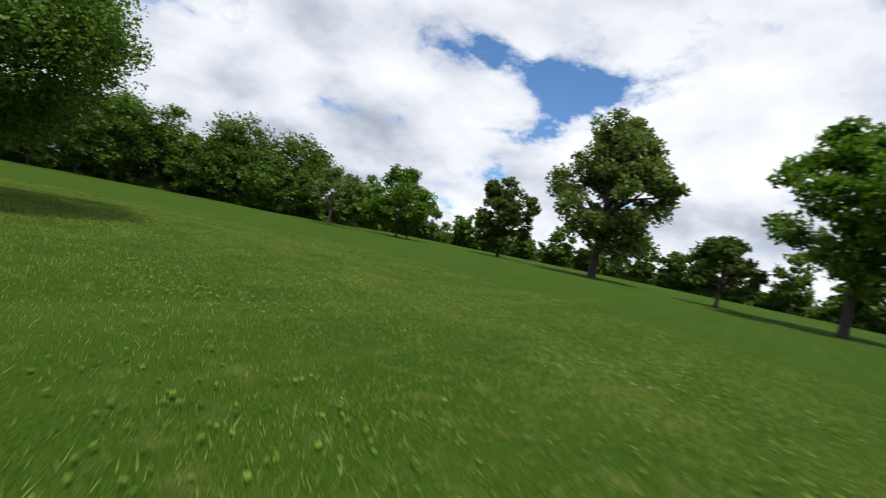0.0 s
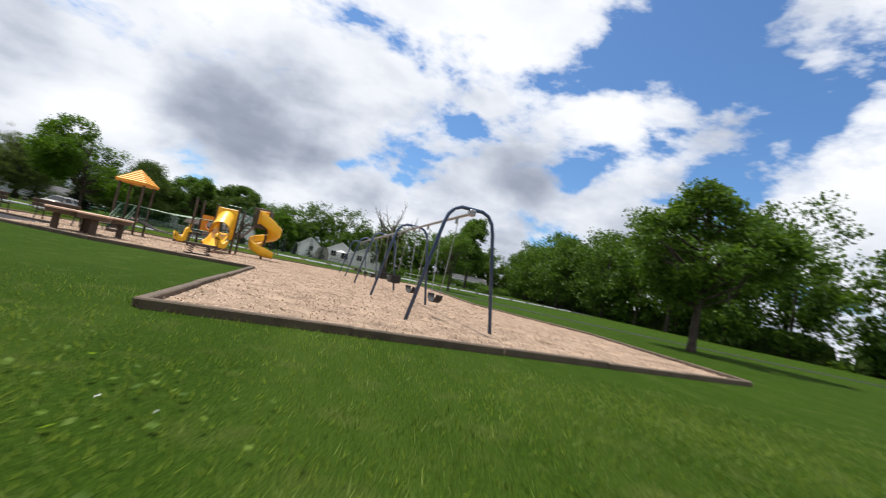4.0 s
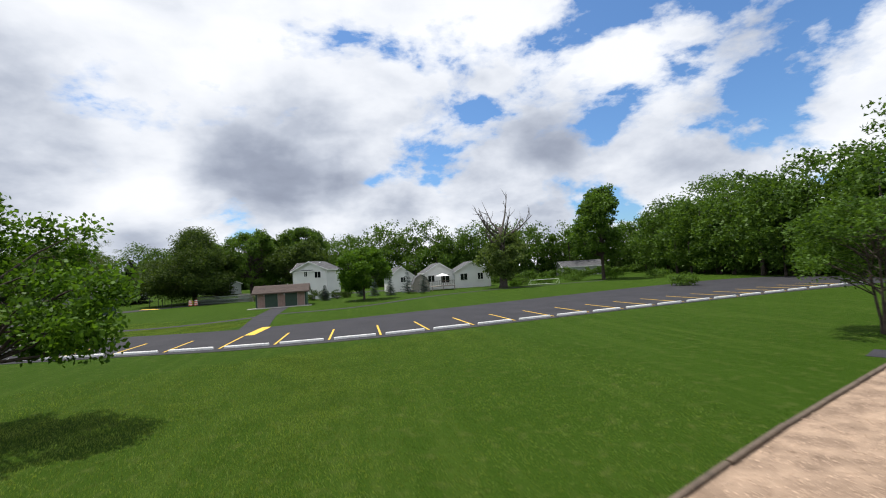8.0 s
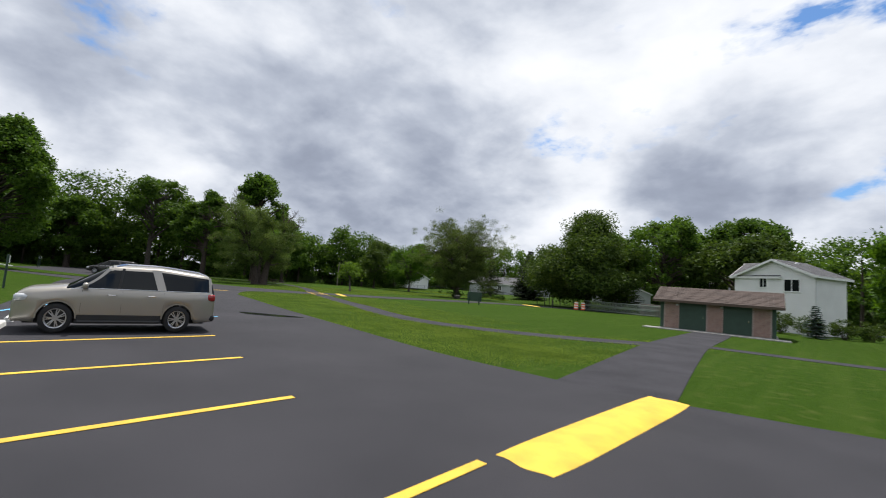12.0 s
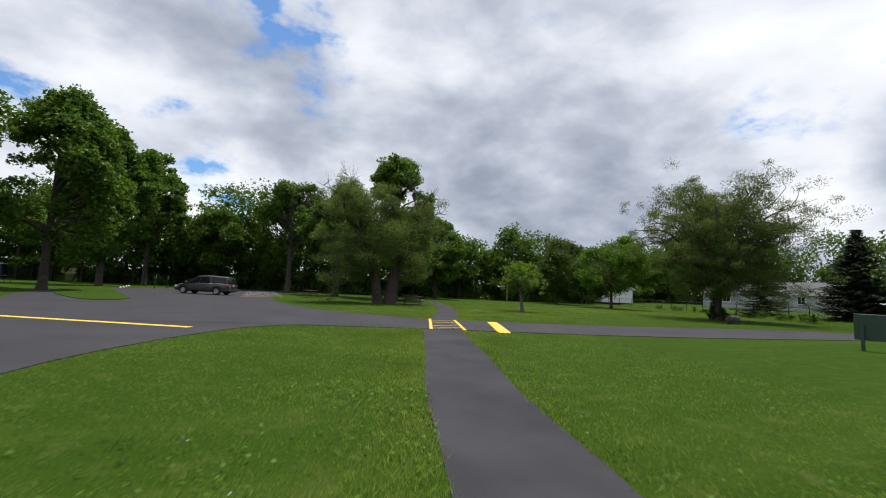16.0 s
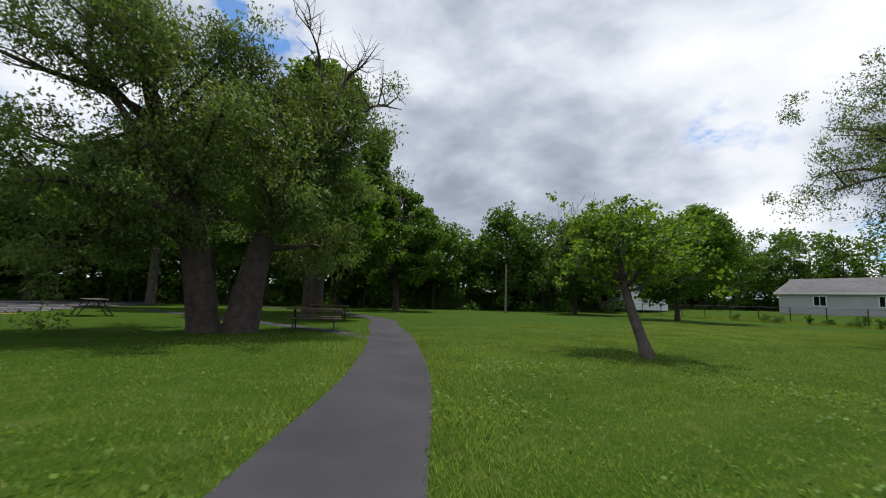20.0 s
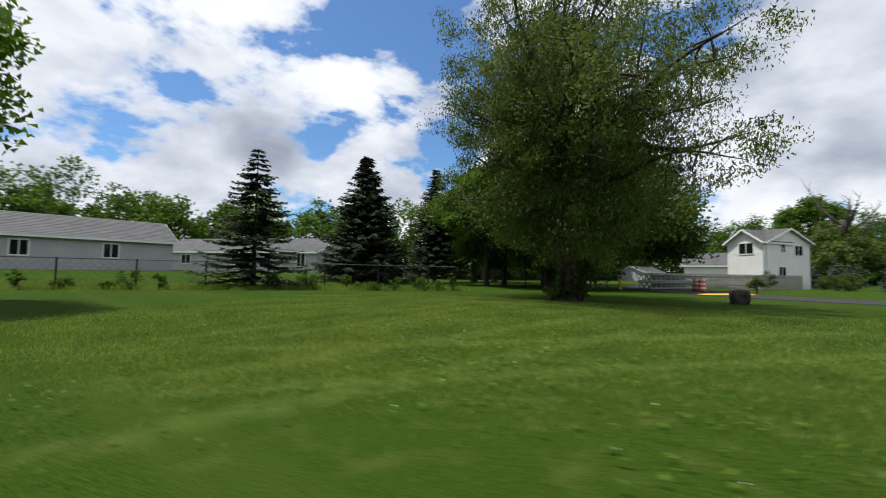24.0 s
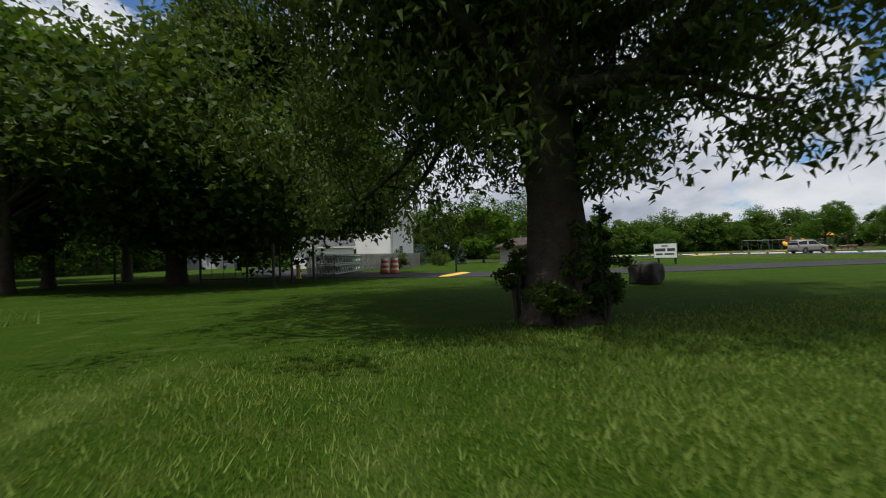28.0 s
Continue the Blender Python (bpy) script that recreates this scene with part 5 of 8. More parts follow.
        if rails:
            bm = bmesh.new()
            pts = [(u, s * cabin(u, 1.0)[0] * 0.9, lerp_table(roof, u) + (0.085 if 0 < k < 9 else 0.02)) for k, u in enumerate(np.linspace(r_top + 0.12, f_top - 0.1, 10))]
            tube(bm, pts, 0.02, 6)
            part("roof_rail", bm, CHROME, root)
        if board:
            bm = bmesh.new()
            tube(bm, [(ax_r + wr * 1.15, s * hw * 0.93, 0.30), (ax_r + wr * 1.3, s * hw * 1.0, 0.30), (ax_f - wr * 1.3, s * hw * 1.0, 0.30), (ax_f - wr * 1.15, s * hw * 0.93, 0.30)], 0.045, 6)
            part("running_board", bm, BLACKTRIM, root)
            part("sill_trim", boxm(((ax_f - ax_r - 2.4 * wr, 0.05, 0.20), (mid, s * hw * 0.972, low + 0.11)), bevel=0.01), BLACKTRIM, root)
        ur, uf = -L / 2, L / 2
        b = lerp_table(belt, ur + 0.15)
        part("tail_lamp", boxm(((0.26, 0.10, 0.20), (ur + 0.14, s * (half(ur + 0.14) - 0.025), b - 0.16)), bevel=0.03), REDLENS, root, smooth=True)
        part("head_lamp", boxm(((0.34, 0.16, 0.18), (uf - 0.20, s * (half(uf - 0.2) - 0.055), lerp_table(belt, uf - 0.2) - 0.13)), bevel=0.04), CLEARLENS, root, smooth=True)
        for c in (ax_f, ax_r):
            wheel(root, c, s, hw, wr)
            bm = bmesh.new()
            tube(bm, [(c + wr * 1.15 * math.cos(a), s * (hw * 0.985), wr + wr * 1.15 * math.sin(a)) for a in (math.pi * k / 12 for k in range(13))], 0.022, 5)
            part("wheel_arch", bm, BLACKTRIM if not board else paint_m, root)
    part("front_bumper", boxm(((0.22, W * 0.80, 0.22), (L / 2 - 0.10, 0, low + 0.12)), bevel=0.05), BLACKTRIM, root, smooth=True)
    part("rear_bumper", boxm(((0.22, W * 0.84, 0.20), (-L / 2 + 0.07, 0, low + 0.14)), bevel=0.05), BLACKTRIM, root, smooth=True)
    part("grille", boxm(((0.05, W * 0.40, 0.22), (L / 2 - 0.015, 0, 0.72)), bevel=0.015), BLACKTRIM, root)
    part("number_plate", boxm(((0.02, 0.31, 0.15), (-L / 2 - 0.012, 0, 0.85)), bevel=0.004), PLATE, root)
    part("plate_bar", boxm(((0.006, 0.22, 0.05), (-L / 2 - 0.024, 0, 0.85))), BLACKTRIM, root)
    return root


car("suv", pose(-13.8, 4.45, 0.016, 0, 0, -100) @ Matrix.Diagonal((0.75, 0.82, 0.85, 1)), "champagne-silver seven-seat car parked nose to a wheel stop", SILVER, 5.1, 2.0, 1.58, -1.44, 0.385,
    belt=[(-2.55, 1.02), (-2.44, 1.20), (0.9, 1.19), (1.5, 1.15), (2.25, 1.06), (2.48, 0.97), (2.55, 0.80)],
    roof=[(-2.52, 1.20), (-2.36, 1.66), (-0.9, 1.80), (0.42, 1.78), (1.42, 1.19)],
    hood=[(-2.55, 1.05), (-2.44, 1.22), (1.1, 1.22), (1.5, 1.24), (2.25, 1.15), (2.46, 1.04), (2.55, 0.84)])
car("minivan", pose(-66.6, 14.6, 0.012, 0, 0, -117), "dark grey minivan standing in the side lot", VANPAINT, 5.0, 1.95, 1.6, -1.45, 0.345,
    belt=[(-2.5, 0.92), (-2.3, 1.02), (0.9, 1.0), (1.6, 0.95), (2.3, 0.78), (2.5, 0.62)],
    roof=[(-2.42, 1.05), (-2.25, 1.62), (-0.5, 1.70), (0.35, 1.64), (1.75, 0.98)],
    hood=[(-2.5, 0.95), (-2.3, 1.05), (1.3, 1.04), (1.7, 1.02), (2.3, 0.86), (2.5, 0.66)], rails=False, board=False)

# ---- playground materials ----
BROWNP = shade_mat("brown_coated_steel", (0.075, 0.048, 0.034), 0.45, var=0.12, scale=3, fine=90, bump=0.03)
GREENP = shade_mat("green_coated_steel", (0.014, 0.105, 0.048), 0.4, var=0.15, scale=3, fine=90, bump=0.03)
PALEGREEN = shade_mat("worn_green_rail", (0.26, 0.38, 0.28), 0.4, 0.2, var=0.15, scale=6, fine=90, bump=0.03)
DECKM = shade_mat("dark_coated_deck", (0.075, 0.048, 0.037), 0.65, var=0.2, scale=4, fine=60, bump=0.1)
YPLAST = shade_mat("yellow_plastic", (0.86, 0.47, 0.022), 0.34, var=0.07, scale=1.5, fine=60, bump=0.02)
OPLAST = shade_mat("orange_plastic", (0.85, 0.30, 0.022), 0.36, var=0.07, scale=1.5, fine=60, bump=0.02)
ROOFP = shade_mat("orange_shingles", (0.84, 0.40, 0.045), 0.5, var=0.1, scale=2, fine=60, bump=0.05, rand=0.1)
CHAIN = shade_mat("galvanised", (0.36, 0.36, 0.37), 0.45, 0.7, var=0.15, scale=8, fine=90, bump=0.03)
BLUEF = shade_mat("blue_coated_steel", (0.045, 0.075, 0.155), 0.4, 0.1, var=0.15, scale=3, fine=80, bump=0.03)
PALERIM = shade_mat("sun_bleached_rim", (0.62, 0.40, 0.28), 0.6, var=0.12, scale=6, fine=60, bump=0.05)
BASIN = shade_mat("orange_basin", (0.58, 0.27, 0.07), 0.55, var=0.18, scale=5, fine=50, bump=0.08, col2=(0.66, 0.38, 0.13))
DARKR = shade_mat("black_rubber", (0.02, 0.02, 0.021), 0.7, var=0.2, scale=6, fine=60, bump=0.05)

# ---- climbing frame ----
PG = Matrix(((0.995, 0.1, 0, 3.05), (-0.1, 0.995, 0, -25.4), (0, 0, 1, 0.03), (0, 0, 0, 1)))
play = thing("play_structure", PG, "brown climbing frame with orange roof, plank bridge and yellow slides", "playground set")


def pp(name, bm, mat_p, label="", smooth=False, parent=None):
    return part(name, bm, mat_p, parent or play, label, smooth)


def post(s, n, top, nm="post"):
    pp(nm, tubes(([(s, n, -0.1), (s, n, top)], 0.057), sides=10), BROWNP, smooth=False)
    pp("post_cap", tubes(([(s, n, top), (s, n, top + 0.025), (s, n, top + 0.04)], [0.062, 0.06, 0.03]), sides=10), BLACKTRIM)


H = 0.55
for s in (-H, H):
    for n in (-H, H):
        post(s, n, 2.6)
for s, tops in ((3.12, 2.5), (4.16, 2.4), (5.2, 2.45)):
    for n in (-H, H):
        post(s, n, tops)

# stepped shingle roof
cover_bm = bmesh.new()
RH, R0, R1 = 0.71, 2.55, 3.36
box(cover_bm, (2 * RH, 2 * RH, 0.11), (0, 0, R0 + 0.055), bevel=0.02)
canopy = pp("roof", cover_bm, OPLAST, "orange moulded shingle roof")
ROWS = 7
for k in range(4):
    for j in range(ROWS):
        f0, f1 = j / ROWS, (j + 1.12) / ROWS
        h0, h1 = RH * (1 - f0) + 0.004, max(0.012, RH * (1 - f1))
        z0, z1 = R0 + 0.11 + (R1 - R0 - 0.11) * f0, R0 + 0.11 + (R1 - R0 - 0.11) * min(1, f1)
        bm = bmesh.new()
        t = 0.035
        lo = [bm.verts.new(p) for p in ((-h0, -h0, z0 - 0.01), (h0, -h0, z0 - 0.01), (h1, -h1, z1 - 0.01), (-h1, -h1, z1 - 0.01))]
        hi = [bm.verts.new(p) for p in ((-h0, -h0 - 0.012, z0 + t), (h0, -h0 - 0.012, z0 + t), (h1, -h1, z1), (-h1, -h1, z1))]
        bm.faces.new(lo[::-1])
        bm.faces.new(hi)
        for i in range(4):
            bm.faces.new((lo[i], lo[(i + 1) % 4], hi[(i + 1) % 4], hi[i]))
        bmesh.ops.rotate(bm, verts=bm.verts, cent=(0, 0, 0), matrix=Matrix.Rotation(k * math.pi / 2, 3, "Z"))
        pp("shingle", bm, ROOFP, parent=canopy)
pp("roof_cap", tubes(([(0, 0, R1 - 0.06), (0, 0, R1 + 0.02)], [0.07, 0.02]), sides=8), OPLAST)


def deck(s0, s1, z):
    pp("deck", boxm((((s1 - s0), 2 * H, 0.06), ((s0 + s1) / 2, 0, z - 0.03)), bevel=0.01), DECKM)


deck(-H, H, 0.78)
deck(3.12, 4.16, 0.78)
deck(4.16, 5.2, 0.98)


def railing(a, b, low, high, n_bars, mat_r=None):
    """A guard with upright bars between two points on the plan."""
    rl = pp("railing", tubes(([(*a, high), (*b, high)], 0.02), sides=6), mat_r or GREENP)
    part("lower_rail", tubes(([(*a, low), (*b, low)], 0.018), sides=6), mat_r or GREENP, rl)
    for k in range(1, n_bars + 1):
        f = k / (n_bars + 1)
        p = (a[0] + (b[0] - a[0]) * f, a[1] + (b[1] - a[1]) * f)
        part("baluster", tubes(([(*p, low), (*p, high)], 0.011), sides=5), mat_r or GREENP, rl)


railing((-H, H), (H, H), 0.88, 1.5, 8)
railing((-H, -H), (-H, H), 0.88, 1.5, 8)
railing((3.12, -H), (4.16, -H), 0.9, 1.5, 0)
railing((4.16, H), (5.2, H), 1.1, 1.65, 7)

# clatter bridge
N = 11
for k in range(N):
    u = (k + 0.5) / N
    s = H + (3.12 - H) * u
    z = 0.76 - 0.30 * (1 - (2 * u - 1) ** 2)
    tilt = math.degrees(math.atan(-0.30 * -4 * (2 * u - 1) / 2.57 * 1.0))
    pp("bridge_plank", boxm(((0.205, 0.86, 0.05), (s, 0, z), (0, -tilt, 0)), bevel=0.008), DECKM)
for n in (-0.47, 0.47):
    pts = [(H + (3.12 - H) * k / 12, n, 0.75 - 0.30 * (1 - (2 * k / 12 - 1) ** 2)) for k in range(13)]
    pp("bridge_chain", tubes((pts, 0.014), sides=5), BLACKTRIM)
    pp("hand_rail", tubes(([(H, n * 1.14, 1.48), (1.83, n * 1.14, 1.43), (3.12, n * 1.14, 1.48)], 0.021), sides=6), PALEGREEN, "worn pale green rail")
    for k in range(1, 12):
        s, _, z = pts[k]
        pp("hanger", tubes(([(s, n * 1.13, 1.44), (s, n, z)], 0.009), sides=4), GREENP)

# steps with a low transfer landing
for k in range(3):
    pp("step", boxm(((0.66, 0.30, 0.05), (0.12, -H - 0.20 - 0.24 * (2 - k), 0.20 + 0.19 * k)), ((0.66, 0.03, 0.17), (0.12, -H - 0.08 - 0.24 * (2 - k), 0.29 + 0.19 * k)), bevel=0.006), DECKM)
pp("bottom_step", boxm(((0.56, 0.40, 0.18), (0.24, -H - 1.05, 0.06)), bevel=0.015), DECKM)
pp("landing", boxm(((0.72, 0.66, 0.06), (-0.56, -H - 0.80, 0.33)), bevel=0.01), DECKM)
for x in (-0.88, -0.24):
    for y in (-H - 1.09, -H - 0.51):
        pp("landing_leg", tubes(([(x, y, -0.06), (x, y, 0.31)], 0.022), sides=6), GREENP)
pp("landing_rail", tubes(([(-0.89, -H - 1.10, 0.3), (-0.89, -H - 1.10, 0.98), (-0.26, -H - 1.10, 0.98), (-0.26, -H - 1.10, 0.3)], 0.018), ([(-0.89, -H - 0.47, 0.3), (-0.89, -H - 0.47, 0.98), (-0.89, -H - 1.10, 0.98)], 0.018), sides=6), GREENP)
for x in (-0.22, 0.46):
    pp("stair_stringer", boxm(((0.05, 1.0, 0.16), (x, -H - 0.42, 0.42), (38, 0, 0)), bevel=0.008), GREENP)
    for off in (0.55, 0.82):
        pp("stair_rail", tubes(([(x, -H - 0.85, off - 0.35), (x, -H - 0.80, off - 0.05), (x, -H - 0.1, off + 0.62), (x, -H, off + 0.6)], 0.018), sides=6), PALEGREEN, "worn pale green rail")

# orange panel with a round crawl hole at the rear of the second deck
panel = pp("play_panel", bmesh.new(), OPLAST, "orange plastic guard panel with a round hole")
bm = bmesh.new()
rows_v = []
for k in range(33):
    a = 2 * math.pi * k / 32
    ca, sa = math.cos(a), math.sin(a)
    e = 1 / max(abs(ca), abs(sa))
    outer, inner = (3.64 + 0.46 * e * ca, 1.34 + 0.44 * e * sa), (3.66 + 0.28 * ca, 1.29 + 0.28 * sa)
    rows_v.append([(*outer[:1], H + 0.025, outer[1]), (*outer[:1], H - 0.025, outer[1]), (*inner[:1], H - 0.025, inner[1]), (*inner[:1], H + 0.025, inner[1]), (*outer[:1], H + 0.025, outer[1])])
loft(bm, rows_v)
bmesh.ops.recalc_face_normals(bm, faces=bm.faces)
bm.to_mesh(panel.data)
bm.free()
bm = bmesh.new()
loft(bm, [[(3.66 + r * math.cos(a), H + d, 1.29 + r * math.sin(a)) for r, d in ((0.32, -0.045), (0.30, -0.055), (0.272, -0.04), (0.265, 0.20), (0.28, 0.20), (0.285, 0.0), (0.32, -0.03), (0.32, -0.045))] for a in (2 * math.pi * k / 28 for k in range(29))])
part("hole_ring", bm, OPLAST, panel, smooth=True)
# cargo net
for k in range(7):
    f = k / 6
    pp("net_rope", tubes(([(3.2 + 1.9 * f, -H - 0.02, 0.74), (3.2 + 1.9 * f + 0.1 * math.sin(k), -H - 0.10, 0.1)], 0.011), sides=5), BLACKTRIM)
for k in range(4):
    z = 0.16 + 0.16 * k
    pp("net_rope", tubes(([(3.16, -H - 0.06, z), (3.8, -H - 0.09, z - 0.03), (5.16, -H - 0.06, z)], 0.011), sides=5), BLACKTRIM)
pp("net_frame", tubes(([(3.12, -H, 0.12), (4.16, -H, 0.10), (5.2, -H, 0.12)], 0.02), sides=6), BROWNP)
for k in range(4):
    pp("ladder_rung", tubes(([(5.2, -H, 0.2 + 0.2 * k), (5.2, H, 0.2 + 0.2 * k)], 0.017), sides=6), GREENP)

# hooded straight slide
hood_p = pp("slide_hood", boxm(((0.2, 0.06, 1.3), (4.29, -H - 0.04, 1.37)), ((0.2, 0.06, 1.3), (5.07, -H - 0.04, 1.37)), ((0.98, 0.06, 0.30), (4.68, -H - 0.04, 2.17)), bevel=0.02), YPLAST, "yellow moulded slide entry")
bm = bmesh.new()
rows_v = []
for k in range(9):
    f = k / 8
    n = -H - 0.06 - 1.0 * f
    zc = 1.77 - 0.66 * f ** 1.1
    w = 0.42 + 0.05 * max(0, f - 0.7) / 0.3
    arch = [(w * math.cos(a), 0.43 * math.sin(a)) for a in (math.pi * j / 16 for j in range(17))]
    outer = [(w, -0.3)] + arch + [(-w, -0.3)]
    ring_p = outer + [(x * 0.93, z * 0.93 - 0.005) for x, z in outer[::-1]]
    rows_v.append([(4.68 + 0.10 * f + x, n, zc + z) for x, z in ring_p + ring_p[:1]])
loft(bm, rows_v)
part("tunnel", bm, YPLAST, hood_p, smooth=True)
bm = bmesh.new()
rows_v = []
for k in range(25):
    f = k / 24
    n = -H - 0.02 - 3.02 * f
    z = 1.0 - 0.80 * min(1, f / 0.86) + 0.05 * max(0, math.sin(math.pi * min(1, f / 0.86))) * 0
    if f > 0.8:
        z = 0.26 + 0.06 * ((1 - f) / 0.2) ** 2
    prof = [(-0.36, 0.26), (-0.40, 0.24), (-0.40, 0.0), (-0.30, -0.06), (0.30, -0.06), (0.40, 0.0), (0.40, 0.24), (0.36, 0.26), (0.32, 0.22), (0.28, 0.04), (0.0, 0.0), (-0.28, 0.04), (-0.32, 0.22), (-0.36, 0.26)]
    rows_v.append([(4.68 + 0.42 * f + x, n, z + zz * (1 - 0.35 * max(0, f - 0.85) / 0.15)) for x, zz in prof])
loft(bm, rows_v)
pp("straight_slide", bm, YPLAST, smooth=True)
pp("slide_foot", tubes(([(5.06, -H - 2.75, -0.1), (5.06, -H - 2.75, 0.2)], 0.04), sides=8), BROWNP)

# stair up to the spiral slide
U0, U1 = Vector((5.22, 0.12, 1.0)), Vector((5.74, 0.62, 1.88))
ud = (U1 - U0)
uside = Vector((ud.y, -ud.x, 0)).normalized()
for q in (-0.36, 0.36):
    o = uside * q
    pp("stair_stringer", tubes(([U0 + o - Vector((0, 0, 0.05)), U1 + o - Vector((0, 0, 0.05))], 0.075), sides=4), BROWNP)
    pp("stair_rail", tubes(([U0 + o + Vector((0, 0, 0.7)), U0 + o + ud * 0.12 + Vector((0, 0, 0.85)), U1 + o + Vector((0, 0, 0.92))], 0.018), ([U0 + o + Vector((0, 0, 0.2)), U1 + o + Vector((0, 0, 0.3))], 0.018), sides=6), GREENP)
    for k in range(6):
        c = U0 + o + ud * ((k + 0.5) / 6)
        pp("baluster", tubes(([c + Vector((0, 0, 0.2)), c + Vector((0, 0, 0.88))], 0.010), sides=5), GREENP)
for k in range(4):
    c = U0 + ud * ((k + 0.6) / 4.4)
    pp("step", boxm(((0.22, 0.68, 0.05), c, (0, 0, math.degrees(math.atan2(ud.y, ud.x)))), bevel=0.006), DECKM)
pp("deck", boxm(((0.80, 0.80, 0.06), (6.16, 0.72, 1.88)), bevel=0.01), DECKM)
def guard(s0, s1, n, z0, z1, bow):
    """A moulded guard panel, bowed outwards, with rolled ends."""
    b = bmesh.new()
    rows_g = []
    for k in range(11):
        f = k / 10
        y = n + bow * (1 - (2 * f - 1) ** 2)
        x = s0 + (s1 - s0) * f
        rows_g.append([(x, y - 0.02, z0), (x, y - 0.02, z1 - 0.03), (x, y, z1), (x, y + 0.02, z1 - 0.03), (x, y + 0.02, z0), (x, y - 0.02, z0)])
    loft(b, rows_g)
    for end in (0, -1):
        b.faces.new([b.verts.new(p) for p in rows_g[end][:5]])
    pp("guard_panel", b, BROWNP, "brown moulded plastic guard panel")


guard(5.78, 6.60, 0.36, 1.64, 2.76, -0.09)
guard(5.78, 6.60, 1.12, 1.70, 2.70, 0.09)
pp("guard_panel", boxm(((0.05, 0.72, 1.06), (6.58, 0.74, 2.2)), bevel=0.02), BROWNP, "brown moulded plastic guard panel")
for p in ((5.76, 0.36), (5.76, 1.10), (6.58, 1.10)):
    pp("corner_post", tubes(([(p[0], p[1], 1.62), (p[0], p[1], 2.66)], 0.05), sides=10), BROWNP)
pp("deck_beam", boxm(((0.78, 0.10, 0.12), (6.16, 0.84, 1.80)), bevel=0.01), BROWNP)
loop_r = pp("arched_rail", tubes(([(4.22, H, 1.0), (4.22, H, 2.42), (4.25, H, 2.52), (4.34, H, 2.57), (4.98, H, 2.57), (5.07, H, 2.52), (5.10, H, 2.42), (5.10, H, 1.0)], 0.02), sides=8), GREENP)
for x in (4.44, 4.66, 4.88):
    part("baluster", tubes(([(x, H, 1.05), (x, H, 2.56)], 0.012), sides=6), GREENP, loop_r)
part("cross_rail", tubes(([(4.22, H, 1.75), (5.10, H, 1.75)], 0.016), sides=6), GREENP, loop_r)

# spiral slide round its pole
CX, CY = 6.52, 0.62
pp("spiral_pole", tubes(([(CX, CY, -0.1), (CX, CY, 2.2)], 0.06), sides=10), BROWNP)
bm = bmesh.new()
rows_v = []
for k in range(53):
    f = k / 52
    a = math.radians(-112 + 392 * f)
    up = 0.26 * max(0.0, 1 - f / 0.2)
    z = 1.93 - 1.68 * f ** 0.96
    rc = 0.41 + 0.06 * f
    prof = [(-0.34, 0.16), (-0.37, 0.14), (-0.37, -0.02), (-0.28, -0.10), (0.28, -0.06), (0.38, 0.06), (0.43, 0.42 + up), (0.40, 0.44 + up), (0.36, 0.40 + up), (0.31, 0.08), (0.2, 0.0), (-0.26, -0.05), (-0.32, 0.02), (-0.34, 0.16)]
    rows_v.append([(CX + (rc + 0.86 * x) * math.cos(a), CY + (rc + 0.86 * x) * math.sin(a), z + zz) for x, zz in prof])
aE = math.radians(280)
for k in range(1, 7):
    g = k / 6
    ex, ey = -math.sin(aE + 0.0) * 0.62 * g, math.cos(aE) * 0.62 * g - 0.22 * g * g
    rows_v.append([(CX + (0.47 + 0.86 * x) * math.cos(aE) + ex, CY + (0.47 + 0.86 * x) * math.sin(aE) + ey, 0.25 - 0.05 * g + zz * (1 - 0.3 * g)) for x, zz in prof])
loft(bm, rows_v)
pp("spiral_slide", bm, YPLAST, smooth=True)
pp("slide_entry", boxm(((0.40, 0.22, 0.66), (6.33, 0.20, 2.24)), ((0.36, 0.10, 0.50), (6.38, 0.08, 2.22)), bevel=0.03), YPLAST)
pp("entry_frame", boxm(((0.06, 0.30, 0.74), (6.11, 0.19, 2.24)), ((0.46, 0.30, 0.05), (6.32, 0.19, 2.60)), bevel=0.012), YPLAST)
for k in range(5):
    a = math.radians(-108 + 17 * k)
    pp("seam_bolt", tubes(([(CX + 0.765 * math.cos(a), CY + 0.765 * math.sin(a), 2.32 - 0.07 * k), (CX + 0.785 * math.cos(a), CY + 0.785 * math.sin(a), 2.32 - 0.07 * k)], 0.013), sides=6), BLACKTRIM)

# ---- sand table with four lobes ----
table = thing("sand_table", pose(4.65, -33.2, 0.03), "brown four-lobed sand table with a bleached rim and orange basin", "sand table")


def lobes(r_scale, n=96):
    out = []
    for k in range(n):
        a = 2 * math.pi * k / n
        r = 0.0
        for q in (-3, -2, -1, 0, 1, 2, 3):
            dl = (a + q * 0.05 - math.radians(30) + math.pi / 4) % (math.pi / 2) - math.pi / 4
            sn = 0.76 * math.sin(dl)
            r += (0.76 * math.cos(dl) + math.sqrt(0.46 ** 2 - sn * sn) if abs(sn) < 0.44 else 0.60) / 7
        out.append((r * r_scale * math.cos(a), r * r_scale * math.sin(a)))
    return out


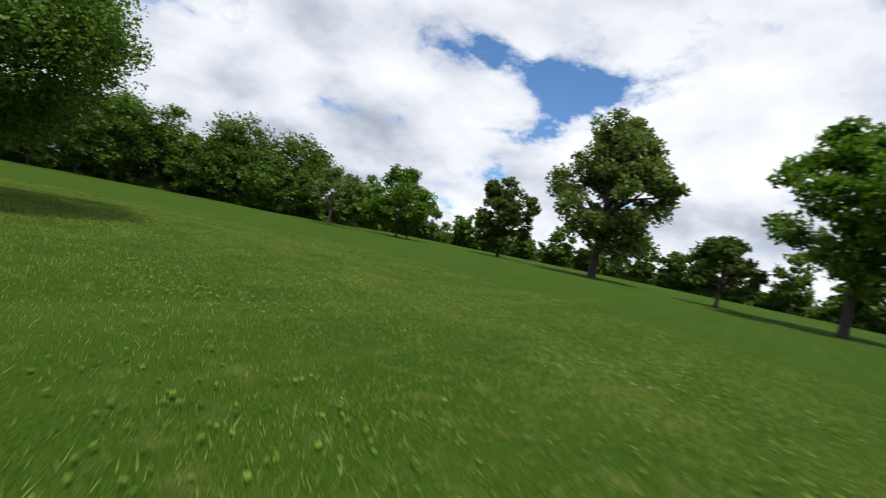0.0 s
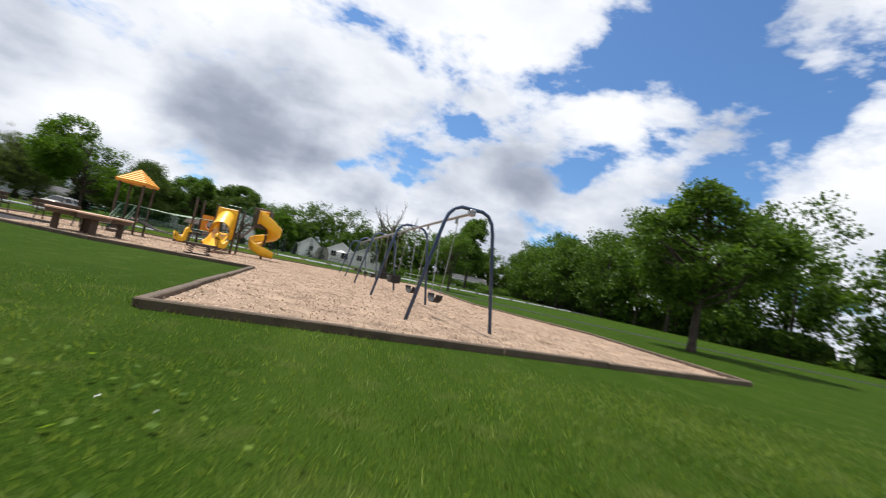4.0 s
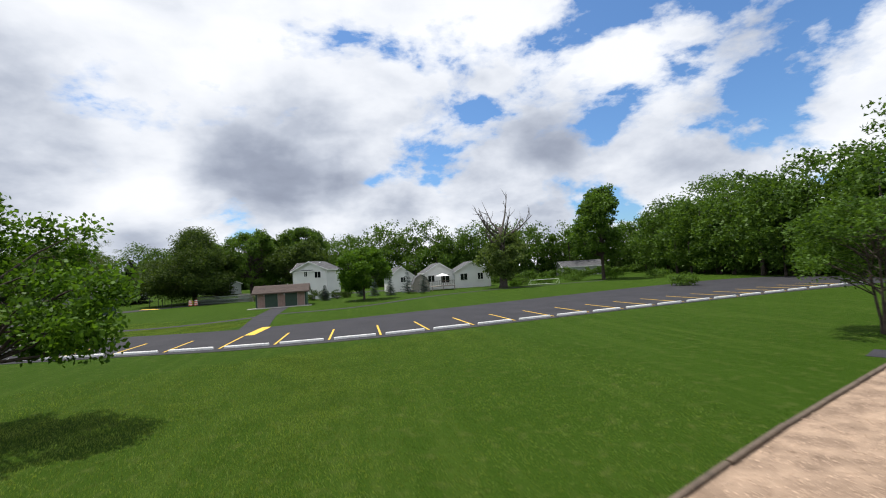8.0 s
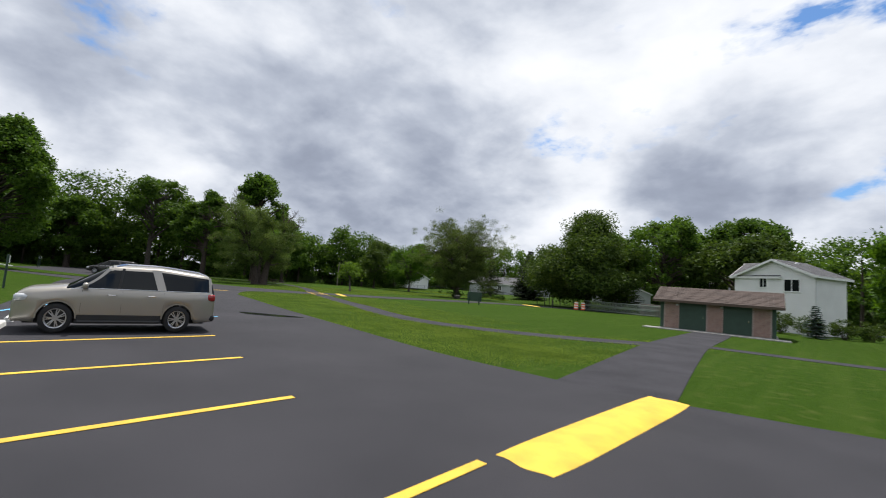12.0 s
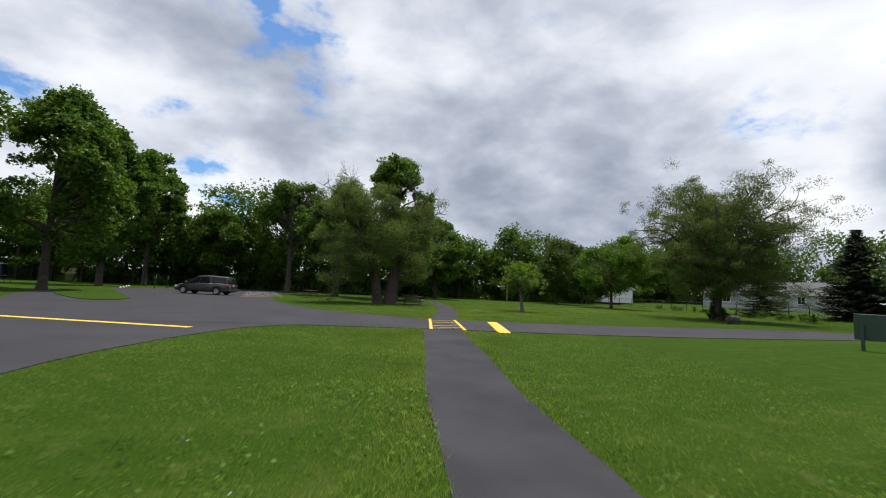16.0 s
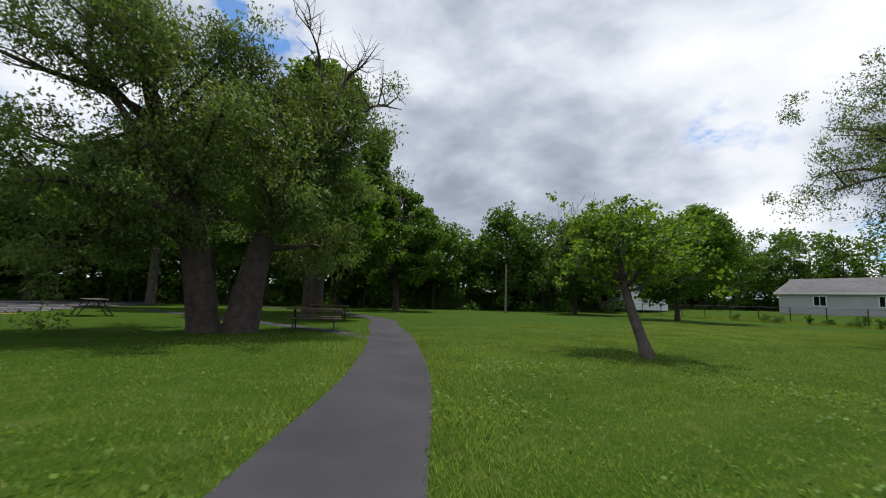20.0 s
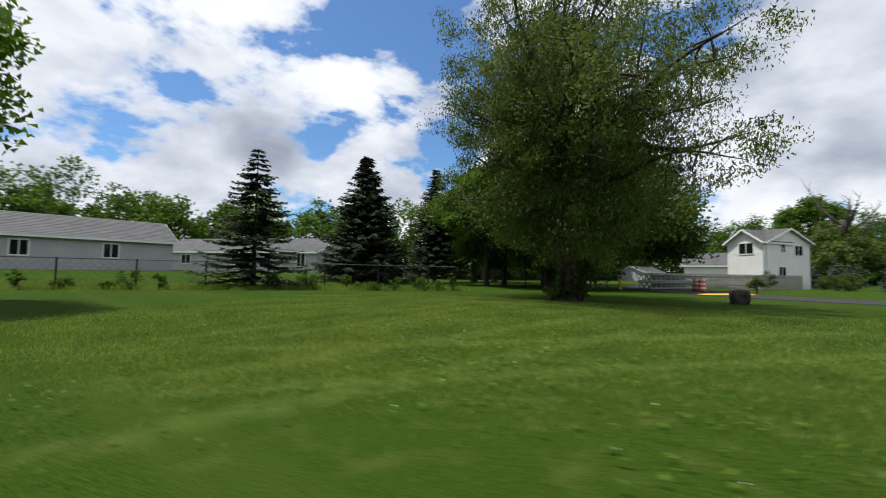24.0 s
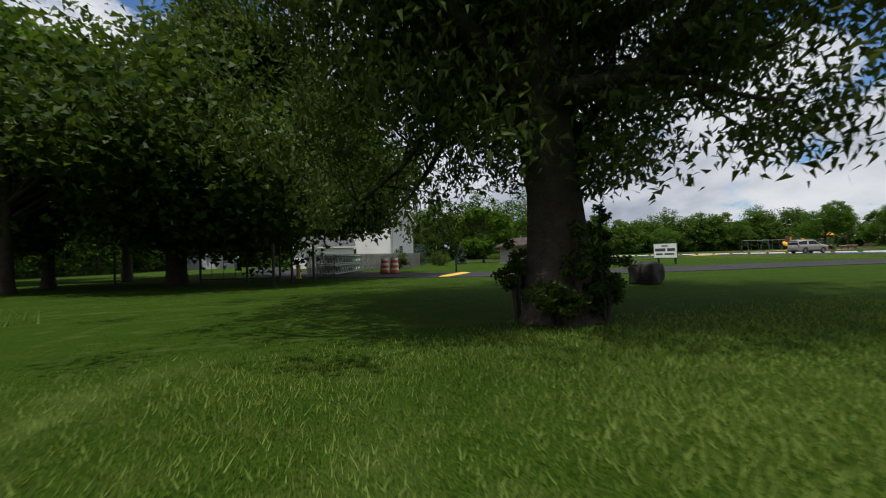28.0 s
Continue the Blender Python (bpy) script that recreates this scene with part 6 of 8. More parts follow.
def lobed_band(levels, cap_low=None, cap_high=None):
    bm = bmesh.new()
    vs = []
    for off, z in levels:
        ring = []
        base_o = lobes(1.0)
        for i, (x, y) in enumerate(base_o):
            p, q = base_o[i - 1], base_o[(i + 1) % len(base_o)]
            tx_, ty_ = q[0] - p[0], q[1] - p[1]
            l_ = math.hypot(tx_, ty_)
            ring.append(bm.verts.new((x + ty_ / l_ * off, y - tx_ / l_ * off, z)))
        vs.append(ring)
    for a, b in zip(vs, vs[1:]):
        for i in range(len(a)):
            bm.faces.new((a[i], a[(i + 1) % len(a)], b[(i + 1) % len(a)], b[i]))
    if cap_low:
        bmesh.ops.triangulate(bm, faces=[bm.faces.new(vs[0])])
    if cap_high:
        bmesh.ops.triangulate(bm, faces=[bm.faces.new(vs[-1])])
    return bm


part("shell", lobed_band([(-0.06, 0.52), (0.0, 0.54), (0.03, 0.66)], cap_low=True), BROWNP, table, smooth=False)
part("rim", lobed_band([(0.03, 0.66), (0.045, 0.70), (0.02, 0.725), (-0.04, 0.72), (-0.055, 0.69)]), PALERIM, table, "pale sun-bleached rim", smooth=True)
part("basin", lobed_band([(-0.055, 0.69), (-0.07, 0.60), (-0.09, 0.585)], cap_high=True), BASIN, table, "orange sandy basin")
for x, y in ((0.2, 0.12), (-0.2, -0.15)):
    part("drain_cover", tubes(([(x, y, 0.58), (x, y, 0.592)], 0.09), sides=12), BLACKTRIM, table)
for k in range(4):
    a = math.radians(30 + 90 * k)
    x, y = 0.90 * math.cos(a), 0.86 * math.sin(a)
    part("leg", boxm(((0.20, 0.20, 0.56), (x, y, 0.26), (0, 0, 20)), bevel=0.02), BROWNP, table)
part("leg", boxm(((0.24, 0.24, 0.56), (0, 0, 0.26), (0, 0, 20)), bevel=0.02), BROWNP, table)


# ---- benches ----
def bench():
    root = thing("park_bench", pose(0, 0, 0), "brown slatted park bench on black curved legs", "bench", "benches by the pad")
    for k in range(2):
        part("back_slat", boxm(((1.85, 0.04, 0.15), (0, -0.24 - 0.02 * k, 0.62 + 0.17 * k), (12, 0, 0)), bevel=0.01), BROWNP, root)
    for k in range(3):
        part("seat_slat", boxm(((1.85, 0.12, 0.04), (0, -0.13 + 0.135 * k, 0.44)), bevel=0.01), BROWNP, root)
    for x in (-0.72, 0.72):
        part("leg", tubes(([(x, -0.30, -0.02), (x, -0.22, 0.22), (x, -0.20, 0.42), (x, -0.27, 0.86)], 0.024), ([(x, 0.26, -0.02), (x, 0.20, 0.12), (x, 0.19, 0.40), (x, -0.2, 0.415)], 0.024), sides=7), BLACKTRIM, root)
        part("arm_rest", tubes(([(x, -0.24, 0.64), (x, 0.02, 0.66), (x, 0.18, 0.62), (x, 0.21, 0.44)], 0.018), sides=6), BLACKTRIM, root)
    return root


b1 = bench()
b1.matrix_world = pose(-0.95, -28.6, 0.03, 0, 0, -7)
copy_thing(b1, pose(1.85, -29.1, 0.03, 0, 0, -9))

# ---- spring see-saw ----
rider = thing("spring_seesaw", pose(8.25, -33.5, 0.03, 0, 0, 38), "dark spring see-saw with two yellow animal-shaped seats", "seesaw")
sil = [(-0.34, 0.58), (-0.36, 0.70), (-0.28, 0.68), (-0.12, 0.54), (0.04, 0.54), (0.12, 0.66), (0.16, 0.84), (0.24, 0.92), (0.34, 0.86), (0.40, 0.76), (0.28, 0.70), (0.26, 0.48), (0.12, 0.38), (-0.2, 0.38), (-0.32, 0.46)]
for sg in (-1, 1):
    bm = bmesh.new()
    f0 = [bm.verts.new((sg * (0.72 - x * 0.66), -0.10, z)) for x, z in sil]
    f1 = [bm.verts.new((sg * (0.72 - x * 0.66), 0.10, z)) for x, z in sil]
    bmesh.ops.triangulate(bm, faces=[bm.faces.new(f0), bm.faces.new(f1)])
    for i in range(len(sil)):
        bm.faces.new((f0[i], f0[(i + 1) % len(sil)], f1[(i + 1) % len(sil)], f1[i]))
    bmesh.ops.bevel(bm, geom=[e for e in bm.edges if abs(e.verts[0].co.y - e.verts[1].co.y) < 0.01 and len(e.link_faces) == 2 and e.calc_face_angle(0) > 1.0], offset=0.028, segments=3, affect="EDGES", profile=0.5)
    part("seat", bm, YPLAST, rider, smooth=True)
    part("hand_grip", tubes(([(sg * 0.55, -0.2, 0.70), (sg * 0.55, 0.2, 0.70)], 0.016), sides=6), BLACKTRIM, rider)
    part("foot_rest", tubes(([(sg * 0.5, -0.24, 0.36), (sg * 0.5, 0.24, 0.36)], 0.02), sides=6), BLACKTRIM, rider)
    part("coil_spring", tubes(([(sg * 0.3 + 0.09 * math.cos(k * 0.7), 0.09 * math.sin(k * 0.7), 0.34 * k / 40) for k in range(41)], 0.014), sides=5), BLACKTRIM, rider)
part("beam", tubes(([(-0.95, 0, 0.38), (0.95, 0, 0.38)], 0.045), sides=8), BROWNP, rider)
part("base", boxm(((0.9, 0.3, 0.05), (0, 0, 0.02)), bevel=0.01), BLACKTRIM, rider)
# two dark posts of the picnic surface by the pad
bin_p = thing("waste_post", pose(-4.2, -33.6, 0.0), "dark square post at the edge of the pad", "post")
part("shaft", boxm(((0.16, 0.16, 0.95), (0, 0, 0.45)), bevel=0.015), BROWNP, bin_p)
part("top", boxm(((0.5, 0.5, 0.07), (0, 0, 0.93)), bevel=0.015), BROWNP, bin_p)

# ---- swing set ----
YS = (-43.35, -38.2, -32.6, -26.9, -21.6)
XC, ZT = 0.25, 2.32
swings = thing("swing_set", pose(14.75, -33.0, 0.02, 0, 0, -0.7) @ Matrix.Translation((0, 33.0, 0)), "long swing frame with blue arches and a galvanised top rail", "swing set")
for y in YS:
    arch = [(XC - 0.90, y, -0.1), (XC - 0.52, y, ZT - 0.36), (XC - 0.46, y, ZT - 0.16), (XC - 0.36, y, ZT - 0.03), (XC - 0.22, y, ZT + 0.03), (XC + 0.22, y, ZT + 0.03), (XC + 0.36, y, ZT - 0.03), (XC + 0.46, y, ZT - 0.16), (XC + 0.52, y, ZT - 0.36), (XC + 0.88, y, -0.1)]
    part("arch_frame", tubes((arch, 0.037), sides=8), BLUEF, swings, "blue steel arch", smooth=True)
    part("clamp", boxm(((0.13, 0.16, 0.13), (XC, y, ZT - 0.04)), bevel=0.02), CHAIN, swings)
for a, b in zip(YS, YS[1:]):
    part("top_rail", tubes(([(XC, a, ZT - 0.05), (XC, b, ZT - 0.05)], 0.034), sides=8), CHAIN, swings, "grey galvanised rail")
    for f in (0.17, 0.36, 0.64, 0.83):
        y = a + (b - a) * f
        part("hanger", boxm(((0.05, 0.06, 0.12), (XC, y, ZT - 0.13)), bevel=0.008), CHAIN, swings)


def chain(bm, a, b, n=26, r=0.006):
    a, b = Vector(a), Vector(b)
    d = (b - a) / n
    for i in range(n):
        p = a + d * i
        o = Vector((0.013, 0, 0)) if i % 2 else Vector((0, 0.013, 0))
        m1, m2 = p + d * 0.3, p + d * 0.8
        for sg in (-1, 1):
            tube(bm, [p - d * 0.12, m1 + o * sg, m2 + o * sg, p + d * 1.12], r, 3, False)
    return bm


def swing(bucket):
    root = thing("bucket_swing" if bucket else "belt_swing", pose(0, 0, 0), "black rubber bucket swing on chains" if bucket else "black belt swing on galvanised chains", "swing", "swings")
    w = 0.30
    zs = 0.62 if bucket else 0.46
    for s in (-1, 1):
        part("chain", chain(bmesh.new(), (0, s * 0.54, ZT - 0.16), (0, s * w, zs + (0.28 if bucket else 0.06)), 22 if bucket else 30), CHAIN, root)
    if bucket:
        bm = bmesh.new()
        loft(bm, [[(x, y * q, zs - 0.16 + z) for x, y in ((-0.17, -0.22), (-0.17, 0.22), (0.17, 0.22), (0.17, -0.22), (-0.17, -0.22))] for z, q in ((0.0, 0.55), (0.04, 0.9), (0.24, 1.05), (0.27, 1.0), (0.24, 0.9))])
        box(bm, (0.12, 0.36, 0.04), (0, 0, zs - 0.15), bevel=0.01)
        part("seat", bm, DARKR, root)
        for s in (-1, 1):
            part("strap", tubes(([(-0.15, s * 0.21, zs + 0.08), (0, s * w, zs + 0.30), (0.15, s * 0.21, zs + 0.08)], 0.013), sides=5), DARKR, root)
    else:
        bm = bmesh.new()
        loft(bm, [[(x, -w * math.cos(a), zs + 0.06 - 0.17 * math.sin(a) + t) for x, t in ((-0.08, 0), (0.08, 0), (0.08, 0.018), (-0.08, 0.018), (-0.08, 0))] for a in (math.pi * k / 12 for k in range(13))])
        part("seat", bm, DARKR, root)
    return root


belt, bucket = swing(False), swing(True)
spots = [(i, f) for i in range(4) for f in (0.265, 0.735)]
done = {False: False, True: False}
for i, f in spots:
    y = YS[i] + (YS[i + 1] - YS[i]) * f
    kind_b = i == 1
    m = pose(15.0 + 0.0122 * (y + 33.0), y, 0.02, 0, 0, random.uniform(-6, 6))
    if not done[kind_b]:
        (bucket if kind_b else belt).matrix_world = m
        done[kind_b] = True
    else:
        copy_thing(bucket if kind_b else belt, m)

# ---- building materials ----
SIDING = shade_mat("white_siding", (0.74, 0.74, 0.73), 0.6, var=0.06, scale=0.7, fine=30, bump=0.05)
GREYSIDE = shade_mat("grey_siding", (0.40, 0.41, 0.43), 0.65, var=0.08, scale=0.7, fine=30, bump=0.05)
ROOFG = shade_mat("grey_shingle_roof", (0.085, 0.085, 0.09), 0.9, var=0.25, scale=1.5, fine=18, bump=0.5)
ROOFB = shade_mat("brown_shingle_roof", (0.062, 0.044, 0.037), 0.9, var=0.3, scale=1.5, fine=16, bump=0.5, rand=0.25)
TRIMW = shade_mat("white_trim", (0.78, 0.78, 0.77), 0.5, var=0.05, bump=0.02)
BRICKM = shade_mat("pink_brown_brick", (0.25, 0.165, 0.135), 0.85, var=0.2, scale=3, fine=40, bump=0.3, rand=0.35)
MORTAR = shade_mat("mortar", (0.36, 0.31, 0.28), 0.9, var=0.15, scale=3, fine=60, bump=0.2)
SHEDGREEN = shade_mat("dark_green_boards", (0.020, 0.048, 0.031), 0.6, var=0.15, scale=3, fine=40, bump=0.1)
GABLEGREEN = shade_mat("green_boards", (0.030, 0.105, 0.062), 0.6, var=0.15, scale=3, fine=40, bump=0.1)
GREYWOOD = shade_mat("grey_weathered_wood", (0.24, 0.215, 0.19), 0.9, var=0.3, scale=4, fine=40, bump=0.3, rand=0.3)
ORANGE = shade_mat("orange_barrel", (0.80, 0.13, 0.03), 0.5, var=0.1, bump=0.02)
HYDR = shade_mat("hydrant_yellow", (0.78, 0.60, 0.10), 0.45, var=0.1, bump=0.03)
ROCKM = shade_mat("boulder", (0.045, 0.042, 0.038), 0.9, var=0.35, scale=3, fine=22, bump=0.9)
BLACKP = shade_mat("black_post_paint", (0.015, 0.015, 0.016), 0.5, var=0.15, bump=0.05)
SIGNW = shade_mat("sign_white", (0.80, 0.80, 0.79), 0.5, var=0.04, bump=0.0)
SIGNT = shade_mat("sign_lettering", (0.05, 0.06, 0.07), 0.5, var=0.05, bump=0.0)
TARPG = shade_mat("grey_green_metal", (0.20, 0.235, 0.20), 0.5, 0.3, var=0.2, scale=2, fine=40, bump=0.1)
POLE = shade_mat("pole_wood", (0.20, 0.17, 0.14), 0.9, var=0.25, scale=4, fine=40, bump=0.3)

# ---- the lawn beyond the boundary fence rises gently ----
FENCE = [(-88, 80), (-70, 77), (-60, 74.6), (-54.5, 72.8), (-49.5, 70.2), (-45.2, 67.4), (-41.4, 64.8)]
rise = [(0.6, 0.004), (3, 0.16), (7, 0.5), (12, 0.8), (20, 0.92), (60, 0.95)]
bm = bmesh.new()
fl = smooth_line(FENCE + [(-38.6, 65.6), (-36, 69.0), (-33, 73)], 3)
grid = []
for i, p in enumerate(fl):
    d = fl[min(i + 1, len(fl) - 1)] - fl[max(i - 1, 0)]
    d = d / np.linalg.norm(d)
    nrm = np.array([0.10, 0.995]) if i < len(fl) - 4 else np.array([0.25, 0.97])
    fade = 0.15 if i > len(fl) - 3 else 1.0
    grid.append([(p[0] + nrm[0] * o, p[1] + nrm[1] * o, z * (fade if o < 30 else 1)) for o, z in rise])
loft(bm, grid)
tagged(part("house_lawn", bm, LAWN, smooth=True), "lawn rising gently to the grey house", "lawn", kind="structure")


# ---- houses ----
def siding(bm, origin, along, width, z0, z1, top=None, course=0.2, t=0.02):
    """Overlapping boards on one wall; top gives the half width of a gable at a height."""
    o, a = Vector(origin), Vector(along).normalized()
    nrm = Vector((a.y, -a.x, 0))
    n = max(1, int(round((z1 - z0) / course)))
    rows_v = []
    for k in range(n):
        for z, off in ((z0 + (z1 - z0) * k / n, t), (z0 + (z1 - z0) * (k + 1) / n, 0.0)):
            w0, w1 = (0, width) if not top else top(min(z, z1 - 0.01))
            rows_v.append([o + a * w0 + Vector((0, 0, z)) + nrm * off, o + a * w1 + Vector((0, 0, z)) + nrm * off])
    loft(bm, rows_v)


def house(name, m, w, d, eave, ridge, label, wall_m=None, roof_m=None, wins=(), over=0.35, group="houses", doors=()):
    """A gabled house; its ridge runs along local y, gables at y = 0 and y = d; wins: side, place, sill, width, height."""
    wall_m, roof_m = wall_m or SIDING, roof_m or ROOFG
    root = thing(name, m, label, "house", group)

    def gable(z):
        f = 0 if z <= eave else (z - eave) / (ridge - eave)
        return (w / 2 * f, w - w / 2 * f)

    for side, (o, a, L) in {"front": ((-w / 2, 0, 0), (1, 0, 0), w), "back": ((w / 2, d, 0), (-1, 0, 0), w), "left": ((-w / 2, d, 0), (0, -1, 0), d), "right": ((w / 2, 0, 0), (0, 1, 0), d)}.items():
        bm = bmesh.new()
        siding(bm, o, a, L, -0.3, ridge if side in ("front", "back") else eave, gable if side in ("front", "back") else None)
        wall = part("wall", bm, wall_m, root)
        A, O = Vector(a), Vector(o)
        nrm = Vector((A.y, -A.x, 0))
        rz = math.degrees(math.atan2(A.y, A.x))
        for s2, u, sill, ww, hh in wins:
            if s2 != side:
                continue
            c = O + A * u + nrm * 0.03 + Vector((0, 0, sill + hh / 2))
            win = part("window", boxm(((ww + 0.16, 0.07, 0.09), c + Vector((0, 0, hh / 2 + 0.04)), (0, 0, rz)), ((ww + 0.16, 0.09, 0.09), c - Vector((0, 0, hh / 2 + 0.04)), (0, 0, rz)), ((0.09, 0.07, hh), c + A * (ww / 2 + 0.04), (0, 0, rz)), ((0.09, 0.07, hh), c - A * (ww / 2 + 0.04), (0, 0, rz)), ((0.06, 0.06, hh), c, (0, 0, rz))), TRIMW, root)
            for sg in (-1, 1):
                part("pane", boxm(((ww / 2 - 0.03, 0.02, hh), c + A * sg * ww / 4 - nrm * 0.005, (0, 0, rz))), TINT, win)
    for sg in (-1, 1):
        bm = bmesh.new()
        run = math.hypot(w / 2, ridge - eave)
        k = 1 + over / run
        rows_v = []
        nb = 14
        for j in range(nb + 1):
            f = j / nb
            x = sg * w / 2 * k * (1 - f)
            z = ridge - (ridge - eave) * k * (1 - f)
            step = 0.0 if j == nb else 0.02
            rows_v.append([(x, -over, z + 0.06 + step), (x, d + over, z + 0.06 + step)])
            if j < nb:
                f2 = (j + 1) / nb
                x2, z2 = sg * w / 2 * k * (1 - f2), ridge - (ridge - eave) * k * (1 - f2)
                rows_v.append([(x2, -over, z2 + 0.06), (x2, d + over, z2 + 0.06)])
        loft(bm, rows_v)
        e0 = Vector((sg * w / 2 * k, 0, ridge - (ridge - eave) * k))
        rf = part("roof", bm, roof_m, root, "shingled roof slope")
        part("eave_board", boxm(((0.05, d + 2 * over, 0.18), (e0.x, d / 2, e0.z - 0.03))), TRIMW, rf)
        ang = math.degrees(math.atan2((ridge - eave), -sg * w / 2))
        for y in (-over, d + over):
            mid_p = Vector((e0.x / 2, y, (ridge + e0.z) / 2 - 0.04))
            L = math.hypot(e0.x, ridge - e0.z)
            part("barge_board", boxm(((L, 0.05, 0.18), mid_p, (0, -ang, 0))), TRIMW, rf)
    for side, u, ww, hh in doors:
        part("door", boxm(((ww, 0.08, hh), (-w / 2 + u, -0.04, hh / 2))), TRIMW, root)
    return root


house("white_house", pose(-3.9, 50.3, 0, 0, 0, -29.7), 6.6, 4.0, 5.0, 6.4, "white two-storey house with grey shingle roof and dark windows",
      wins=[("front", 2.4, 3.9, 0.6, 0.9), ("front", 4.8, 3.6, 1.2, 1.0), ("front", 2.2, 1.2, 1.0, 1.1)])
house("white_house", pose(-6.1, 53.9, 0, 0, 0, -120), 3.8, 4.0, 5.0, 6.3, "white gabled wing of the two-storey house", wins=[("front", 2.1, 3.7, 1.5, 1.1)])
house("white_house", pose(12.0, 55.0, 0, 0, 0, 4), 4.6, 8.0, 3.0, 4.7, "small white gabled house behind young spruces", wins=[("front", 2.6, 1.8, 0.9, 0.9)])
house("white_house", pose(19.2, 54.5, 0, 0, 0, 0), 5.6, 8.0, 3.3, 5.0, "white gabled house with a rear deck", wins=[("front", 1.2, 1.5, 1.2, 1.2), ("front", 3.9, 1.2, 1.6, 1.6)])
house("white_house", pose(25.5, 53.8, 0, 0, 0, -4), 7.0, 9.0, 3.1, 5.0, "pale house with a grey roof behind the dead-topped tree", wins=[("front", 1.8, 1.5, 1.3, 1.2), ("front", 5.0, 1.5, 1.0, 1.2)])
house("pale_house", pose(70, 84, 0, 0, 0, 78), 7.5, 11.0, 2.5, 4.0, "distant pale house beyond the hedge", GREYSIDE, wins=[("right", 3, 1.0, 1.4, 1.1), ("right", 8, 1.0, 1.4, 1.1)])
house("grey_house", pose(-30.5, 92.9, 0.85, 0, 0, 27.5), 9.0, 22.5, 2.5, 4.3, "long grey single-storey house with white-framed windows", GREYSIDE, wins=[("left", 4.5, 1.0, 1.3, 1.0), ("left", 11.5, 0.9, 0.8, 1.3), ("left", 16.0, 0.8, 0.9, 1.5), ("left", 20.4, 0.8, 1.0, 1.6), ("left", 1.2, 1.0, 1.0, 0.9)])
house("grey_house", pose(-49.6, 92.4, 0.85, 0, 0, 88), 8.0, 18.5, 2.5, 4.2, "pale grey single-storey house beyond the lawn", GREYSIDE, wins=[("left", 4.0, 1.0, 1.1, 1.0), ("left", 9.4, 1.0, 0.9, 1.0), ("left", 14.4, 1.0, 0.9, 1.0)])
house("white_house", pose(-82, 84, 0.9, 0, 0, 80), 7.0, 9.0, 2.5, 3.9, "small white house behind boundary trees", wins=[("left", 4, 0.9, 1.2, 1.1)])

# gambrel garden barn
barn = thing("garden_barn", pose(14.9, 49.2, 0), "grey weathered gambrel-roofed garden barn", "barn", "houses")
prof = [(-1.35, 0), (-1.5, 1.3), (-0.95, 2.5), (0, 3.1), (0.95, 2.5), (1.5, 1.3), (1.35, 0)]
for y in (0, 3.0):
    bm = bmesh.new()
    bm.faces.new([bm.verts.new((x, y, z)) for x, z in prof])
    part("gable_wall", bm, GREYWOOD, barn)
bm = bmesh.new()
loft(bm, [[(x * 1.03, y, z + 0.03) for x, z in prof[1:-1]] for y in (-0.2, 3.2)])
part("roof", bm, ROOFG, barn)
for x in (-1.42, 1.42):
    part("side_wall", boxm(((0.06, 3.0, 1.35), (x, 1.5, 0.65))), GREYWOOD, barn)
part("door", boxm(((1.3, 0.05, 1.9), (0, -0.04, 0.96)), bevel=0.01), GREYWOOD, barn)

# deck with a parasol beside the pale house
deck_t = thing("garden_deck", pose(19.0, 51.2, 0), "raised wooden garden deck with a dark rail", "deck")
part("floor", boxm(((4.2, 2.8, 0.12), (0, 0, 0.75)), bevel=0.01), GREYWOOD, deck_t)
for k in range(13):
    part("baluster", boxm(((0.05, 0.05, 0.9), (-2.05 + 4.1 * k / 12, -1.35, 1.25))), BROWNP, deck_t)
part("rail", boxm(((4.2, 0.09, 0.06), (0, -1.35, 1.72))), BROWNP, deck_t)
for x in (-2.0, 0, 2.0):
    part("post", boxm(((0.12, 0.12, 0.75), (x, -1.3, 0.36))), GREYWOOD, deck_t)
par = thing("parasol", pose(19.2, 51.4, 0.81), "white garden parasol open on the deck", "parasol")
part("pole", tubes(([(0, 0, 0), (0, 0, 2.2)], 0.025), sides=6), GREYWOOD, par)
bm = bmesh.new()
loft(bm, [[(1.35 * math.cos(a) * q, 1.35 * math.sin(a) * q, 1.75 + 0.5 * (1 - q)) for q in (0.02, 0.5, 1.0)] for a in (2 * math.pi * k / 8 for k in range(9))])
part("canopy", bm, SIGNW, par)

# ---- shed ----
SH = pose(-9.1, 34.3, 0, 0, 0, 4)
shed = thing("brick_shed", SH @ Matrix.Diagonal((0.88, 0.92, 0.96, 1)), "brick toilet block with green doors and a brown shingle roof", "shed")
SW, SD, EV, RG = 7.2, 4.2, 2.2, 3.0
part("apron", boxm(((9.0, 1.5, 0.06), (3.5, -0.75, 0.03)), ((SW + 0.3, SD + 0.2, 0.08), (SW / 2, SD / 2, 0.04))), CONCRETE, shed)
part("wall", boxm(((SW, 0.16, EV), (SW / 2, 0.11, EV / 2))), SHEDGREEN, shed)
for px0, pw in ((0.25, 1.0), (3.1, 1.0), (5.9, 1.05)):
    part("brick_panel", boxm(((pw + 0.06, 0.03, EV - 0.05), (px0 + pw / 2, 0.02, EV / 2))), MORTAR, shed)
part("wall", boxm(((SW, 0.16, EV), (SW / 2, SD - 0.1, EV / 2))), MORTAR, shed)
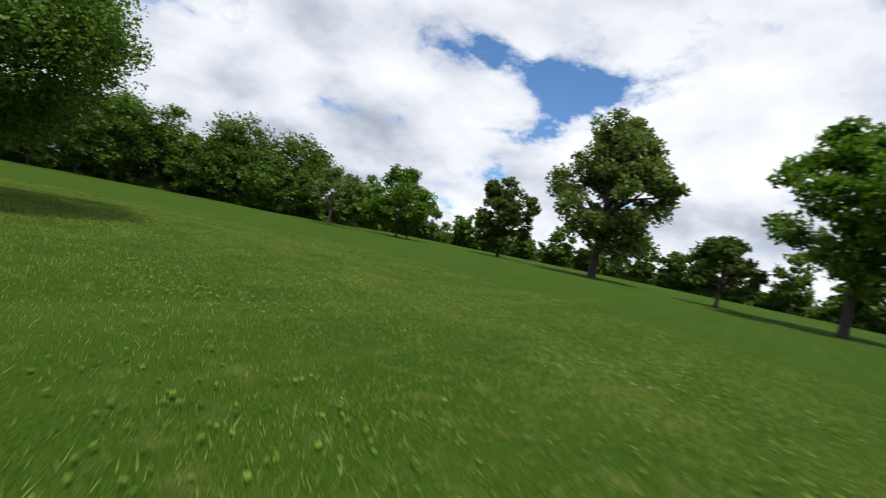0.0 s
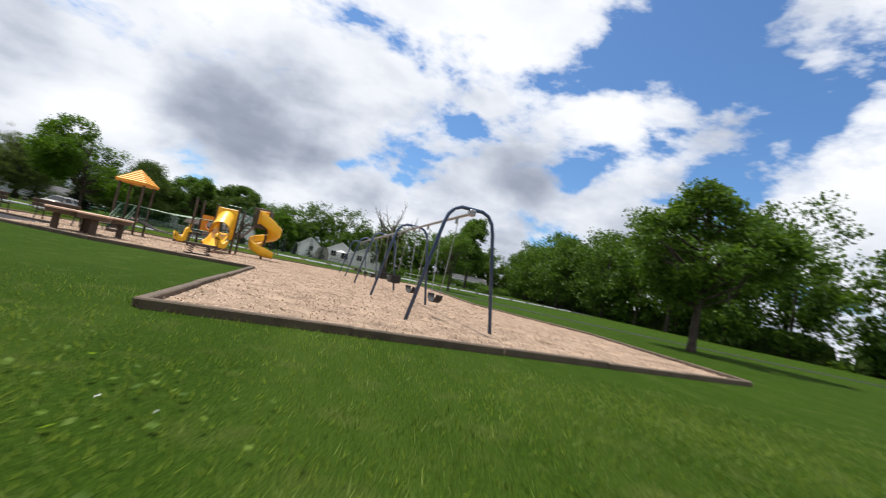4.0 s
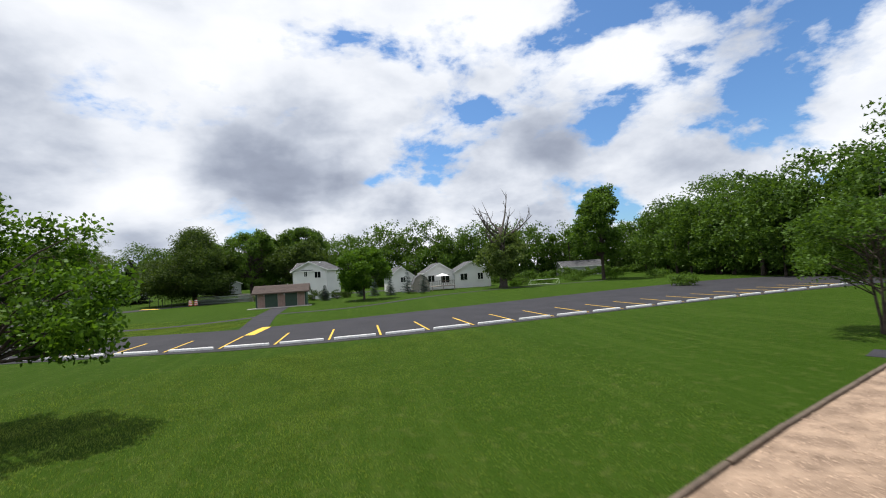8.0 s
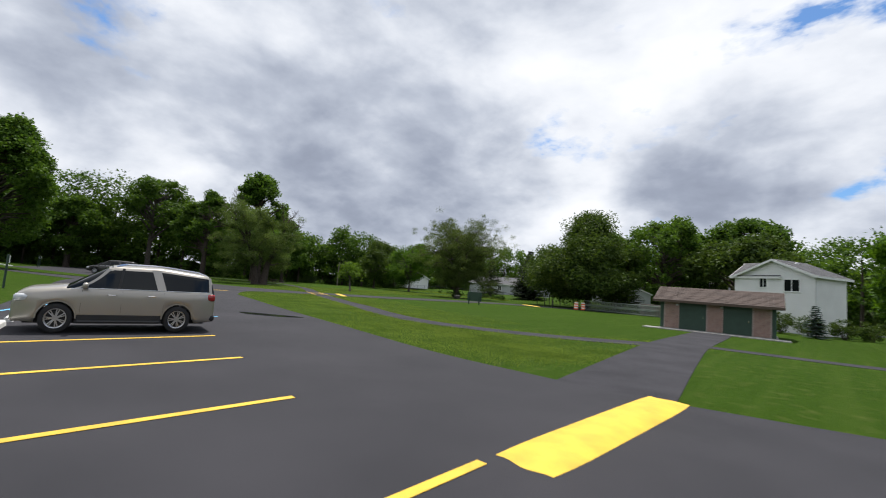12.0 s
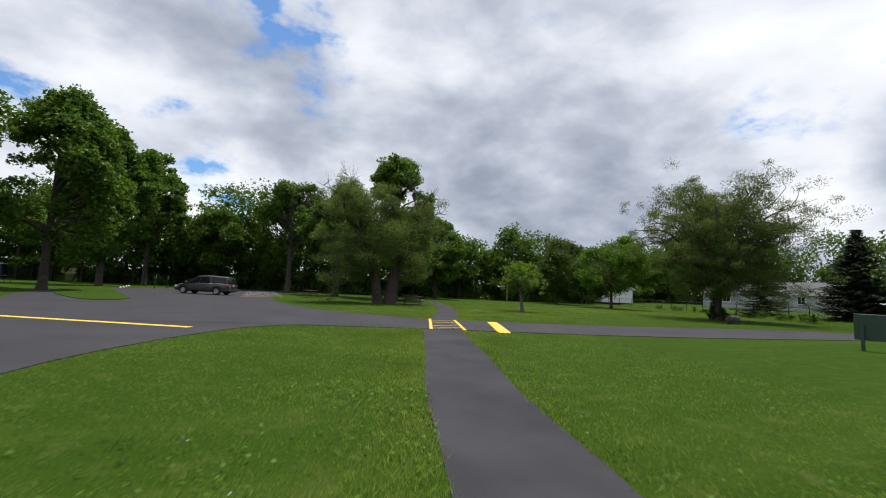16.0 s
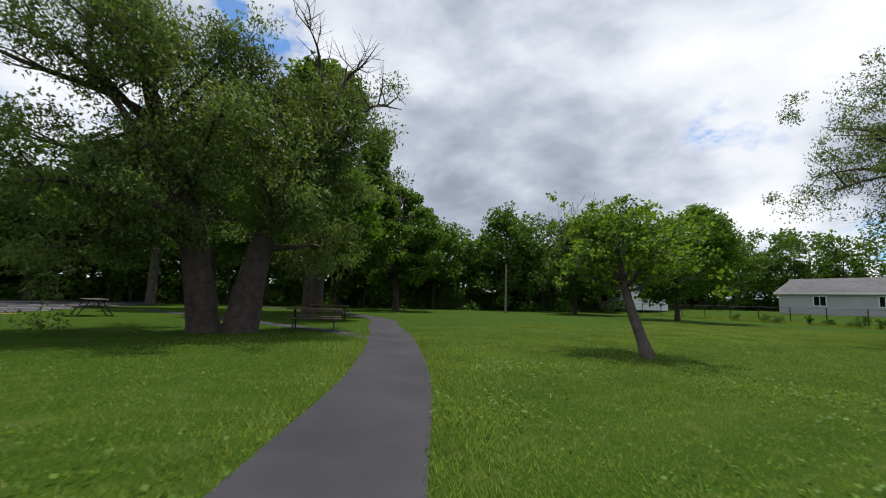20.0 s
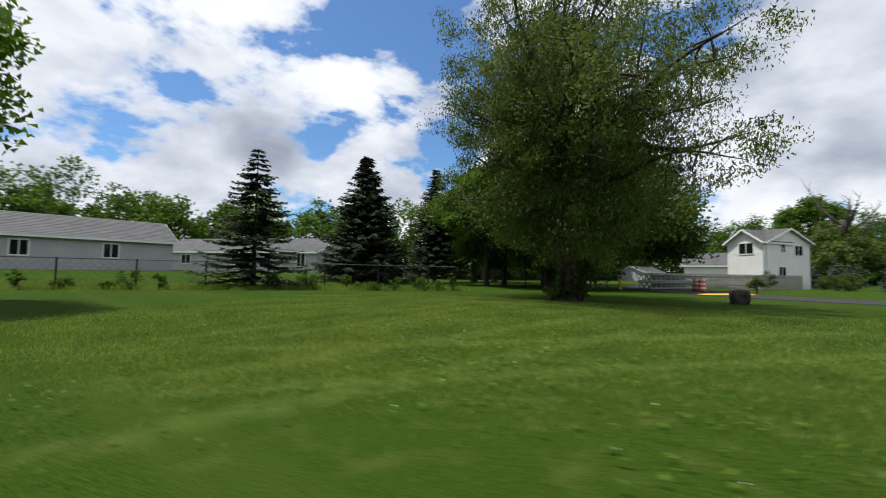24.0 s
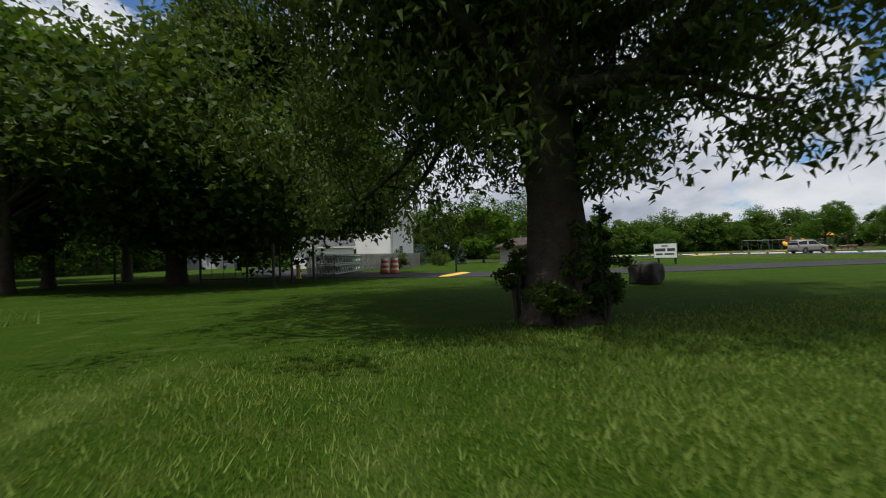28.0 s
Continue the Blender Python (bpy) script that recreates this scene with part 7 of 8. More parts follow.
for x in (0.08, SW - 0.08):
    bm = boxm(((0.16, SD - 0.36, EV), (x, SD / 2, EV / 2)))
    f = bm.faces.new([bm.verts.new((x, 0.02, EV)), bm.verts.new((x, SD - 0.02, EV)), bm.verts.new((x, SD / 2, RG - 0.06))])
    part("side_wall", bm, GABLEGREEN, shed, "green boarded wall")
    for k in range(15):
        part("board", boxm(((0.03, 0.27, EV - 0.02), (x + (-0.09 if x < 1 else 0.09), 0.14 + 0.28 * k, EV / 2))), GABLEGREEN, shed)
panels = [(0.25, 1.0), (3.1, 1.0), (5.9, 1.05)]
BR, BH = 0.245, 0.075
brick_bm = boxm(((BR - 0.012, 0.05, BH - 0.012), (0, 0, 0)), bevel=0.004)
brick_me = bpy.data.meshes.new("brick")
brick_bm.to_mesh(brick_me)
brick_me.materials.append(BRICKM)
BRICK_SPOTS = []
for x0, ww in panels:
    r = 0
    z = 0.10
    while z < EV - 0.06:
        nb = int(ww / BR)
        for i in range(nb):
            BRICK_SPOTS.append((x0 + BR / 2 + i * BR + (BR / 2 if r % 2 else 0) * 0.5, 0.012, z))
        z += BH
        r += 1
bm = bmesh.new()
for i, (x, y, z) in enumerate(BRICK_SPOTS):
    if i >= 290:
        box(bm, (BR - 0.012, 0.05, BH - 0.012), (x, y, z))
part("brickwork", bm, BRICKM, shed)
for x0, ww in ((1.35, 1.65), (4.25, 1.55)):
    part("door", boxm(((ww, 0.06, 2.0), (x0 + ww / 2, 0.0, 1.04)), bevel=0.01), SHEDGREEN, shed, "dark green steel door")
    part("door_frame", boxm(((0.08, 0.08, 2.08), (x0 - 0.02, 0.0, 1.04)), ((0.08, 0.08, 2.08), (x0 + ww + 0.02, 0.0, 1.04)), ((ww + 0.12, 0.08, 0.1), (x0 + ww / 2, 0.0, 2.09))), SHEDGREEN, shed)
    part("door_handle", boxm(((0.04, 0.06, 0.14), (x0 + ww - 0.12, -0.05, 1.0)), bevel=0.01), CHROME, shed)
    part("wall_lamp", boxm(((0.16, 0.10, 0.12), (x0 - 0.2, -0.06, 1.75)), bevel=0.02), CLEARLENS, shed)
for sg, nm in ((-1, "roof"), (1, "roof")):
    rf = new("roof")
    rf.parent = shed
    y_e = SD / 2 + sg * (SD / 2 + 0.55)
    z_e = RG - (RG - EV) * (SD / 2 + 0.55) / (SD / 2)
    NR = 12
    for j in range(NR):
        f0, f1 = j / NR, (j + 1.25) / NR
        ya, za = y_e + (SD / 2 - y_e) * f0, z_e + (RG - z_e) * f0
        yb, zb = y_e + (SD / 2 - y_e) * min(1, f1), z_e + (RG - z_e) * min(1, f1)
        bm = bmesh.new()
        nx = 26
        off = 0.14 if j % 2 else 0
        for i in range(nx):
            xa, xb = -0.5 + (SW + 1.0) * i / nx + 0.006, -0.5 + (SW + 1.0) * (i + 1) / nx - 0.006
            lift = 0.05 + random.uniform(0, 0.012)
            v = [bm.verts.new(p) for p in ((xa, ya, za + lift + 0.02), (xb, ya, za + lift + 0.02), (xb, yb, zb + 0.05), (xa, yb, zb + 0.05), (xa, ya, za + lift - 0.02), (xb, ya, za + lift - 0.02))]
            bm.faces.new(v[:4])
            bm.faces.new((v[0], v[1], v[5], v[4]))
        part("shingle_course", bm, ROOFB, rf)
    part("sheathing", boxm(((SW + 1.0, math.hypot(SD / 2 - y_e, RG - z_e), 0.05), (SW / 2, (y_e + SD / 2) / 2, (z_e + RG) / 2 + 0.01), (math.degrees(math.atan2((RG - z_e) * (1 if sg < 0 else -1), abs(SD / 2 - y_e))), 0, 0))), BROWNP, rf)
    part("fascia", boxm(((SW + 1.0, 0.04, 0.16), (SW / 2, y_e, z_e - 0.02))), BROWNP, rf)
part("vent", tubes(([(SW * 0.6, SD / 2 + 0.5, RG - 0.2), (SW * 0.6, SD / 2 + 0.5, RG + 0.25)], 0.07), sides=8), CHAIN, shed)
part("light_pole", tubes(([(SW * 0.42, SD / 2, RG), (SW * 0.42, SD / 2, RG + 0.45), (SW * 0.42 + 0.3, SD / 2, RG + 0.5)], 0.025), sides=6), BLACKP, shed)

# stacked metal truss sections beside the gate
truss = thing("stacked_trusses", pose(-19.8, 57.6, 0, 0, 0, -14), "stack of grey-green metal truss sections on the grass", "truss stack")
for j in range(3):
    for k in range(2):
        z = 0.12 + 0.62 * k
        y = -0.5 + 0.5 * j
        part("chord", tubes(([(-4.8, y, z), (4.8, y, z)], 0.05), ([(-4.8, y, z + 0.5), (4.8, y, z + 0.5)], 0.05), sides=5), TARPG, truss)
        for i in range(12):
            x = -4.8 + 0.8 * i
            part("web_bar", tubes(([(x, y, z), (x + 0.4, y, z + 0.5)], 0.03), ([(x + 0.4, y, z + 0.5), (x + 0.8, y, z)], 0.03), sides=4), TARPG, truss)

# ---- boundary fence ----
FENCEM = shade_mat("dull_fence_wire", (0.055, 0.056, 0.056), 0.85, 0.0, var=0.2, bump=0.02)
fence = thing("chain_link_fence", pose(0, 0, 0), "galvanised chain-link fence with dark posts", "fence")
fpts = smooth_line(FENCE, 4)
verts, faces = [], []


def wire(a, b, w=0.005):
    a, b = Vector(a), Vector(b)
    n = len(verts)
    verts.extend([a + Vector((0, 0, w)), b + Vector((0, 0, w)), b - Vector((0, 0, w)), a - Vector((0, 0, w))])
    faces.append((n, n + 1, n + 2, n + 3))


FH = 1.45
dist = 0.0
nextp = 0.0
for a, b in zip(fpts, fpts[1:]):
    L = np.linalg.norm(b - a)
    part("top_rail", tubes(([(*a, FH), (*b, FH)], 0.021), sides=6), FENCEM, fence)
    while nextp <= dist + L:
        p = a + (b - a) * (nextp - dist) / L
        part("post", tubes(([(p[0], p[1], -0.1), (p[0], p[1], FH + 0.05)], 0.042), sides=7), BLACKP, fence)
        nextp += 3.0
    n = max(2, int(L / 0.16))
    for i in range(n):
        p0, p1 = a + (b - a) * i / n, a + (b - a) * (i + 1) / n
        for k in range(9):
            z0, z1 = 0.04 + FH * k / 9, 0.04 + FH * (k + 1) / 9 - 0.02
            up_f = (i + k) % 2
            wire((*p0, z0 if up_f else z1), (*p1, z1 if up_f else z0))
    dist += L
part("mesh_fabric", (verts, [], faces), FENCEM, fence)
GP = [(-29.0, 64.2), (-30.1, 62.1), (-30.7, 60.7), (-30.9, 60.2), (-31.2, 59.3)]
GP = [Vector((x, y, 0)) for x, y in GP]
for p in GP + [Vector((-33.2, 60.7, 0)), Vector((-27.2, 68.2, 0))]:
    g = thing("gate_post", Matrix.Translation(p), "black steel gate post beside the drive", "post", "gate posts")
    part("shaft", tubes(([(0, 0, -0.1), (0, 0, 1.62)], 0.05), sides=8), BLACKP, g)
    part("cap", tubes(([(0, 0, 1.62), (0, 0, 1.67)], [0.058, 0.03]), sides=8), BLACKP, g)
gate = thing("swing_gate", pose(0, 0, 0), "open black tubular gate", "gate")
for z in (0.25, 1.45):
    part("rail", tubes(([GP[0] + Vector((0, 0, z)), GP[1] + Vector((0, 0, z)), GP[2] + Vector((0, 0, z))], 0.028), sides=6), BLACKP, gate)
for f in (0.25, 0.5, 0.75):
    c = GP[0].lerp(GP[1], f)
    part("bar", tubes(([c + Vector((0, 0, 0.25)), c + Vector((0, 0, 1.45))], 0.014), sides=5), BLACKP, gate)
rngw = random.Random(5)
for i, p in enumerate(fpts[5:]):
    shrub("weeds", p[0] + rngw.uniform(-0.6, 0.6), p[1] - 0.2, rngw.uniform(0.4, 1.1), rngw.uniform(0.3, 0.8), "tall weeds growing through the fence", 300 + i, LEAF_WOOD, n=16, per=60, size=0.08, group="fence weeds")

# wooden fence and hedge in front of the white house
wf = thing("wooden_fence", pose(-18.0, 60.0, 0, 0, 0, -44), "weathered grey board fence beside the drive", "fence")
for k in range(92):
    part("picket", boxm(((0.13, 0.03, 1.45), (k * 0.17, 0, 0.72)), bevel=0.006), GREYWOOD, wf)
for z in (0.4, 1.15):
    part("rail", boxm(((15.6, 0.05, 0.09), (7.75, 0.045, z))), GREYWOOD, wf)
for i, (x, y, h, r) in enumerate([(-5.0, 46.6, 1.7, 1.0), (-3.2, 45.8, 1.8, 1.1), (-1.4, 45.2, 1.7, 1.0), (0.6, 45.6, 1.5, 1.0), (2.2, 47.5, 1.5, 1.0), (-13.0, 52.4, 1.3, 0.8), (-8.8, 52.0, 2.0, 1.0)]):
    shrub("hedge_bush", x, y, h, r, "clipped dark hedge bush before the white house", 330 + i, LEAF_DARK, n=30, per=80, size=0.12, group="hedge")
for i in range(15):
    shrub("hedge_bush", 34 + i * 3.6, 64.5 + 0.9 * i - (i % 3) * 0.6, 1.7 + 0.5 * (i % 3), 2.2, "dense hedge along the eastern gardens", 350 + i, LEAF_WOOD, n=22, per=70, size=0.3, group="hedge")

# ---- park sign, boulder, barrels, hydrant ----
sign = thing("park_sign", pose(-28.2, 38.1, 0, 0, 0, 186), "white park sign with dark lettering on two short posts", "sign")
part("board", boxm(((1.75, 0.06, 0.95), (0, 0, 0.86)), bevel=0.01), SHEDGREEN, sign, "dark green board")
part("face", boxm(((1.68, 0.02, 0.88), (0, -0.042, 0.86)), bevel=0.004), SIGNW, sign, "white sign face")
for x0, z0, ww, hh in ((0, 1.17, 0.45, 0.07), (-0.35, 0.93, 0.78, 0.17), (0.46, 0.93, 0.56, 0.17), (-0.42, 0.66, 0.5, 0.09), (0.32, 0.66, 0.7, 0.09)):
    part("lettering_bar", boxm(((ww, 0.01, hh), (x0, -0.055, z0))), SIGNT, sign)
for x in (-0.62, 0.62):
    part("post", boxm(((0.1, 0.1, 1.0), (x, 0.085, 0.45)), bevel=0.01), SHEDGREEN, sign)
bld = thing("boulder", pose(-40.7, 50.5, -0.02, 0, 0, 20) @ Matrix.Scale(0.82, 4), "dark rounded boulder lying in the grass", "rock")
bm = bmesh.new()
bmesh.ops.create_icosphere(bm, subdivisions=4, radius=1.0)
rr = random.Random(3)
dirs = [Vector((rr.gauss(0, 1), rr.gauss(0, 1), rr.gauss(0, 1))).normalized() for _ in range(16)]
for v in bm.verts:
    k = 1.0
    for dd in dirs:
        k = min(k, 0.86 / max(0.01, v.co.normalized().dot(dd)) if v.co.normalized().dot(dd) > 0.80 else k)
    sq = 1.0 / max(abs(v.co.x), abs(v.co.y), abs(v.co.z)) ** 0.55
    v.co = Vector((v.co.x * 0.52 * k * sq, v.co.y * 0.44 * k * sq, v.co.z * 0.44 * k * sq + 0.34))
part("stone", bm, ROCKM, bld, smooth=True)


def barrel():
    root = thing("traffic_barrel", pose(0, 0, 0), "orange and white striped traffic barrel on the verge", "barrel", "traffic barrels")
    prof_b = [(0.30, 0.0), (0.27, 0.08), (0.26, 0.30), (0.25, 0.30), (0.245, 0.52), (0.235, 0.52), (0.23, 0.74), (0.22, 0.74), (0.21, 0.95)]
    part("base", tubes(([(0, 0, 0), (0, 0, 0.07)], 0.33), sides=14), DARKR, root)
    for k in range(6):
        z0, z1 = 0.07 + 0.15 * k, 0.07 + 0.15 * (k + 1)
        part("band", tubes(([(0, 0, z0), (0, 0, z1)], [0.285 - 0.011 * k, 0.280 - 0.011 * k]), sides=16), ORANGE if k % 2 == 0 else SIGNW, root)
    part("handle", tubes(([(-0.1, 0, 0.97), (-0.09, 0, 1.06), (0.09, 0, 1.06), (0.1, 0, 0.97)], 0.018), sides=5), ORANGE, root)
    return root


ba = barrel()
ba.matrix_world = pose(-24.3, 54.7, 0)
copy_thing(ba, pose(-23.6, 55.2, 0, 0, 0, 30))
hyd = thing("fire_hydrant", pose(-25.9, 60.2, 0), "yellow fire hydrant on the verge", "hydrant")
part("barrel", tubes(([(0, 0, 0), (0, 0, 0.05), (0, 0, 0.06), (0, 0, 0.62), (0, 0, 0.64), (0, 0, 0.72), (0, 0, 0.80)], [0.16, 0.16, 0.11, 0.11, 0.145, 0.12, 0.03]), sides=14), HYDR, hyd, smooth=False)
part("nozzle", tubes(([(-0.22, 0, 0.5), (0.22, 0, 0.5)], 0.06), sides=10), HYDR, hyd)
part("nozzle", tubes(([(0, -0.2, 0.45), (0, 0, 0.45)], 0.075), sides=10), HYDR, hyd)
bol = thing("bollard", pose(-25.8, 51.2, 0), "thin dark post at the hump", "post")
part("shaft", tubes(([(0, 0, -0.1), (0, 0, 1.0)], 0.06), sides=8), BLACKP, bol)

# utility pole
up_t = thing("utility_pole", pose(-80, 57, 0), "tall wooden utility pole at the boundary", "pole")
part("shaft", tubes(([(0, 0, -0.2), (0, 0, 5.2)], [0.13, 0.09]), sides=8), POLE, up_t)


# ---- picnic tables, bins, posts ----
def picnic():
    root = thing("picnic_table", pose(0, 0, 0), "dark wooden picnic table with two bench seats", "picnic table", "picnic tables")
    for k in range(5):
        part("top_plank", boxm(((1.85, 0.14, 0.04), (0, -0.30 + 0.15 * k, 0.75)), bevel=0.006), BROWNP, root)
    for s in (-1, 1):
        for k in range(2):
            part("seat_plank", boxm(((1.85, 0.13, 0.04), (0, s * (0.66 + 0.14 * k), 0.45)), bevel=0.006), BROWNP, root)
        x = s * 0.68
        part("frame", tubes(([(x, -0.66, 0), (x, -0.2, 0.72)], 0.028), ([(x, 0.66, 0), (x, 0.2, 0.72)], 0.028), ([(x, -0.8, 0.42), (x, 0.8, 0.42)], 0.024), ([(x, -0.36, 0.72), (x, 0.36, 0.72)], 0.024), sides=6), BLACKP, root)
    return root


pt = picnic()
pt.matrix_world = pose(-58.3, 31.9, 0, 0, 0, 75)
for x, y, r in ((-67.5, 24.0, 20), (-64.5, 34.0, 60), (-76, -8, 10), (-81, -5, 40)):
    copy_thing(pt, pose(x, y, 0, 0, 0, r))
tb = thing("trash_bin", pose(-21.4, 1.6, 0), "black slatted litter bin beside the lot", "trash bin")
for k in range(16):
    a = 2 * math.pi * k / 16
    part("slat", boxm(((0.07, 0.02, 0.82), (0.29 * math.cos(a), 0.29 * math.sin(a), 0.46), (0, 0, 90 + math.degrees(a)))), BLACKP, tb)
part("liner", tubes(([(0, 0, 0.04), (0, 0, 0.82)], 0.26), sides=14), DARKR, tb)
part("lid", tubes(([(0, 0, 0.86), (0, 0, 0.92), (0, 0, 0.98)], [0.32, 0.32, 0.14]), sides=16), BLACKP, tb)
for x, y, h in ((-22.6, 1.0, 1.35), (-29.5, 3.2, 1.6), (-78.5, 8.8, 1.6), (-83, 9.4, 1.5)):
    ps = thing("sign_post", pose(x, y, 0, 0, 0, 20), "dark post with a narrow reserved-bay plate", "sign", "sign posts")
    part("shaft", boxm(((0.07, 0.07, h), (0, 0, h / 2)), bevel=0.006), SHEDGREEN, ps)
    part("plate", boxm(((0.16, 0.02, 0.36), (0, 0.05, h - 0.22)), bevel=0.004), SIGNW, ps)
# portable toilets and the shelter far across the side lot
for x, y in ((-101, -13), (-103.4, -13.6)):
    lo = thing("portable_toilet", pose(x, y, 0, 0, 0, 10), "dark blue portable toilet with a pale roof", "portable toilet", "portable toilets")
    part("cabin", boxm(((1.9, 1.3, 2.1), (0, 0, 1.05)), bevel=0.05), BLUEF, lo)
    part("roof", boxm(((2.0, 1.4, 0.16), (0, 0, 2.18)), bevel=0.06), SIGNW, lo)
    part("door", boxm(((0.03, 0.7, 1.8), (0.96, 0, 1.0)), bevel=0.01), BLUEF, lo)
sht = thing("picnic_shelter", pose(-78, -33, 0, 0, 0, 25), "open picnic shelter with a brown hipped roof", "shelter")
for x in (-4.5, 0, 4.5):
    for y in (-3, 3):
        part("post", boxm(((0.18, 0.18, 2.6), (x, y, 1.3)), bevel=0.01), BROWNP, sht)
bm = bmesh.new()
loft(bm, [[(-5.4, -3.9, 2.55), (5.4, -3.9, 2.55)], [(-2.2, 0, 4.0), (2.2, 0, 4.0)], [(-5.4, 3.9, 2.55), (5.4, 3.9, 2.55)]])
for sg in (-1, 1):
    bm.faces.new([bm.verts.new(p) for p in ((sg * 5.4, -3.9, 2.55), (sg * 5.4, 3.9, 2.55), (sg * 2.2, 0, 4.0))])
part("roof", bm, ROOFB, sht)
# small pale climbing frame on the lawn beyond the lot
goal = thing("low_goal", pose(36.5, 45.6, 0, 0, 0, -4), "low pale pipe frame standing on the lawn", "goal")
part("frame", tubes(([(-2.6, 0, 0), (-2.6, 0, 0.9), (2.6, 0, 0.9), (2.6, 0, 0)], 0.04), ([(-2.6, 0, 0.9), (-2.6, 1.6, 0.05), (2.6, 1.6, 0.05), (2.6, 0, 0.9)], 0.03), sides=6), TRIMW, goal)

# ---- timber edging round the wood chips ----
edging = thing("timber_edging", pose(0, 0, 0), "weathered landscape timbers edging the wood chips", "edging", kind="structure")
for i in range(len(BARKP)):
    a, b = Vector((*BARKP[i], 0)), Vector((*BARKP[(i + 1) % len(BARKP)], 0))
    if i in (11,):
        continue
    L = (b - a).length
    n = max(1, int(round(L / 2.44)))
    d = (b - a) / n
    for k in range(n):
        c = a + d * (k + 0.5)
        ln = d.length - 0.015
        bm = boxm(((ln, 0.115, 0.13), (0, 0, 0)), bevel=0.016)
        ob = part("timber", bm, TIMBER, edging)
        ob.matrix_world = Matrix.Translation((c.x + random.uniform(-0.02, 0.02), c.y + random.uniform(-0.02, 0.02), 0.04 + random.uniform(-0.012, 0.012))) @ Matrix.Rotation(math.atan2(d.y, d.x) + random.uniform(-0.008, 0.008), 4, "Z")


# ---- loose wood chips ----
def inside(poly, x, y):
    c = np.zeros(len(x), bool)
    j = len(poly) - 1
    for i in range(len(poly)):
        (xi, yi), (xj, yj) = poly[i], poly[j]
        hit = ((yi > y) != (yj > y)) & (x < (xj - xi) * (y - yi) / ((yj - yi) or 1e-9) + xi)
        c ^= hit
        j = i
    return c


def flat_bits(name, x, y, z, length, width, material, label, category, rng, tilt=0.35, lift=0.0):
    n = len(x)
    a = rng.random(n) * 6.283
    ax = np.stack([np.cos(a), np.sin(a), rng.normal(size=n) * tilt], 1)
    nz = unit(np.stack([rng.normal(size=n) * tilt, rng.normal(size=n) * tilt, np.ones(n)], 1))
    ax = unit(ax)
    ay = unit(np.cross(nz, ax))
    c = np.stack([x, y, z], 1)
    ob = quads_mesh(name, c, ax * (length / 2)[:, None], ay * (width / 2)[:, None], material)
    return tagged(ob, label, category, kind="stuff")


rng7 = np.random.default_rng(77)
N7 = 150000
x = rng7.uniform(-2.5, 22.2, N7)
y = rng7.uniform(-46.2, -14.5, N7)
near = (rng7.random(N7) < np.clip(1.25 - np.abs(y + 36) / 26 - np.maximum(0, x - 15) / 14, 0.25, 1))
ok = inside(BARKP, x, y) & near
x, y = x[ok], y[ok]
flat_bits("wood_chips", x, y, 0.035 + 0.02 * rng7.random(len(x)), 0.03 + 0.05 * rng7.random(len(x)), 0.012 + 0.018 * rng7.random(len(x)), CHIP1, "loose tan wood chips scattered on the playground", "wood chips", rng7)

# ---- grass blades, clover and seed heads ----


def blades(name, cx, cy, label, n, h, w, seed, avoid=()):
    """Upright blades with a slight bend; one triangle each."""
    rng = np.random.default_rng(seed)
    keep = np.ones(len(cx), bool)
    for poly in avoid:
        keep &= ~inside(poly, cx, cy)
    cx, cy = cx[keep], cy[keep]
    n = len(cx)
    patch = 0.5 + 0.5 * np.sin(cx * 1.7 + np.sin(cy * 1.1) * 2) * np.sin(cy * 1.3 + np.cos(cx * 0.7) * 2)
    hh = h * (0.55 + 0.6 * rng.random(n)) * (0.75 + 0.5 * patch)
    ww = w * (0.7 + 0.6 * rng.random(n))
    a = rng.random(n) * 6.283
    lean_x, lean_y = rng.normal(size=n) * 0.45, rng.normal(size=n) * 0.45
    v = np.empty((n, 3, 3), np.float32)
    v[:, 0] = np.stack([cx - np.cos(a) * ww, cy - np.sin(a) * ww, np.zeros(n)], 1)
    v[:, 1] = np.stack([cx + np.cos(a) * ww, cy + np.sin(a) * ww, np.zeros(n)], 1)
    v[:, 2] = np.stack([cx + lean_x * hh, cy + lean_y * hh, hh], 1)
    me = bpy.data.meshes.new(name)
    me.vertices.add(3 * n)
    me.vertices.foreach_set("co", v.ravel())
    me.loops.add(3 * n)
    me.loops.foreach_set("vertex_index", np.arange(3 * n, dtype=np.int32))
    me.polygons.add(n)
    me.polygons.foreach_set("loop_start", np.arange(0, 3 * n, 3, dtype=np.int32))
    me.materials.append(BLADE)
    me.update(calc_edges=True)
    ob = new(name, me)
    return tagged(ob, label, "grass", kind="stuff")


def band(line, half, n, seed, power=1.6, ends=0.0):
    """Random places along a line, thickest at its middle."""
    rng = np.random.default_rng(seed)
    p = np.array(smooth_line(line, 10))
    seg = np.linalg.norm(np.diff(p, axis=0), axis=1)
    s = rng.random(n) * seg.sum()
    cum = np.concatenate([[0], np.cumsum(seg)])
    i = np.clip(np.searchsorted(cum, s) - 1, 0, len(seg) - 1)
    f = ((s - cum[i]) / seg[i])[:, None]
    q = p[i] + (p[i + 1] - p[i]) * f
    d = unit(p[i + 1] - p[i])
    nrm = np.stack([-d[:, 1], d[:, 0]], 1)
    off = np.sign(rng.random(n) - 0.5) * rng.random(n) ** power * half
    q = q + nrm * off[:, None] + rng.normal(size=q.shape) * 0.4
    return q[:, 0], q[:, 1]


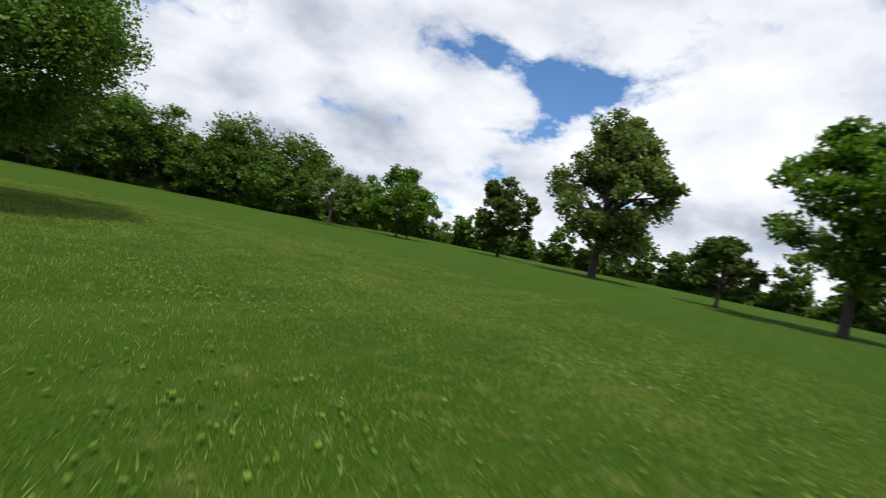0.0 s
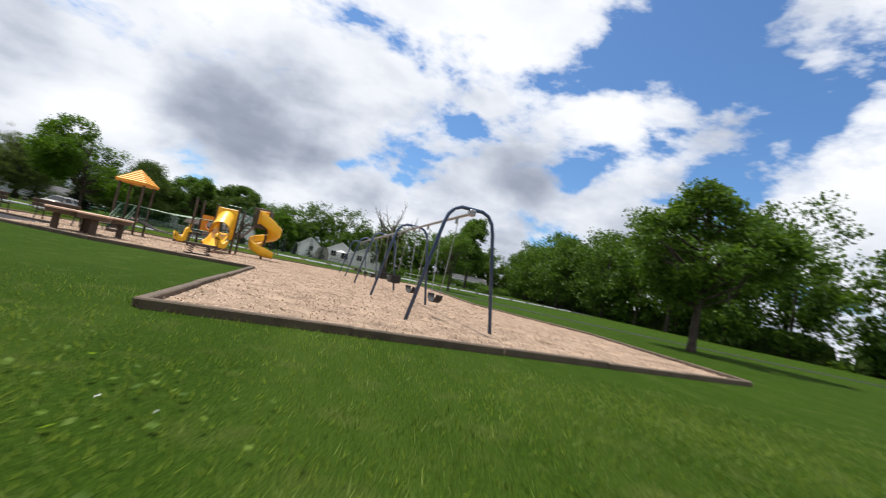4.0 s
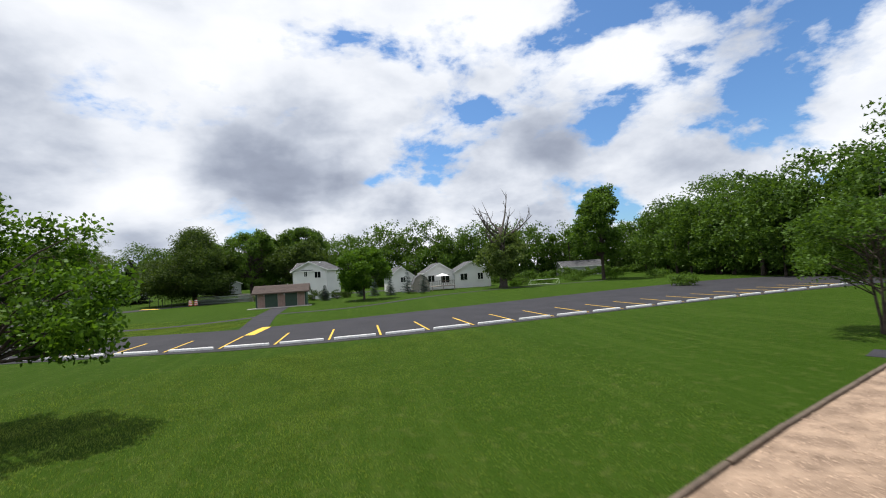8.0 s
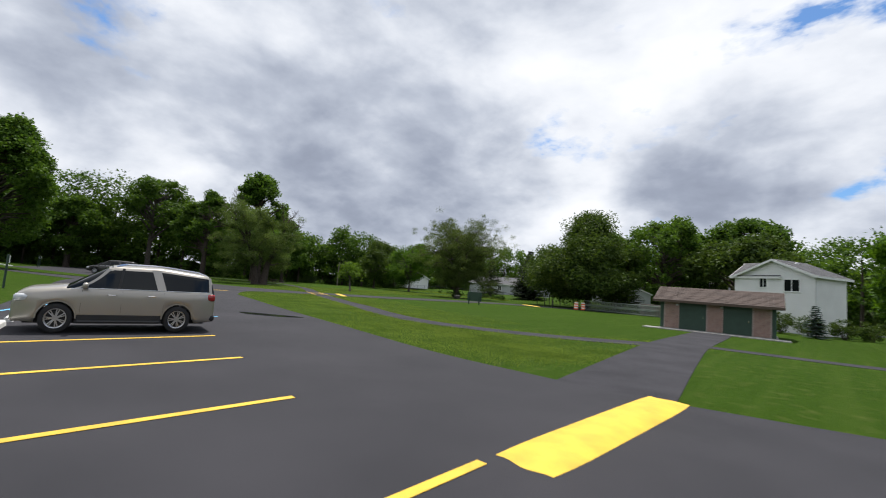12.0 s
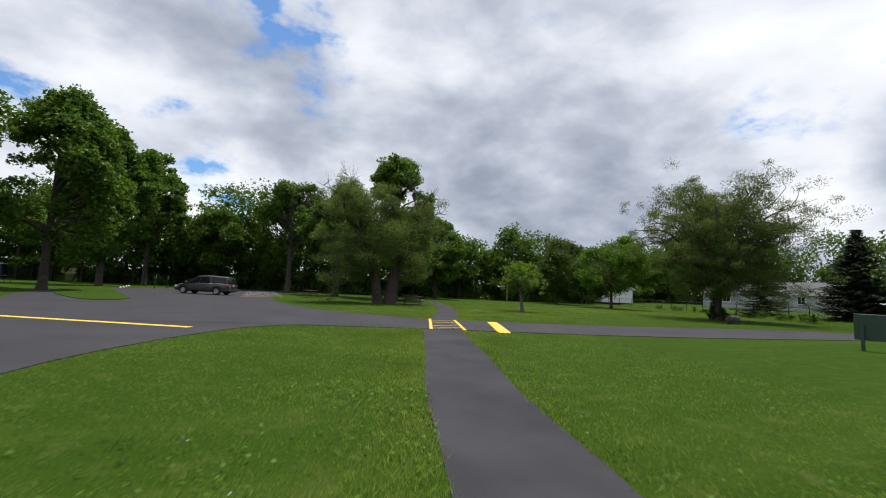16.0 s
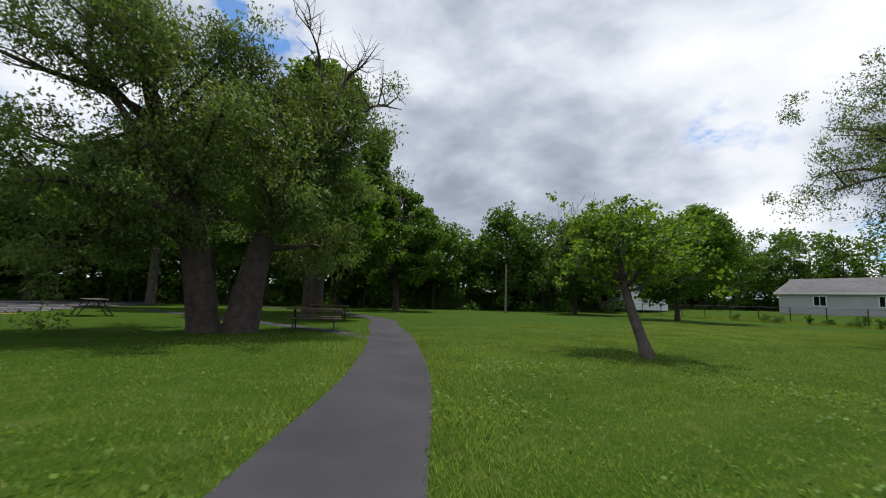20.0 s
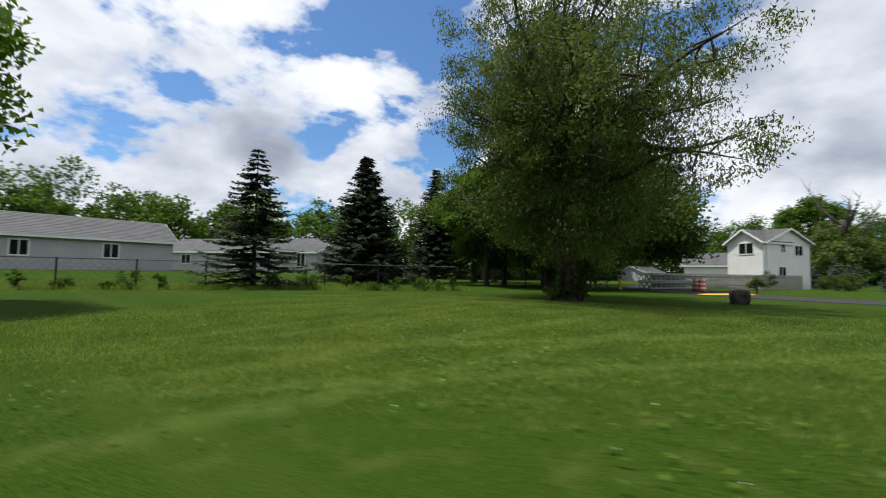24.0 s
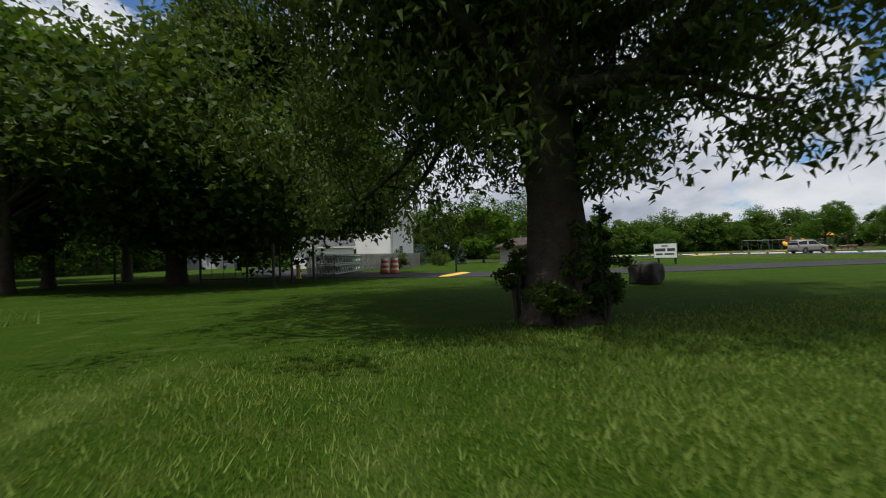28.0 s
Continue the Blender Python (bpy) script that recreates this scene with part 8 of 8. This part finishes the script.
LOT_P = [tuple(p) for p in smooth_line(LOT + [LOT[0]], 4)[:-1]]
PADP = [(-3.2, -30.9), (-2.4, -29.1), (2.6, -30.6), (2.3, -34.4), (-3.5, -35.5), (-5.5, -33)]
SHEDP = ribbon([(-3.6, 9.3), (-4.5, 16), (-5.2, 22), (-5.6, 29), (-6.0, 35.4)], 2.1)
AVOID = [BARKP, LOT_P, PADP, SHEDP, ribbon(FOOT, 1.4), ribbon(FOOT2, 1.28), ribbon(ROAD, 4.9), ribbon([(-54.4, 33.0), (-57.5, 32.4), (-64, 30.0), (-76, 25.0)], 0.75)]
WALKS = [
    ([(-16, -56), (-8, -58.5), (0, -60.5), (8, -59.0), (14, -52), (16, -47)], 7.5, 220000, 0.055, 0.005),
    ([(2, -21), (3.5, -12), (1, -4)], 10.0, 100000, 0.055, 0.008),
    ([(-14, 15.5), (-22, 17.4), (-30, 21), (-36, 23)], 6.5, 120000, 0.048, 0.005),
    ([(-5.5, 12.5), (-9, 13.5), (-14, 14.5)], 3.5, 50000, 0.05, 0.006),
    ([(-42, 28.5), (-49, 32), (-52, 37), (-53, 44), (-55, 49)], 7.5, 170000, 0.05, 0.005),
    ([(-60, 52), (-56, 54), (-51, 56.5), (-46, 57)], 7.0, 180000, 0.052, 0.005),
]
for i, (line, half, n, h, w) in enumerate(WALKS):
    cx, cy = band(line, half, n, 500 + i)
    blades("grass_blades", cx, cy, "uneven mown grass blades of the lawn", n, h, w, 520 + i, AVOID)
# broad clover and plantain leaves in patches
for i, (line, half, n) in enumerate([([(-14, -57), (-4, -60), (6, -60), (14, -51)], 6.0, 24000), ([(-42, 29.5), (-49, 33), (-52, 40), (-58, 51), (-50, 57)], 6.5, 26000), ([(-16, 16.5), (-24, 18.5), (-33, 23)], 5.0, 8000)]):
    cx, cy = band(line, half, n, 540 + i)
    rng = np.random.default_rng(560 + i)
    patch = np.sin(cx * 0.9 + 1.3 * np.sin(cy * 0.5)) * np.sin(cy * 1.1 + np.cos(cx * 0.6)) + 0.45 * rng.normal(size=n)
    keep = patch > 0.25
    for poly in AVOID:
        keep &= ~inside(poly, cx, cy)
    cx, cy = cx[keep], cy[keep]
    m = len(cx)
    flat_bits("clover_leaves", cx, cy, 0.03 + 0.04 * rng.random(m), 0.032 + 0.035 * rng.random(m), 0.026 + 0.03 * rng.random(m), LEAF_HEART if i == 0 else LEAF_LIME, "clover and plantain leaves among the grass", "clover", rng)
    k = rng.random(m) < 0.03
    flat_bits("clover_flowers", cx[k], cy[k], 0.09 + 0.02 * rng.random(k.sum()), np.full(k.sum(), 0.012), np.full(k.sum(), 0.016), SIGNW, "small white clover flowers in the lawn", "flowers", rng, 0.8)
cx, cy = band(FENCE, 0.3, 26000, 575)
blades("tall_grass", cx, cy - 0.1, "long unmown grass and weeds under the fence", len(cx), 0.30, 0.012, 576)
# rough edge of grass against paths and lot
for i, (line, n) in enumerate([(FOOT, 9000), (FOOT2[:6], 9000)]):
    for sg in (-1, 1):
        rng = np.random.default_rng(580 + i * 2 + sg)
        o = ribbon(line, 1.42 + 0.10)
        half_n = len(o) // 2
        side_l = o[:half_n] if sg < 0 else o[half_n:][::-1]
        cx, cy = band([tuple(p) for p in side_l], 0.14, n, 590 + i * 2 + sg, 1.0)
        blades("verge_grass", cx, cy, "ragged grass along the path edge", n, 0.09, 0.006, 600 + i * 2 + sg, [ribbon(line, 1.36), SHEDP, LOT_P, ribbon(ROAD, 4.9)])

# ---- bricks of the shed's front ----
for i, (bx, by, bz) in enumerate(BRICK_SPOTS[:290]):
    ob = new("brick", brick_me)
    ob.parent = shed
    ob.matrix_local = Matrix.Translation((bx, by, bz))
